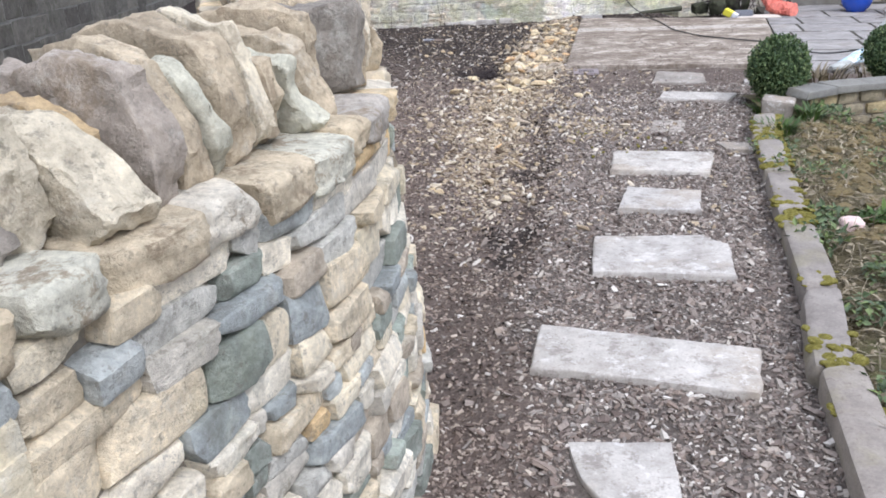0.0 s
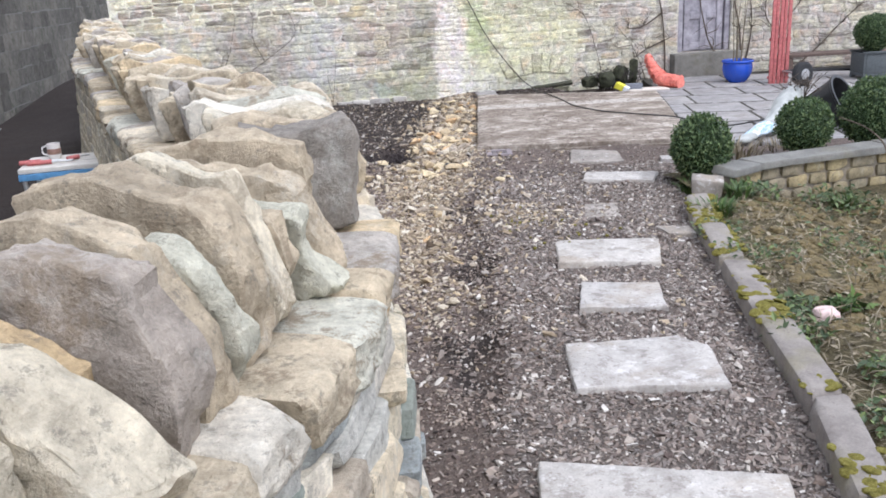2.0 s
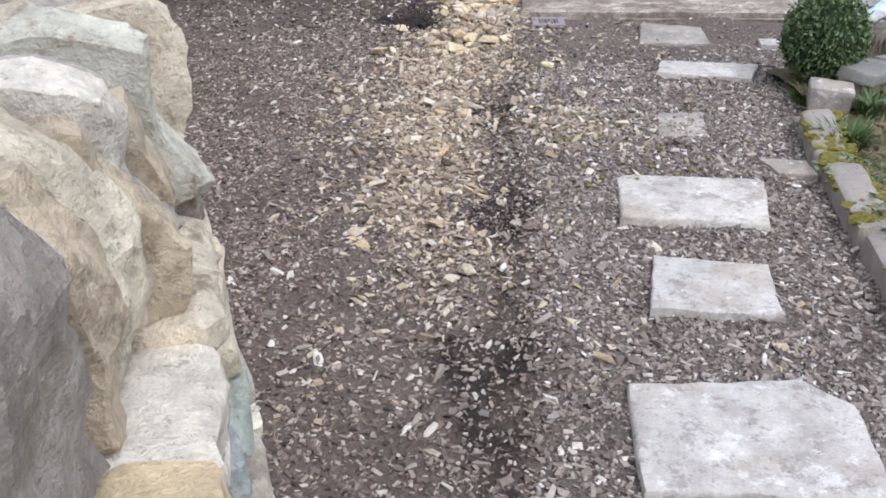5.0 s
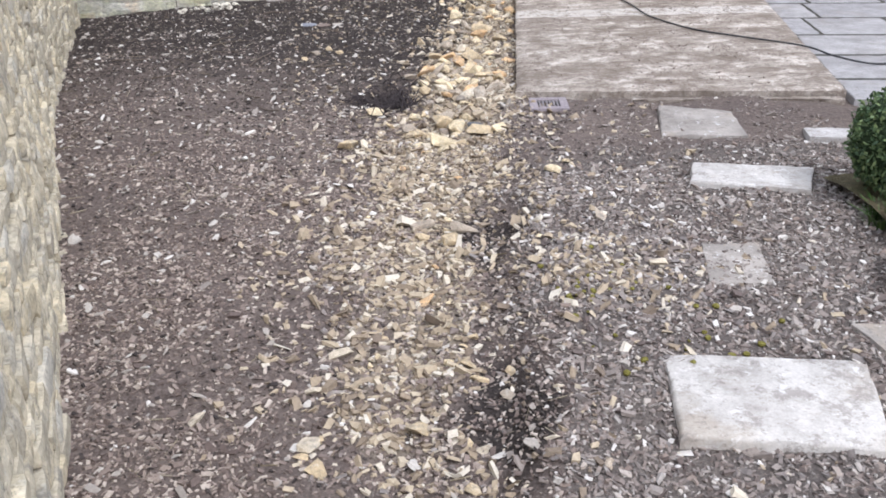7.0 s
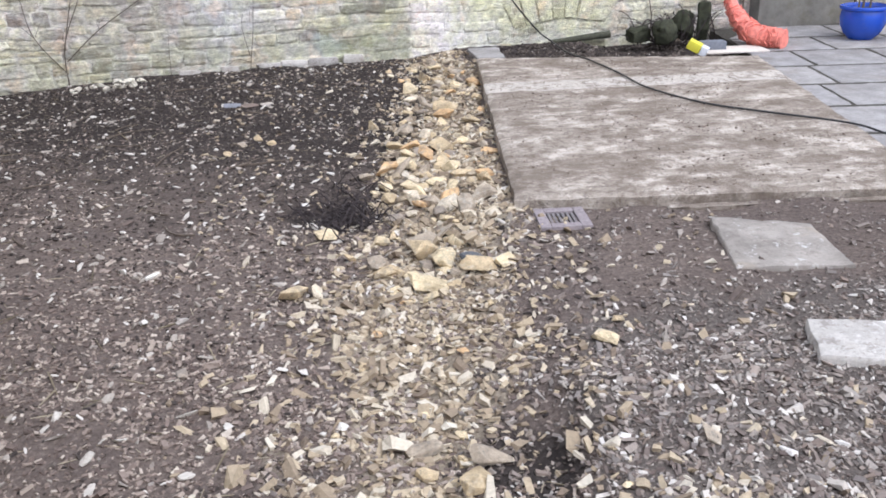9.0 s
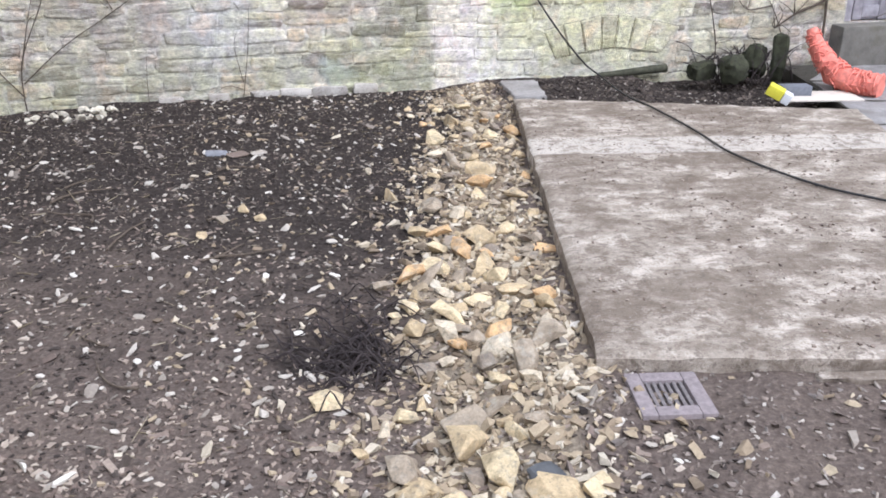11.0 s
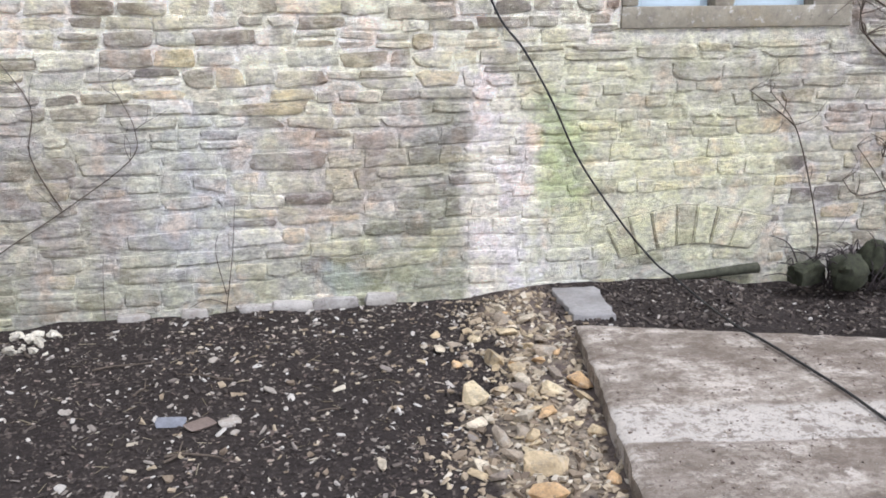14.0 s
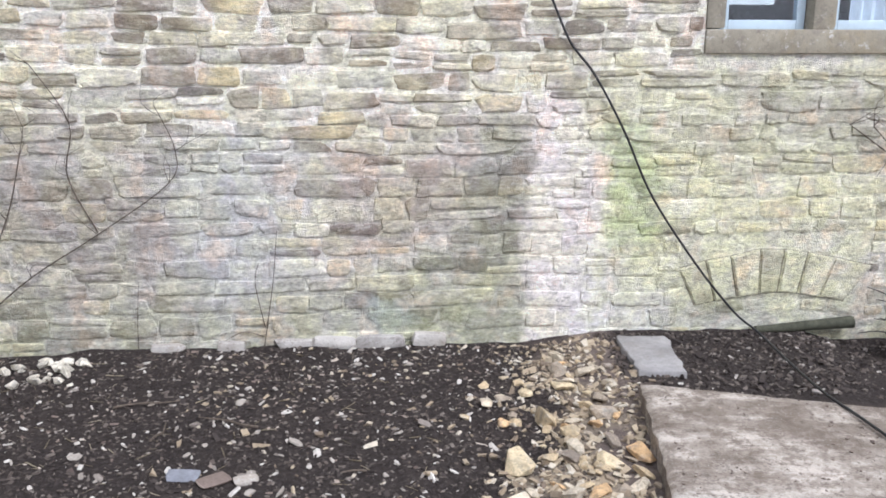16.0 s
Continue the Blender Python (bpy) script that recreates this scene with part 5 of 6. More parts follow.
M_GRASS = mat("grass_blade", leaf_look([(0.0, (0.035, 0.07, 0.015)), (0.5, (0.06, 0.11, 0.025)), (1.0, (0.11, 0.17, 0.04))]))
M_STRAW = mat("dead_stalk", leaf_look([(0.0, (0.10, 0.08, 0.05)), (0.5, (0.2, 0.16, 0.10)), (1.0, (0.36, 0.31, 0.22))]))
M_HERB = mat("herb_leaf", leaf_look([(0.0, (0.05, 0.075, 0.035)), (0.5, (0.085, 0.12, 0.055)), (1.0, (0.17, 0.22, 0.07))]))
tuft("grass_tuft", 2.02, 5.68, lz(2.0, 5.7), 140, 0.11, 0.16, M_GRASS, "tuft of long green grass under the box ball", "grass", 1)
tuft("grass_tuft", 1.9, 5.1, bed_z(1.9, 5.1), 160, 0.15, 0.14, M_GRASS, "tuft of grass growing behind the mossy kerb", "grass", 2)
tuft("grass_tuft", 2.2, 5.42, bed_z(2.2, 5.42), 90, 0.14, 0.12, M_GRASS, "thin grass against the raised bed wall", "grass", 8)
tuft("grass_tuft", 2.9, 5.4, bed_z(2.9, 5.4), 120, 0.12, 0.14, M_GRASS, "tuft of grass below the raised bed", "grass", 9)


def herb(x, y, n, r, seed, label, material=None, size=0.035):
    g = np.random.default_rng(seed)
    a, q = g.uniform(0, 2 * np.pi, n), r * np.sqrt(g.random(n))
    px, py = x + q * np.cos(a), y + q * np.sin(a)
    pz = np.array([bed_z(u, v) for u, v in zip(px, py)]) + 0.008 + g.random(n) * r * 0.45
    thing = root("low_plant", label, "plant", at=pose(x, y, bed_z(x, y)))
    pz = pz - bed_z(x, y)
    px, py = px - x, py - y
    return scatter("leaves", [leaf_shape(size, size * 0.3), leaf_shape(size * 1.3, size * 0.28)], np.stack([px, py, pz], 1), turns(n, g, 0.5), g.uniform(0.6, 1.4, (n, 1)) * np.ones((1, 3)), material or M_HERB, thing)


herb(1.62, 3.72, 120, 0.1, 21, "low grey green herb in the bed")
herb(1.48, 3.42, 160, 0.13, 22, "low leafy plant beside the kerb")
herb(1.84, 3.66, 70, 0.08, 23, "bright green seedling with cut leaves", M_GRASS, 0.05)
herb(1.62, 3.02, 120, 0.12, 24, "small leafy plant in the bed")
herb(2.85, 5.35, 260, 0.24, 25, "spreading green plant below the raised bed")
herb(2.35, 5.45, 150, 0.13, 26, "small plant at the foot of the raised bed wall")
herb(1.4, 2.75, 90, 0.1, 27, "low herb beside the kerb")
herb(2.35, 3.9, 140, 0.25, 28, "patch of low weeds in the bed")
herb(1.25, 2.2, 90, 0.1, 29, "low weeds beside the kerb")
for k, (x, y, q) in enumerate([(1.75, 4.3, 0.2), (2.3, 4.5, 0.22), (1.9, 3.2, 0.2), (2.2, 3.5, 0.25), (2.6, 4.3, 0.2), (1.7, 2.7, 0.16), (1.75, 4.75, 0.14)]):
    herb(x, y, 130, q, 130 + k, "thin low weeds among dead leaves in the bed", M_HERB, 0.026)
pink = new("pink_stone", rock_mesh("pink_stone", 4, 88, mat("pink_quartz", plain((0.62, 0.47, 0.44), 0.7)), (0.05, 0.045, 0.035)))
pink.matrix_basis = pose(1.69, 3.58, bed_z(1.69, 3.58) + 0.022)
tagged(pink, "pale pink lump of stone lying in the bed", "stone")

# dead leaves, stalks and moss of the bed
g = np.random.default_rng(31)
n = 11000
y = g.uniform(1.2, 5.6, n)
x = np.interp(y, [p.y for p in KERB], [p.x for p in KERB]) + 0.14 + g.random(n) ** 1.3 * 2.2
keep = ~((y > 5.35) & (x < 2.2))
x, y = x[keep], y[keep]
z = np.array([bed_z(a, b) for a, b in zip(x, y)]) + 0.006
scatter("bed_litter", [leaf_shape(0.03, 0.008), leaf_shape(0.022, 0.007), leaf_shape(0.07, 0.003), leaf_shape(0.11, 0.0022)], np.stack([x, y, z], 1), turns(len(x), g, 0.45), g.uniform(0.6, 1.5, (len(x), 1)) * np.ones((1, 3)), M_STRAW, None, "dead leaves and dry stalks lying on the bed", "litter")
n = 500
y = g.uniform(3.4, 5.5, n)
x = np.interp(y, [p.y for p in KERB], [p.x for p in KERB]) + 0.3 + g.random(n) * 1.3
z = np.array([bed_z(a, b) for a, b in zip(x, y)])
scatter("bed_moss", MOSS_SHAPES, np.stack([x, y, z], 1), turns(n, g, 0.2), g.uniform(0.015, 0.045, (n, 1)) * np.array([[1, 1, 0.5]]), mat("dry_moss", plain((0.15, 0.115, 0.055), 0.95, 0.5, 60, 0.9)), None, "brown dry moss covering the bed", "moss")
tw = curve_points([(3.42, 5.7, 0.0), (3.4, 5.72, 0.16), (3.39, 5.75, 0.32), (3.32, 5.86, 0.43), (3.18, 5.98, 0.5)], 6)
tagged(put("bare_twig", *tube(tw, 0.008, 6, 0.004), M_TWIG, smooth_angle=60), "bare grey twig arching over the raised bed wall", "twig")

# ---- loose gravel, chips and litter ----
PEB = [rock(2, 1600 + k, power=5, cuts=8, rough=0.0, depth=(0.4, 0.8)) for k in range(14)]
STONEY = [rock(1, 1630 + k, power=4.0, cuts=6, rough=0.0, depth=(0.35, 0.8)) for k in range(20)]
SHARD = [rock(1, 1650 + k, power=3.0, cuts=4, rough=0.0, depth=(0.4, 0.85)) for k in range(14)]


def free(x, y):
    """Where loose stones may lie: off the wall, slabs' middles, pad and bed."""
    face = np.interp(y, FY, FX)
    k_x = np.interp(y, [p.y for p in KERB], [p.x for p in KERB])
    ok = (x > face + 0.03) & ((x < k_x) | (y > 5.45))
    edge = 0.925 + (y - 7.64) * 0.179
    front = 7.64 - (x - 0.925) * 0.19
    ok &= ~((x > edge) & (y > front) & (y < 10.85) & (x < 3.6))
    ok &= ~((x > 2.75) & (y > 7.2) & ~((y > 10.5) & (x < 3.7))) & (y < HY - 0.03)
    ok &= ~((x > 1.95) & (y > 5.15) & (y < 5.75))
    return ok


SLABS = [(0.40, 1.94, 0.14, 0.15, -2), (0.57, 2.54, 0.34, 0.12, -18), (0.83, 3.41, 0.26, 0.19, -4), (0.97, 4.09, 0.17, 0.14, -15), (1.11, 4.7, 0.27, 0.17, -12), (1.68, 6.17, 0.24, 0.09, -17)]


def bare(x, y):
    """Clean tops of the slabs."""
    out = np.zeros(len(x), bool)
    for cx, cy, hw, hh, a in SLABS:
        c, s = math.cos(radians(a)), math.sin(radians(a))
        u, v = (x - cx) * c + (y - cy) * s, -(x - cx) * s + (y - cy) * c
        out |= (np.abs(u) < hw) & (np.abs(v) < hh)
    return out


def strew(name, n, box_, size, flat, shapes, material, label, category, seed, weight=None, tilt=0.4, sink=0.25):
    g = np.random.default_rng(seed)
    x, y = g.uniform(box_[0], box_[1], n), g.uniform(box_[2], box_[3], n)
    keep = free(x, y) & (~bare(x, y) | (g.random(n) < 0.09))
    if weight is not None:
        keep &= g.random(n) < weight(x, y)
    x, y = x[keep], y[keep]
    s = np.exp(g.normal(0, 0.34, len(x))) * size
    sz = np.stack([s * g.uniform(1.0, 2.0, len(x)), s * g.uniform(0.55, 0.95, len(x)), s * flat * g.uniform(0.6, 1.3, len(x))], 1)
    z = land(x, y) + sz[:, 2] * (1 - 2 * sink)
    return scatter(name, shapes, np.stack([x, y, z], 1), turns(len(x), g, tilt), sz, material, None, label, category)


M_PALE_CHIP = mat("pale_chips", chip_look([(0.0, (0.22, 0.19, 0.165)), (0.5, (0.38, 0.345, 0.30)), (1.0, (0.66, 0.63, 0.58))]))
grit_w = lambda x, y: np.clip(zones(x, y)[1] * 0.95 + 0.12, 0, 1) * np.where(y > 6.4, 0.45, 1.0)
dark_w = lambda x, y: np.clip(1 - zones(x, y)[1] - 0.5 * zones(x, y)[2], 0.05, 1)
buff_w = lambda x, y: np.clip(zones(x, y)[2] * 0.85 + 0.02, 0, 1)
strew("path_gravel", 50000, (-0.2, 2.4, 1.2, 7.6), 0.0092, 0.5, STONEY, M_CHIP, "mixed brown and grey gravel of the path", "gravel", 51, grit_w)
strew("fine_gravel", 68000, (-0.2, 2.4, 1.2, 7.6), 0.006, 0.5, SHARD, M_CHIP, "fine grit between the path's gravel", "gravel", 52, grit_w)
blotch = lambda x, y: 0.3 + 0.7 * smooth(-0.35, 0.5, np.sin(x * 3.3 + 1.7 * np.sin(y * 1.9)) * np.sin(y * 2.7 + 1.3 * np.sin(x * 2.1)) + 0.4 * np.sin(x * 8.1 + y * 3) * np.sin(y * 7.3 - x * 2))
strew("near_chips", 105000, (-1.9, 0.7, 1.6, 9.0), 0.0072, 0.45, SHARD, M_LITTER, "brown bark and stone chips beside the wall", "chips", 53, lambda x, y: np.clip(1 - zones(x, y)[1] * 0.8, 0.1, 1) * blotch(x, y) * (1 - smooth(5.5, 9.0, y)) * (1 - 0.6 * zones(x, y)[0]))
strew("soil_chips", 72000, (-2.6, 1.2, 2.4, 11.72), 0.007, 0.45, SHARD, M_CHIP_DARK, "small chips and crumbs lying on the soil", "chips", 54, lambda x, y: dark_w(x, y) * (0.3 + 0.7 * zones(x, y)[0]))
strew("pale_chips", 5200, (-2.6, 1.0, 3.6, 11.72), 0.0115, 0.4, PEB, M_PALE_CHIP, "pale stone chips scattered over the soil", "chips", 55, lambda x, y: dark_w(x, y) * 0.6 * (1 - 0.3 * zones(x, y)[0]))
strew("buff_chips", 54000, (-0.5, 1.7, 3.6, 11.7), 0.0135, 0.55, STONEY, M_CHIP_BUFF, "buff limestone chips of the rubble strip", "chips", 56, buff_w)
strew("leaf_litter", 30000, (-2.6, 1.0, 3.0, 11.7), 0.010, 0.14, SHARD, M_LITTER, "dead leaves and bark on the soil", "litter", 57, lambda x, y: dark_w(x, y) * blotch(y, x) * (1 - 0.75 * zones(x, y)[0]), 0.3)
g = np.random.default_rng(59)
n = 5000
u, v = g.random(n), g.random(n)
x, y = 0.95 + 1.72 * u + 0.2 * v * 2.9, 7.66 - 0.34 * u + v * 3.1
keep = (g.random(n) < 0.25 + 0.75 * (np.sin(x * 5 + 2 * np.sin(y * 3)) * np.sin(y * 4 + x) > 0.1)) & (x > 0.96 + (y - 7.64) * 0.179) & (x < 2.66 + (y - 7.3) * 0.265) & (y < 10.2 + (3.4 - x) * 0.33)
x, y = x[keep], y[keep]
s = np.minimum(np.exp(g.normal(0, 0.7, len(x))) * 0.0026, 0.008)
scatter("pad_crumbs", SHARD, np.stack([x, y, 0.176 + s * 0.2], 1), turns(len(x), g, 0.3), np.stack([s * 1.4, s, s * 0.5], 1), M_LITTER, None, "crumbs of soil strewn over the concrete pad", "soil")
strew("fine_twigs", 1200, (-2.4, 0.6, 4.5, 11.7), 0.03, 0.05, [(v * np.array([1.0, 0.06, 1.0]), f) for v, f in SHARD], M_STRAW, "thin dry twigs and stalks strewn over the soil", "twigs", 63, dark_w, 0.15, 0.0)
strew("bed_chips", 7000, (1.5, 3.7, 10.2, 11.72), 0.010, 0.5, SHARD, M_CHIP_DARK, "crumbs of dark soil along the house wall", "chips", 58)

g = np.random.default_rng(64)
n = 22
x, y = np.concatenate([g.normal(0.78, 0.1, n), g.normal(0.95, 0.14, n)]), np.concatenate([g.normal(5.35, 0.1, n), g.normal(4.95, 0.22, n)])
scatter("path_moss", MOSS_SHAPES, np.stack([x, y, land(x, y) + 0.006], 1), turns(len(x), g, 0.2), g.uniform(0.005, 0.013, (len(x), 1)) * np.array([[1, 1, 0.6]]), M_MOSS, None, "small yellow green moss cushions between the gravel", "moss")

# larger limestone rubble lying in the strip, each piece by itself
rubble = root("rubble_strip", "strip of broken buff limestone rubble lying on soil", "rubble")
RUB = [broken_mesh("rubble_stone", 1700 + k, M_BUFF, 11 + k % 6) for k in range(24)]
g = np.random.default_rng(61)
placed = []
while len(placed) < 300:
    y = float(g.choice([g.uniform(7.0, 8.9), g.uniform(8.2, 11.4), g.uniform(4.4, 7.2)], p=[0.38, 0.47, 0.15]))
    big = 1.0 if 7.1 < y < 8.8 else (0.88 if y > 8 else 0.42)
    x = float(strip_x(y)) + g.normal(-0.02, 0.17 if y > 7 else 0.22)
    s = float(np.clip(np.exp(g.normal(0, 0.42)) * 0.041 * big, 0.018, 0.075))
    if not free(np.array([x]), np.array([y]))[0] or any(math.hypot(x - a, y - b) < 0.62 * (s + c) for a, b, c in placed):
        continue
    if x + s > 0.925 + (y - 7.64) * 0.179 and y > 7.6:
        continue
    placed.append((x, y, s))
    ob = new("rubble_stone", RUB[len(placed) % 24])
    ob.parent = rubble
    flat = g.uniform(0.4, 0.7)
    ob.matrix_basis = pose(x, y, lz(x, y) + s * flat * 0.65, g.normal(0, 14), g.normal(0, 14), g.uniform(0, 360)) @ Matrix.Diagonal((s * g.uniform(1.0, 1.5), s * g.uniform(0.7, 1.0), s * flat, 1))
slate = new("slate_piece", rock_mesh("slate_piece", 3, 91, mat("slate", plain((0.085, 0.088, 0.095), 0.8)), (0.05, 0.045, 0.015), power=6))
slate.matrix_basis = pose(0.64, 7.2, lz(0.64, 7.2) + 0.02, 8, 12, 30)
tagged(slate, "dark broken piece of slate lying among rubble", "slate")
for k, (x, y, s) in enumerate([(0.145, 4.87, 0.055), (-0.17, 4.85, 0.045), (-0.15, 4.74, 0.045), (0.43, 6.08, 0.07), (0.36, 5.98, 0.06), (-0.41, 6.7, 0.035), (0.95, 5.9, 0.05), (1.05, 5.5, 0.045), (0.3, 7.35, 0.08), (0.33, 7.25, 0.06),
                               (0.37, 8.45, 0.055), (-0.18, 9.4, 0.05), (-0.28, 9.3, 0.045), (-0.1, 9.28, 0.04), (-0.35, 9.1, 0.045), (1.36, 10.35, 0.08), (1.3, 10.7, 0.07), (1.2, 9.7, 0.06)]):
    ob = new("loose_stone", RUB[(k * 5) % 24])
    ob.matrix_basis = pose(x, y, lz(x, y) + 0.25 * s, 10 * math.sin(k), 12 * math.cos(k), 57 * k) @ Matrix.Diagonal((s, s * 0.7, s * 0.4, 1))
    tagged(ob, "pale buff stone lying loose on the ground", "stone", "loose stones on the soil")
g = np.random.default_rng(62)
M_PALE = mat("pale_limestone", stone_look([(0.0, (0.50, 0.47, 0.41)), (1.0, (0.64, 0.61, 0.54))], 0.3, 1.5))
RUBW = [broken_mesh("rubble_stone", 1750 + k, M_PALE, 14) for k in range(8)]
for k in range(26):
    x, y, s = -1.75 + 0.7 * g.random() ** 0.8, 11.62 - 0.45 * g.random() ** 1.5, g.uniform(0.014, 0.036)
    ob = new("rubble_stone", RUBW[k % 8])
    ob.matrix_basis = pose(x, y, lz(x, y) + 0.4 * s, g.normal(0, 20), g.normal(0, 20), g.uniform(0, 360)) @ Matrix.Diagonal((s * 1.3, s, s * 0.7, 1))
    tagged(ob, "whitish lump of rubble heaped against the house wall", "stone", "heap of pale rubble")

# ---- roots in the small pit, twigs, litter ----
pit_roots = root("root_tangle", "tangle of dark fine roots in a small pit", "roots")
g = np.random.default_rng(71)
M_ROOT = mat("dark_root", plain((0.045, 0.035, 0.035), 0.95, 0.4, 60, 0.5))
for k in range(110):
    a = g.uniform(0, 2 * math.pi)
    x, y = 0.2 + g.normal(0, 0.09), 8.05 + g.normal(0, 0.13)
    z = lz(x, y)
    pts = [(x, y, z - 0.01)]
    for q in range(4):
        x, y = x + 0.05 * math.cos(a), y + 0.05 * math.sin(a)
        a += g.normal(0, 0.8)
        pts.append((x, y, max(lz(x, y) + 0.004, z + 0.05 * math.sin((q + 1) * 0.75) * g.uniform(0.3, 1.8))))
    put("rootlet", *tube(curve_points(pts, 3), 0.004, 5, 0.0015), M_ROOT, pit_roots, smooth_angle=60)
for k in range(34):
    x, y, a, l = g.uniform(-1.9, 0.5), g.uniform(7.0, 11.4), g.uniform(0, math.pi), g.uniform(0.1, 0.42)
    pts = []
    for q in range(5):
        pts.append((x, y, lz(x, y) + 0.014))
        x, y, a = x + l / 5 * math.cos(a), y + l / 5 * math.sin(a), a + g.normal(0, 0.35)
    if all(p[0] > np.interp(p[1], FY, FX) + 0.1 and p[1] < 11.65 for p in pts):
        tagged(put("twig", *tube(curve_points(pts, 3), 0.0055, 6, 0.0025), M_TWIG, smooth_angle=60), "thin dry twig lying on the soil", "twig", "fallen twigs")
M_GREYST = mat("blue_slate", plain((0.2, 0.205, 0.23), 0.75))
for k, (x, y, s, m_) in enumerate([(-0.36, 10.34, 0.06, M_GREYST), (-0.12, 10.29, 0.045, M_SLAB), (-0.24, 10.3, 0.06, M_LITTER)]):
    ob = new("flat_stone", rock_mesh("flat_stone", 3, 95 + k, m_, (s, s * 0.6, 0.008), power=9, cuts=6, rough=0.03))
    ob.matrix_basis = pose(x, y, lz(x, y) + 0.012, 4, 3, 20 * k)
    tagged(ob, "thin flat piece of stone lying on the soil", "stone", "flat pieces of stone")

# ---- cable hanging down the wall and over the pad ----
M_CABLE = mat("black_cable", plain((0.02, 0.02, 0.022), 0.5, 0.2))
wy = HY - 0.03
cab = [(0.95, wy, 2.6), (1.13, wy, 1.99), (1.223, wy, 1.81), (1.32, wy, 1.609), (1.45, wy, 1.45), (1.61, wy, 1.177), (1.78, wy, 0.83), (2.04, wy - 0.01, 0.46), (2.26, wy - 0.03, 0.2), (2.35, 11.6, 0.125),
       (2.33, 11.19, 0.115), (2.26, 10.72, 0.16), (2.25, 10.4, 0.187), (2.28, 9.88, 0.187), (2.28, 9.4, 0.187), (2.42, 8.91, 0.187), (2.62, 8.63, 0.187), (2.93, 8.25, 0.187), (3.05, 8.05, 0.16), (3.27, 7.94, 0.125), (3.6, 8.02, 0.125), (3.91, 8.21, 0.125), (4.3, 8.5, 0.125)]
tagged(put("cable", *tube(curve_points(cab, 6), 0.0062, 8), M_CABLE, smooth_angle=80), "black cable hanging down the house wall and across concrete", "cable")


# ---- bare climbers on the house wall ----
def climber(name, runs, label, r=0.009):
    r = r * (0.52 if r < 0.0125 else 0.8)
    g = np.random.default_rng(int(abs(runs[0][0][0]) * 1000))
    thing = root(name, label, "climber")
    for run in runs:
        pts = [(x, HY - 0.02 - 0.008 * (i % 2), z) for i, (x, z) in enumerate(run)]
        put("stem", *tube(curve_points(pts, 5), r, 6, r * 0.4), M_TWIG, thing, smooth_angle=60)
        for x, z in run[1:] if r > 0.0045 else []:
            for _ in range(5 if r > 0.007 else 2):
                a, l = g.uniform(0.2, 2.9), g.uniform(0.08, 0.26)
                bend = g.normal(0, 0.5)
                twig = [(x, HY - 0.025, z), (x + l * 0.5 * math.cos(a), HY - 0.04 - 0.03 * g.random(), z + l * 0.5 * math.sin(a)), (x + l * math.cos(a + bend), HY - 0.03 - 0.06 * g.random(), z + l * math.sin(a + bend))]
                put("twig", *tube(curve_points(twig, 3), r * 0.4, 5, r * 0.15), M_TWIG, thing, smooth_angle=60)
    return thing


climber("bare_climber", [[(-1.71, -0.02), (-1.68, 0.34), (-1.49, 0.74), (-1.39, 1.06), (-1.36, 1.2)], [(-1.69, 0.2), (-1.4, 0.44), (-1.05, 0.66), (-0.68, 0.92), (-0.64, 1.08), (-0.7, 1.25)],
                         [(-1.05, 0.67), (-1.17, 0.96), (-1.14, 1.22), (-1.3, 1.5)], [(-1.7, 0.1), (-1.9, 0.4), (-1.95, 0.7)], [(-1.69, 0.3), (-1.6, 0.6), (-1.55, 0.75)]], "leafless climber with thin dark stems on the wall")
climber("bare_climber", [[(-0.25, 0.04), (-0.19, 0.39), (-0.16, 0.67)], [(-0.24, 0.15), (-0.28, 0.39), (-0.26, 0.5)], [(-0.25, 0.1), (-0.35, 0.13), (-0.45, 0.08)]], "small leafless shoots against the wall", 0.006)
climber("bare_climber", [[(-0.9, -0.02), (-0.89, 0.2), (-0.87, 0.41)]], "single leafless shoot against the wall", 0.005)
climber("bare_climber", [[(3.32, 0.12), (3.32, 0.3), (3.23, 0.65), (3.1, 0.99), (2.93, 1.19)], [(3.1, 0.99), (3.02, 1.05), (2.8, 1.2)]], "leafless vine stem climbing the wall", 0.011)
climber("bare_climber", [[(3.95, 0.1), (3.88, 0.3), (3.75, 0.57), (3.52, 0.85)], [(3.75, 0.57), (3.55, 0.55), (3.45, 0.65)]], "leafless vine stem climbing the wall", 0.011)
climber("bare_climber", [[(4.22, 0.1), (4.2, 0.6), (4.1, 1.19), (3.81, 1.53), (3.46, 1.75), (3.37, 1.9)], [(4.1, 1.19), (3.96, 1.27), (3.7, 1.35), (3.5, 1.5), (3.45, 1.62)], [(3.81, 1.53), (4.1, 1.7), (4.4, 1.75)],
                         [(4.2, 0.6), (3.95, 0.5), (3.8, 0.4)], [(4.15, 0.95), (3.9, 0.8), (3.7, 0.78)]], "old leafless climbing rose beside the door", 0.014)
climber("bare_climber", [[(4.92, 0.42), (4.88, 0.45), (4.79, 0.65), (4.68, 1.09), (4.6, 1.6)], [(5.3, 0.2), (5.25, 0.7), (5.17, 1.07), (5.2, 1.6)], [(5.35, 0.2), (5.42, 0.7), (5.36, 1.3)]], "leafless climber stems across the old door", 0.016)
climber("bare_climber", [[(5.95, 0.1), (6.1, 0.15), (6.42, 0.4), (6.7, 0.68), (6.96, 0.9), (7.3, 1.2)], [(6.0, 0.1), (5.8, 0.6), (6.1, 1.0), (6.3, 1.5)], [(5.8, 0.6), (5.6, 0.9), (5.7, 1.4)]], "leafless climber stems spread over the wall", 0.013)

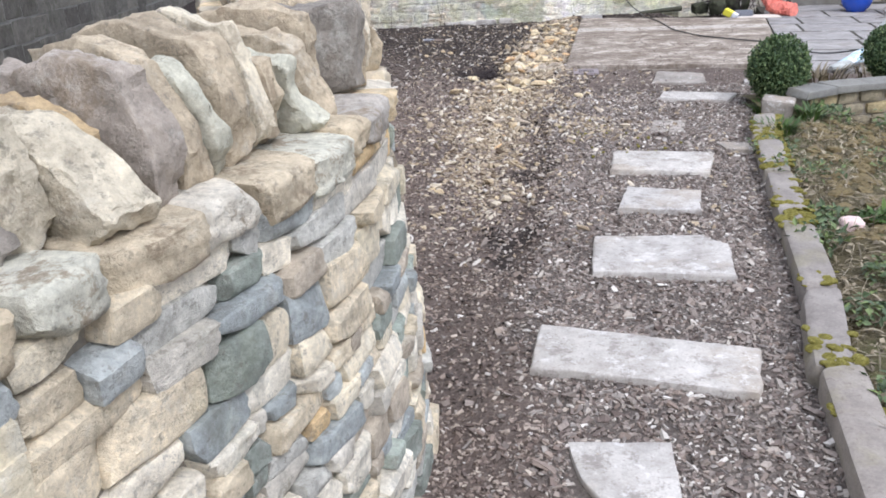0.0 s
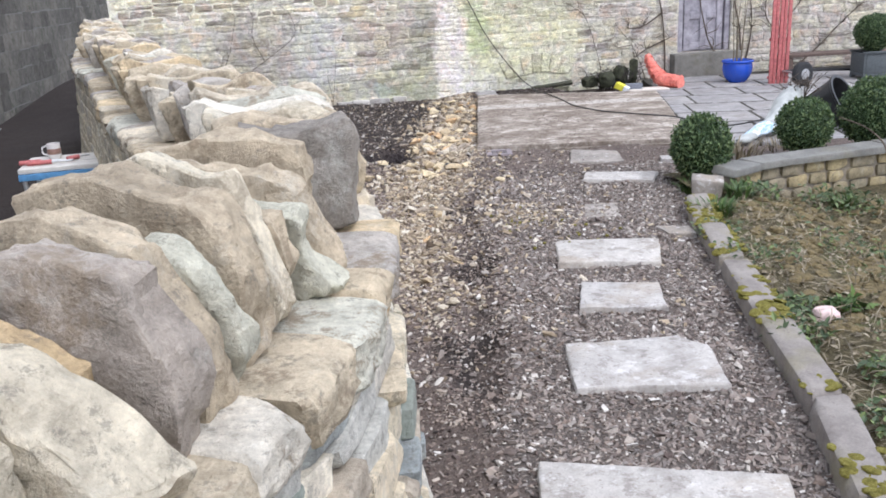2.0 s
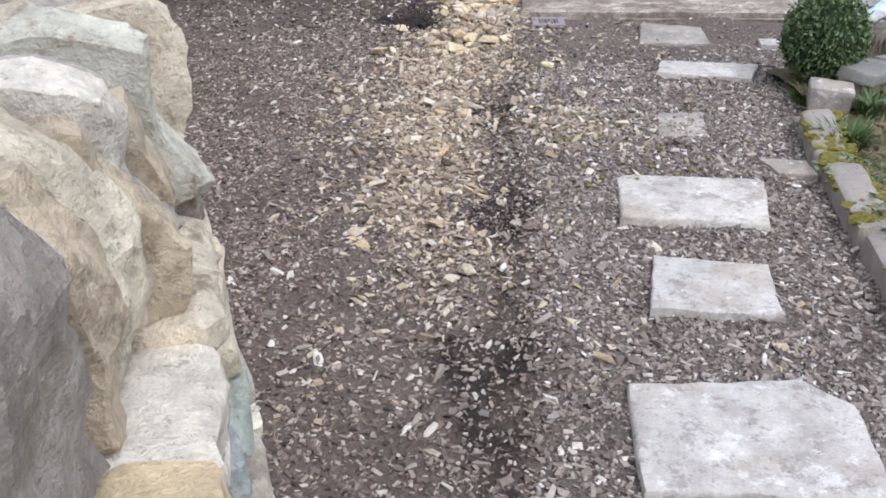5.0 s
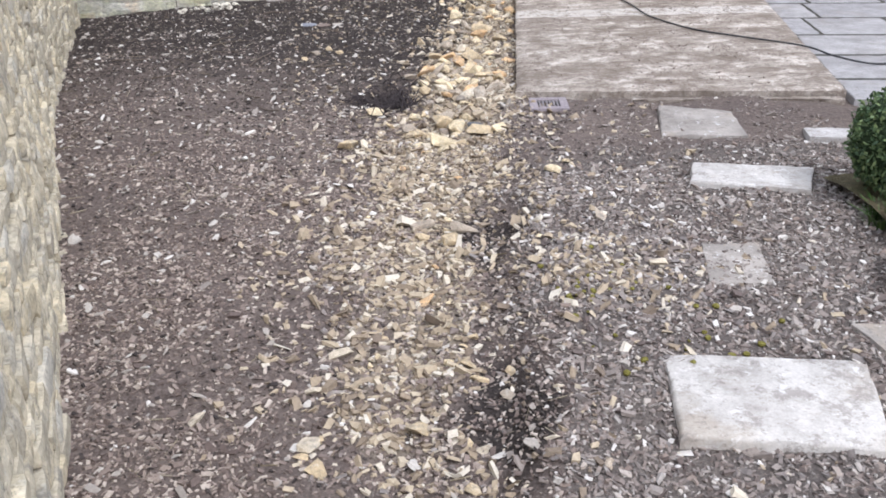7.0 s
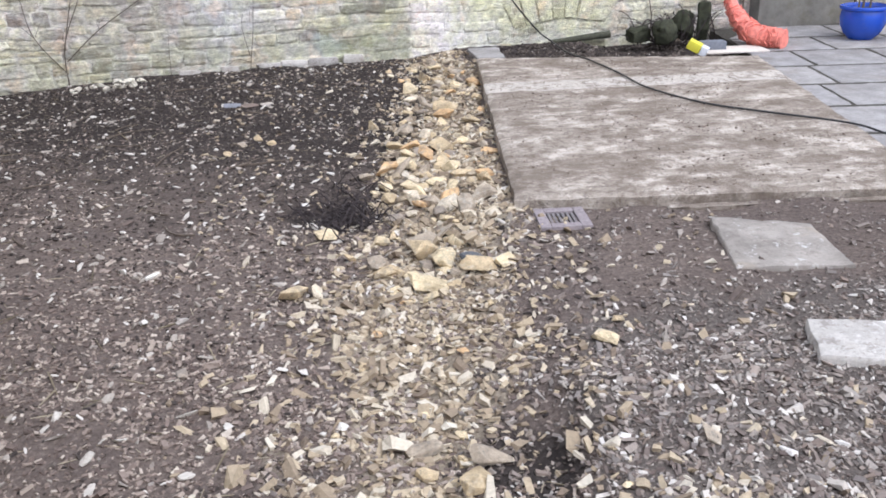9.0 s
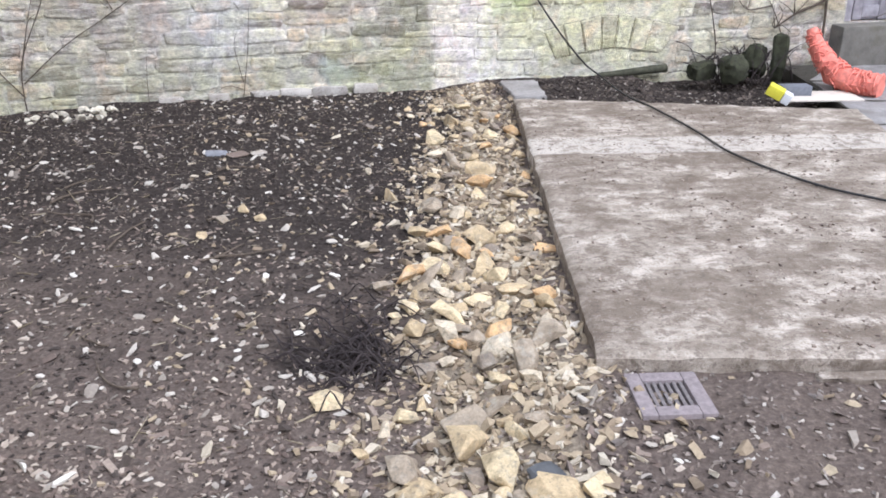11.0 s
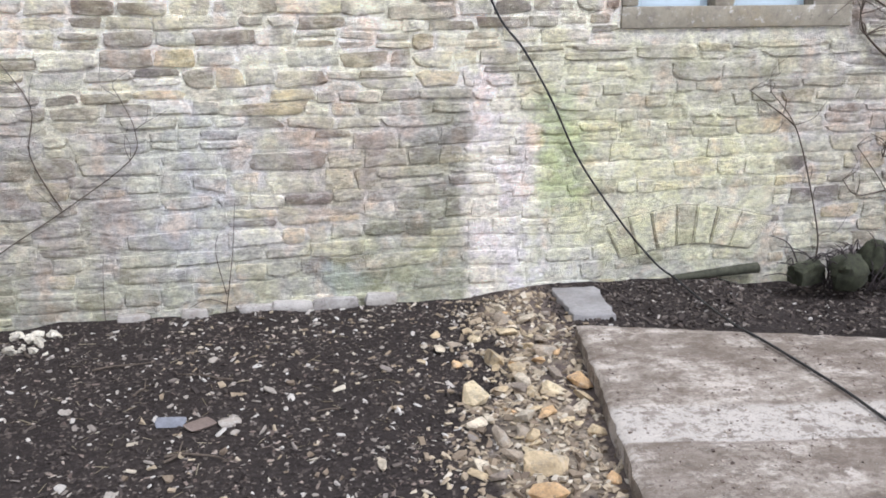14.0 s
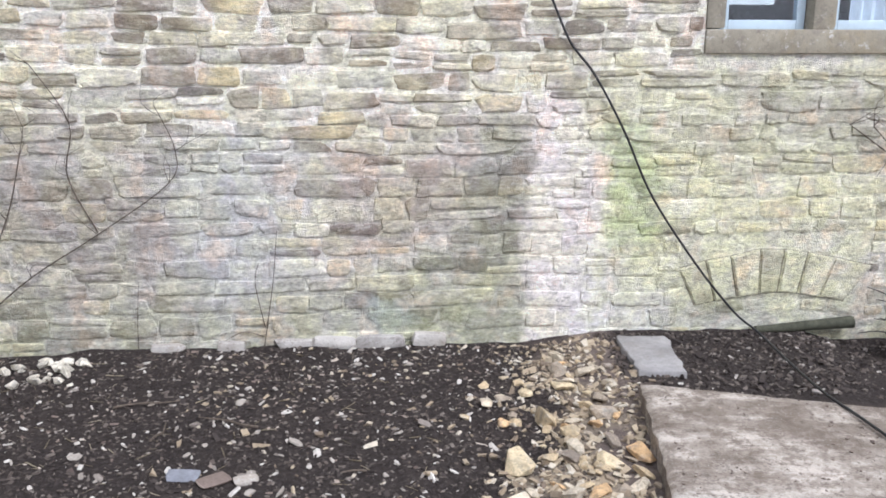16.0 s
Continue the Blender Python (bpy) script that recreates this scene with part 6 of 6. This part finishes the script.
# ---- log, stumps and things by the terrace's corner ----
M_LOG = mat("rotten_wood", plain((0.065, 0.065, 0.045), 0.95, 0.5, 25, 0.8))
M_MOSSY = mat("mossy_wood", plain((0.04, 0.042, 0.025), 0.95, 0.6, 18, 0.9))
log = put("log", *tube(curve_points([(2.38, 11.7, 0.1), (2.55, 11.7, 0.11), (2.75, 11.7, 0.125), (2.92, 11.7, 0.135)], 5), 0.02, 10, 0.034), M_LOG, smooth_angle=50)
tagged(log, "rotten mossy log lying along the wall's foot", "log")
for k, (x, y, w, d, h, words) in enumerate([(3.28, 11.34, 0.1, 0.08, 0.1, "dark mossy squared stump at the terrace's corner"), (3.08, 11.46, 0.11, 0.08, 0.07, "low dark mossy stump against the wall"), (3.5, 11.45, 0.1, 0.08, 0.13, "mossy weathered stump against the wall"),
                                            (3.64, 11.36, 0.055, 0.06, 0.17, "upright mossy stump leaning beside the net")]):
    ob = new("tree_stump", rock_mesh("tree_stump", 8, 1900 + k, M_MOSSY, (w, d, h), power=4, cuts=9, rough=0.16, depth=(0.6, 0.95), angle=25))
    ob.matrix_basis = pose(x, y, 0.09 + h * 0.95, 0, 6 * (k - 1), 20 * k)
    tagged(ob, words, "stump", "mossy stumps")
M_BRICKB = mat("blue_brick", plain((0.16, 0.17, 0.20), 0.7, 0.2))
tagged(part("brick", box(-0.1, 0.1, -0.05, 0.05, 0, 0.065, bevel=0.006, m=pose(3.44, 10.78, 0.122, 0, 0, -8)), M_BRICKB, None, "", 40), "dark blue grey brick lying on a board", "brick")
M_BOARD = mat("pale_board", plain((0.62, 0.56, 0.50), 0.8, 0.1, 20))
tagged(part("board", box(-0.26, 0.26, -0.13, 0.13, 0, 0.012, bevel=0.003, m=pose(3.58, 10.72, 0.111, 0, 0, -8)), M_BOARD, None, "", 40), "pale flat board lying on the terrace", "board")
M_YEL = mat("yellow_card", plain((0.72, 0.66, 0.06), 0.6, 0.08))
M_WHITE = mat("white_card", plain((0.72, 0.73, 0.76), 0.6, 0.06))
carton = root("carton", "yellow and white crushed cardboard carton by the terrace", "carton", at=pose(3.24, 10.64, 0.112, 0, 0, -35) @ Matrix.Diagonal((0.7, 0.7, 0.7, 1)))
part("panel", box(-0.13, 0.02, -0.075, 0.075, 0, 0.1, bevel=0.006, m=pose(0, 0, 0.03, 0, 24, 0)), M_YEL, carton, "yellow printed face", 40)
part("flap", box(0.022, 0.1, -0.07, 0.07, 0, 0.1, bevel=0.006, m=pose(0, 0, 0.025, 0, 24, 0)), M_WHITE, carton, "white face", 40)


bramble = root("bramble", "dark tangle of bare bramble stems by the stumps", "bramble")
g = np.random.default_rng(87)
for k in range(70):
    x, y = g.normal(3.42, 0.16), g.uniform(11.3, 11.6)
    a, l = g.uniform(0.3, 2.8), g.uniform(0.15, 0.4)
    pts = [(x, y, 0.06), (x + 0.5 * l * math.cos(a), y, 0.1 + l * 0.7 * math.sin(a)), (x + l * math.cos(a), min(y + 0.05, 11.68), 0.1 + l * (0.9 if k % 2 else 0.45) * math.sin(a))]
    put("stem", *tube(curve_points(pts, 4), 0.005, 5, 0.002), M_ROOT, bramble, smooth_angle=60)


# red plastic mesh roll, bent over the ground
M_NET = mat("orange_net", plain((0.72, 0.22, 0.17), 0.6, 0.3, 30))
net = root("net_roll", "bright orange red plastic barrier mesh in a bent roll", "netting")
axis = curve_points([(3.77, 11.2, 0.48), (3.79, 11.13, 0.37), (3.82, 11.0, 0.255), (3.85, 10.86, 0.195), (3.94, 10.74, 0.175), (4.0, 10.66, 0.172)], 5)
vs, fs = tube(axis, 0.055, 14)
for i in range(len(axis)):
    r_ = 0.038 + 0.045 * min(1, i / 12)
    for q in range(14):
        p = Vector(vs[i * 14 + q])
        d = (p - axis[i]).normalized()
        vs[i * 14 + q] = axis[i] + d * r_ * (1 + 0.3 * noise.noise(Vector((q * 0.9, i * 0.35, 3.3))))
put("roll", vs, fs, M_NET, net, smooth_angle=30)
g = np.random.default_rng(81)
for k in range(70):
    i = int(g.integers(1, len(axis) - 2))
    d = (axis[i + 1] - axis[i - 1]).normalized().to_track_quat("Z", "Y")
    r_, a0 = 0.042 + 0.049 * min(1, i / 12), g.uniform(0, 6.28)
    pts = [axis[i] + (axis[i + 1] - axis[i]) * (t * g.uniform(-0.5, 1.4)) + d @ Vector((math.cos(a0 + t * 1.6) * r_ * (1 + 0.12 * math.sin(t * 3)), math.sin(a0 + t * 1.6) * r_, 0)) for t in np.linspace(0, 1, 6)]
    pts = [Vector((p.x, p.y, max(p.z, 0.122))) for p in pts]
    put("strand", *tube(pts, 0.006, 4), M_NET, net, smooth_angle=60)

# blue glazed pot with a bare plant
M_POT = mat("blue_glaze", plain((0.02, 0.08, 0.5), 0.25, 0.1, 6, 0.05, 0.0, 0.6))


def lathe(profile, sides=28, m=None):
    bm = bmesh.new()
    rings = []
    for r_, z in profile:
        rings.append([bm.verts.new((r_ * math.cos(2 * math.pi * i / sides), r_ * math.sin(2 * math.pi * i / sides), z)) for i in range(sides)])
    for a, b in zip(rings, rings[1:]):
        for i in range(sides):
            bm.faces.new((a[i], a[(i + 1) % sides], b[(i + 1) % sides], b[i]))
    bm.faces.new(list(reversed(rings[0])))
    bm.faces.new(rings[-1])
    if m:
        bm.transform(m)
    return bm


pot = root("flower_pot", "glossy cobalt blue glazed flower pot on the terrace", "flower pot", at=pose(4.8, 10.82, 0.112) @ Matrix.Diagonal((0.88, 0.88, 0.86, 1)))
part("body", lathe([(0.11, 0.0), (0.12, 0.012), (0.165, 0.06), (0.197, 0.13), (0.208, 0.2), (0.2, 0.26), (0.196, 0.275), (0.218, 0.285), (0.222, 0.3), (0.216, 0.315), (0.2, 0.318), (0.187, 0.3), (0.183, 0.27)]), M_POT, pot, "", 40)
part("soil", lathe([(0.02, 0.262), (0.182, 0.262), (0.183, 0.275), (0.05, 0.282)]), M_LOG, pot, "dark potting soil", 60)
for k in range(5):
    a = k * 1.3
    put("twig", *tube(curve_points([(0.05 * math.cos(a), 0.05 * math.sin(a), 0.27), (0.07 * math.cos(a), 0.07 * math.sin(a), 0.7), (0.1 * math.cos(a + 0.4), 0.1 * math.sin(a + 0.4), 1.15)], 5), 0.008, 6, 0.003), M_STRAW, pot, "", 60)

# red folded frame with bars and a wheeled truck
M_RED = mat("faded_red_paint", plain((0.44, 0.135, 0.13), 0.8, 0.4))
frame_thing = root("folded_frame", "faded red folded slatted frame standing on the terrace", "folded frame", at=pose(5.13, 10.42, 0.112, -3, 1, -10))
for k in range(5):
    part("bar", box(-0.11 + 0.047 * k, -0.071 + 0.047 * k, -0.015 + 0.012 * (k % 2), 0.015 + 0.012 * (k % 2), 0.0, 1.5 + 0.02 * (k % 3), bevel=0.005), M_RED, frame_thing, "", 40)
for z0 in (0.05, 0.5, 1.0, 1.45):
    part("crossbar", box(-0.115, 0.14, 0.03, 0.05, z0, z0 + 0.04, bevel=0.005), M_RED, frame_thing, "", 40)
M_TYRE = mat("tyre_rubber", plain((0.03, 0.03, 0.032), 0.85, 0.3))
M_STEEL = mat("grey_steel", plain((0.5, 0.5, 0.5), 0.4, 0.15, 30, 0.1, 0.8))
truck = root("sack_truck", "sack truck lying folded with one black wheel", "trolley", at=pose(5.24, 10.06, 0.112))
wheel = part("wheel", lathe([(0.06, -0.04), (0.12, -0.045), (0.14, -0.03), (0.143, 0.0), (0.14, 0.03), (0.12, 0.045), (0.06, 0.04)], 28, pose(0, 0, 0.143, 90, 0, 18)), M_TYRE, truck, "black rubber tyre", 40)
part("hub", lathe([(0.03, -0.05), (0.062, -0.046), (0.062, 0.046), (0.03, 0.05)], 20, pose(0, 0, 0.143, 90, 0, 18)), M_STEEL, wheel, "steel hub", 40)
put("axle", *tube([(-0.02, 0.05, 0.143), (-0.06, 0.34, 0.15)], 0.012, 8), M_STEEL, truck, smooth_angle=60)
put("rail", *tube([(-0.05, 0.3, 0.15), (0.5, 0.45, 0.12), (1.1, 0.6, 0.07)], 0.016, 8), M_TYRE, truck, smooth_angle=60)

# planter with a box ball
M_LEAD = mat("lead_grey", plain((0.085, 0.095, 0.1), 0.6, 0.2))
planter = root("planter", "square dark grey planter on the terrace", "planter", at=pose(6.3, 10.35, 0.112, 0, 0, -8) @ Matrix.Diagonal((0.9, 0.9, 0.85, 1)))
part("trough", block(block(block(block(box(-0.2, 0.2, -0.2, 0.2, 0.04, 0.08, bevel=0.01), -0.2, -0.17, -0.2, 0.2, 0.083, 0.36, 0.008), 0.17, 0.2, -0.2, 0.2, 0.083, 0.36, 0.008), -0.167, 0.167, -0.2, -0.17, 0.083, 0.36, 0.008), -0.167, 0.167, 0.17, 0.2, 0.083, 0.36, 0.008), M_LEAD, planter, "", 40)
part("rim", block(block(box(-0.22, 0.22, -0.22, -0.17, 0.362, 0.39, bevel=0.006), -0.22, 0.22, 0.17, 0.22, 0.362, 0.39, 0.006), -0.166, 0.166, -0.168, 0.168, 0.3, 0.34, 0.006), M_LEAD, planter, "", 40)
for x in (-0.17, 0.17):
    for y in (-0.17, 0.17):
        part("foot", box(x - 0.03, x + 0.03, y - 0.03, y + 0.03, 0, 0.04, bevel=0.004), M_LEAD, planter, "", 40)
box_ball(6.31, 10.35, 0.655, 0.25, 4, "dense dark green box ball growing in a planter")
M_TIMBER = mat("dark_timber", plain((0.12, 0.085, 0.07), 0.85, 0.3, 25, 0.4))
bench = root("low_bench", "low dark timber bench against the house wall", "bench", at=pose(6.5, 11.35, 0.112, 0, 0, -4))
for k in range(3):
    part("slat", box(-0.9, 0.9, -0.16 + 0.11 * k, -0.06 + 0.11 * k, 0.2, 0.235, bevel=0.005), M_TIMBER, bench, "", 40)
for x in (-0.75, 0.75):
    part("leg", box(x - 0.05, x + 0.05, -0.14, 0.14, 0, 0.198, bevel=0.005), M_TIMBER, bench, "", 40)

# white sack and a black tub tipped over behind the box balls
M_SACK = mat("white_sack", plain((0.42, 0.43, 0.41), 0.75, 0.3, 9, 0.8))
M_SACKB = mat("blue_print", lambda n: n.out(n.ramp(n.noise(26, 3, 0.5), [(0.46, (0.66, 0.68, 0.68)), (0.52, (0.2, 0.42, 0.6)), (0.62, (0.55, 0.62, 0.66))]), 0.6))
M_TUB = mat("black_plastic", plain((0.018, 0.018, 0.02), 0.4, 0.3))


def sack(points, radii, squash, seed, sides=20):
    g = np.random.default_rng(seed)
    ax = curve_points(points, 6)
    vs, fs = tube(ax, 0.1, sides)
    for i in range(len(ax)):
        r_ = float(np.interp(i / (len(ax) - 1), np.linspace(0, 1, len(radii)), radii))
        for q in range(sides):
            d = (Vector(vs[i * sides + q]) - ax[i]) / 0.1
            bump_ = 1 + 0.22 * noise.noise(d * 2.2 + Vector((seed, i * 0.25, 0))) + 0.08 * noise.noise(d * 6 + Vector((seed, i * 0.7, 0)))
            p = ax[i] + Vector((d.x, d.y, d.z * squash)) * r_ * bump_
            p.z = max(p.z, 0.112)
            vs[i * sides + q] = p
    return vs, fs


white = root("rubble_sack", "crumpled white woven sack with blue print", "sack")
put("bag", *sack([(3.38, 7.33, 0.18), (3.5, 7.4, 0.23), (3.62, 7.48, 0.32), (3.7, 7.53, 0.41), (3.76, 7.57, 0.48)], [0.06, 0.095, 0.11, 0.1, 0.05], 1.0, 5), M_SACK, white, "", 50)
put("printed_end", *sack([(3.1, 7.2, 0.14), (3.2, 7.25, 0.16), (3.32, 7.3, 0.19), (3.42, 7.36, 0.2)], [0.03, 0.055, 0.07, 0.075], 0.7, 9), M_SACKB, white, "blue printed end of the sack", 50)
put("torn_edge", *sack([(3.04, 7.17, 0.13), (3.12, 7.19, 0.14), (3.2, 7.22, 0.16)], [0.03, 0.06, 0.05], 0.6, 12), M_SACK, white, "", 50)
tub = root("garden_tub", "black plastic tub tipped over with dead plants inside", "tub")
part("shell", lathe([(0.16, 0.0), (0.21, 0.36), (0.225, 0.37), (0.225, 0.385), (0.2, 0.385), (0.19, 0.34), (0.15, 0.02)], 26, pose(3.98, 7.75, 0.17, 58, 0, 40)), M_TUB, tub, "", 40)
g = np.random.default_rng(83)
for k in range(26):
    a = g.uniform(0, 6.28)
    p0 = Vector((3.82, 7.55, 0.38))
    pts = [p0, p0 + Vector((-0.05 + g.normal(0, 0.07), -0.06 + g.normal(0, 0.06), 0.08 + g.random() * 0.1)), p0 + Vector((-0.06 + g.normal(0, 0.14), -0.1 + g.normal(0, 0.1), 0.05 + g.random() * 0.22))]
    put("dead_stem", *tube(curve_points(pts, 3), 0.005, 5, 0.002), M_TWIG, tub, "", 60)
tuft("dead_plant", 2.6, 6.3, 0.22, 120, 0.14, 0.3, M_STRAW, "dead stalks in the raised bed", "plant", 41)
tuft("dead_plant", 3.1, 6.5, 0.19, 120, 0.12, 0.3, M_STRAW, "dead stalks at the terrace's edge", "plant", 42)

# ---- passage beyond the dry stone wall: dark block wall, pipe, work bench ----
M_BLOCKS = mat("dark_blockwork", stone_look([(0.0, (0.085, 0.08, 0.075)), (0.5, (0.125, 0.12, 0.112)), (1.0, (0.165, 0.155, 0.14))], 0.08, 0.7, stain=(0.07, 0.075, 0.05), island=True))
wall_west = part("wall_west", box(-5.6, -5.14, -2, 24, -0.6, 4.2), mat("block_mortar", plain((0.19, 0.185, 0.17), 0.95, 0.2, 20, 0.4)))
tagged(wall_west, "dark mottled block wall of the next building", "wall", kind="structure")
at, half = [], []
rng = np.random.default_rng(91)
for row in range(13):
    y = 3.0 + (row % 2) * 0.22
    while y < 22:
        w = rng.uniform(0.38, 0.5)
        at.append((-5.1455 + rng.uniform(0, 0.002), y + w / 2, -0.33 + 0.28 * row + 0.14))
        half.append((0.010, w / 2 - 0.007, 0.132))
        y += w
scatter("block_courses", [rock(3, 2000 + k, power=30, cuts=0, rough=0.01) for k in range(6)], np.array(at), np.repeat(np.eye(3)[None], len(at), 0), np.array(half), M_BLOCKS, wall_west)
M_PIPE = mat("grey_pipe", plain((0.27, 0.27, 0.26), 0.7))
tagged(put("pipe", *tube([(-5.03, 4, -0.22), (-5.03, 13, -0.235), (-5.03, 22, -0.25)], 0.035, 10), M_PIPE, smooth_angle=60), "pale grey pipe lying along the block wall", "pipe")
wall_end = part("wall_south", box(-5.6, 8.5, -2.6, -2.3, -0.6, 1.2), M_DRY_FAR)
tagged(wall_end, "low garden wall behind the path", "wall", kind="structure")
M_BTOP = mat("bench_board", plain((0.58, 0.55, 0.50), 0.7, 0.12, 20))
M_BLUE = mat("blue_enamel", plain((0.10, 0.25, 0.45), 0.5))
work = root("work_bench", "folding work bench with pale top and steel legs", "work bench", at=pose(-2.07, 6.35, -0.215, 0, 0, 6))
part("top", box(-0.25, 0.25, 0.02, 0.28, 0.715, 0.745, bevel=0.005), M_BTOP, work, "pale plywood jaw", 40)
part("front_jaw", box(-0.25, 0.25, -0.16, -0.005, 0.715, 0.745, bevel=0.005), M_BTOP, work, "", 40)
part("apron", box(-0.25, 0.25, -0.17, -0.15, 0.67, 0.712, bevel=0.004), M_BLUE, work, "blue enamelled steel rail", 40)
for x in (-0.22, 0.22):
    for y, lean in ((-0.15, 1), (0.24, -1)):
        put("leg", *tube([(x, y, 0.71), (x + 0.02 * lean, y - 0.03 * lean, 0.0)], 0.016, 8), M_STEEL, work, smooth_angle=60)
for z in (0.3, 0.58):
    put("stay", *tube([(-0.22, -0.155, z), (0.22, -0.155, z)], 0.012, 8), M_STEEL, work, smooth_angle=60)
M_MUG = mat("mug_glaze", plain((0.66, 0.64, 0.62), 0.3, 0.06))
mug = root("mug", "white mug with a brown band standing on the bench", "mug", at=pose(-2.16, 6.5, 0.533))
part("cup", lathe([(0.036, 0), (0.042, 0.01), (0.043, 0.1), (0.039, 0.1), (0.038, 0.02)], 24), M_MUG, mug, "", 40)
part("band", lathe([(0.0436, 0.03), (0.0446, 0.032), (0.0446, 0.065), (0.0436, 0.067)], 24), mat("brown_glaze", plain((0.25, 0.15, 0.12), 0.4)), mug, "brown printed band", 40)
put("handle", *tube(curve_points([(-0.04, 0, 0.085), (-0.072, 0, 0.075), (-0.072, 0, 0.035), (-0.04, 0, 0.025)], 5), 0.006, 8), M_MUG, mug, smooth_angle=60)
for k, (x, y, a, l) in enumerate([(-2.2, 6.32, 10, 0.13), (-2.12, 6.28, 5, 0.15), (-1.98, 6.4, 40, 0.08)]):
    tool = root("hand_tool", "hand tool with a red handle on the bench", "tool", "tools on the bench", at=pose(x, y, 0.533, 0, 0, a))
    put("handle", *tube([(-l, 0, 0.016), (0, 0, 0.016)], 0.015, 8), M_RED, tool, smooth_angle=50)
    put("shaft", *tube([(0, 0, 0.016), (l * 0.9, 0, 0.016)], 0.006, 6), M_STEEL, tool, smooth_angle=50)
M_TARP = mat("grey_blue_plastic", plain((0.22, 0.26, 0.31), 0.35, 0.3, 8, 0.5))
vs, fs = sack([(-3.2, 6.2, -0.05), (-2.95, 6.2, 0.12), (-2.7, 6.2, 0.2), (-2.52, 6.2, 0.05)], [0.1, 0.3, 0.34, 0.15], 1.2, 31, 26)
vs = [Vector((v.x, v.y, v.z - 0.35)) for v in vs]
tagged(put("tarpaulin", vs, fs, M_TARP, smooth_angle=40), "crumpled grey blue plastic sheet heaped in the passage", "tarpaulin")
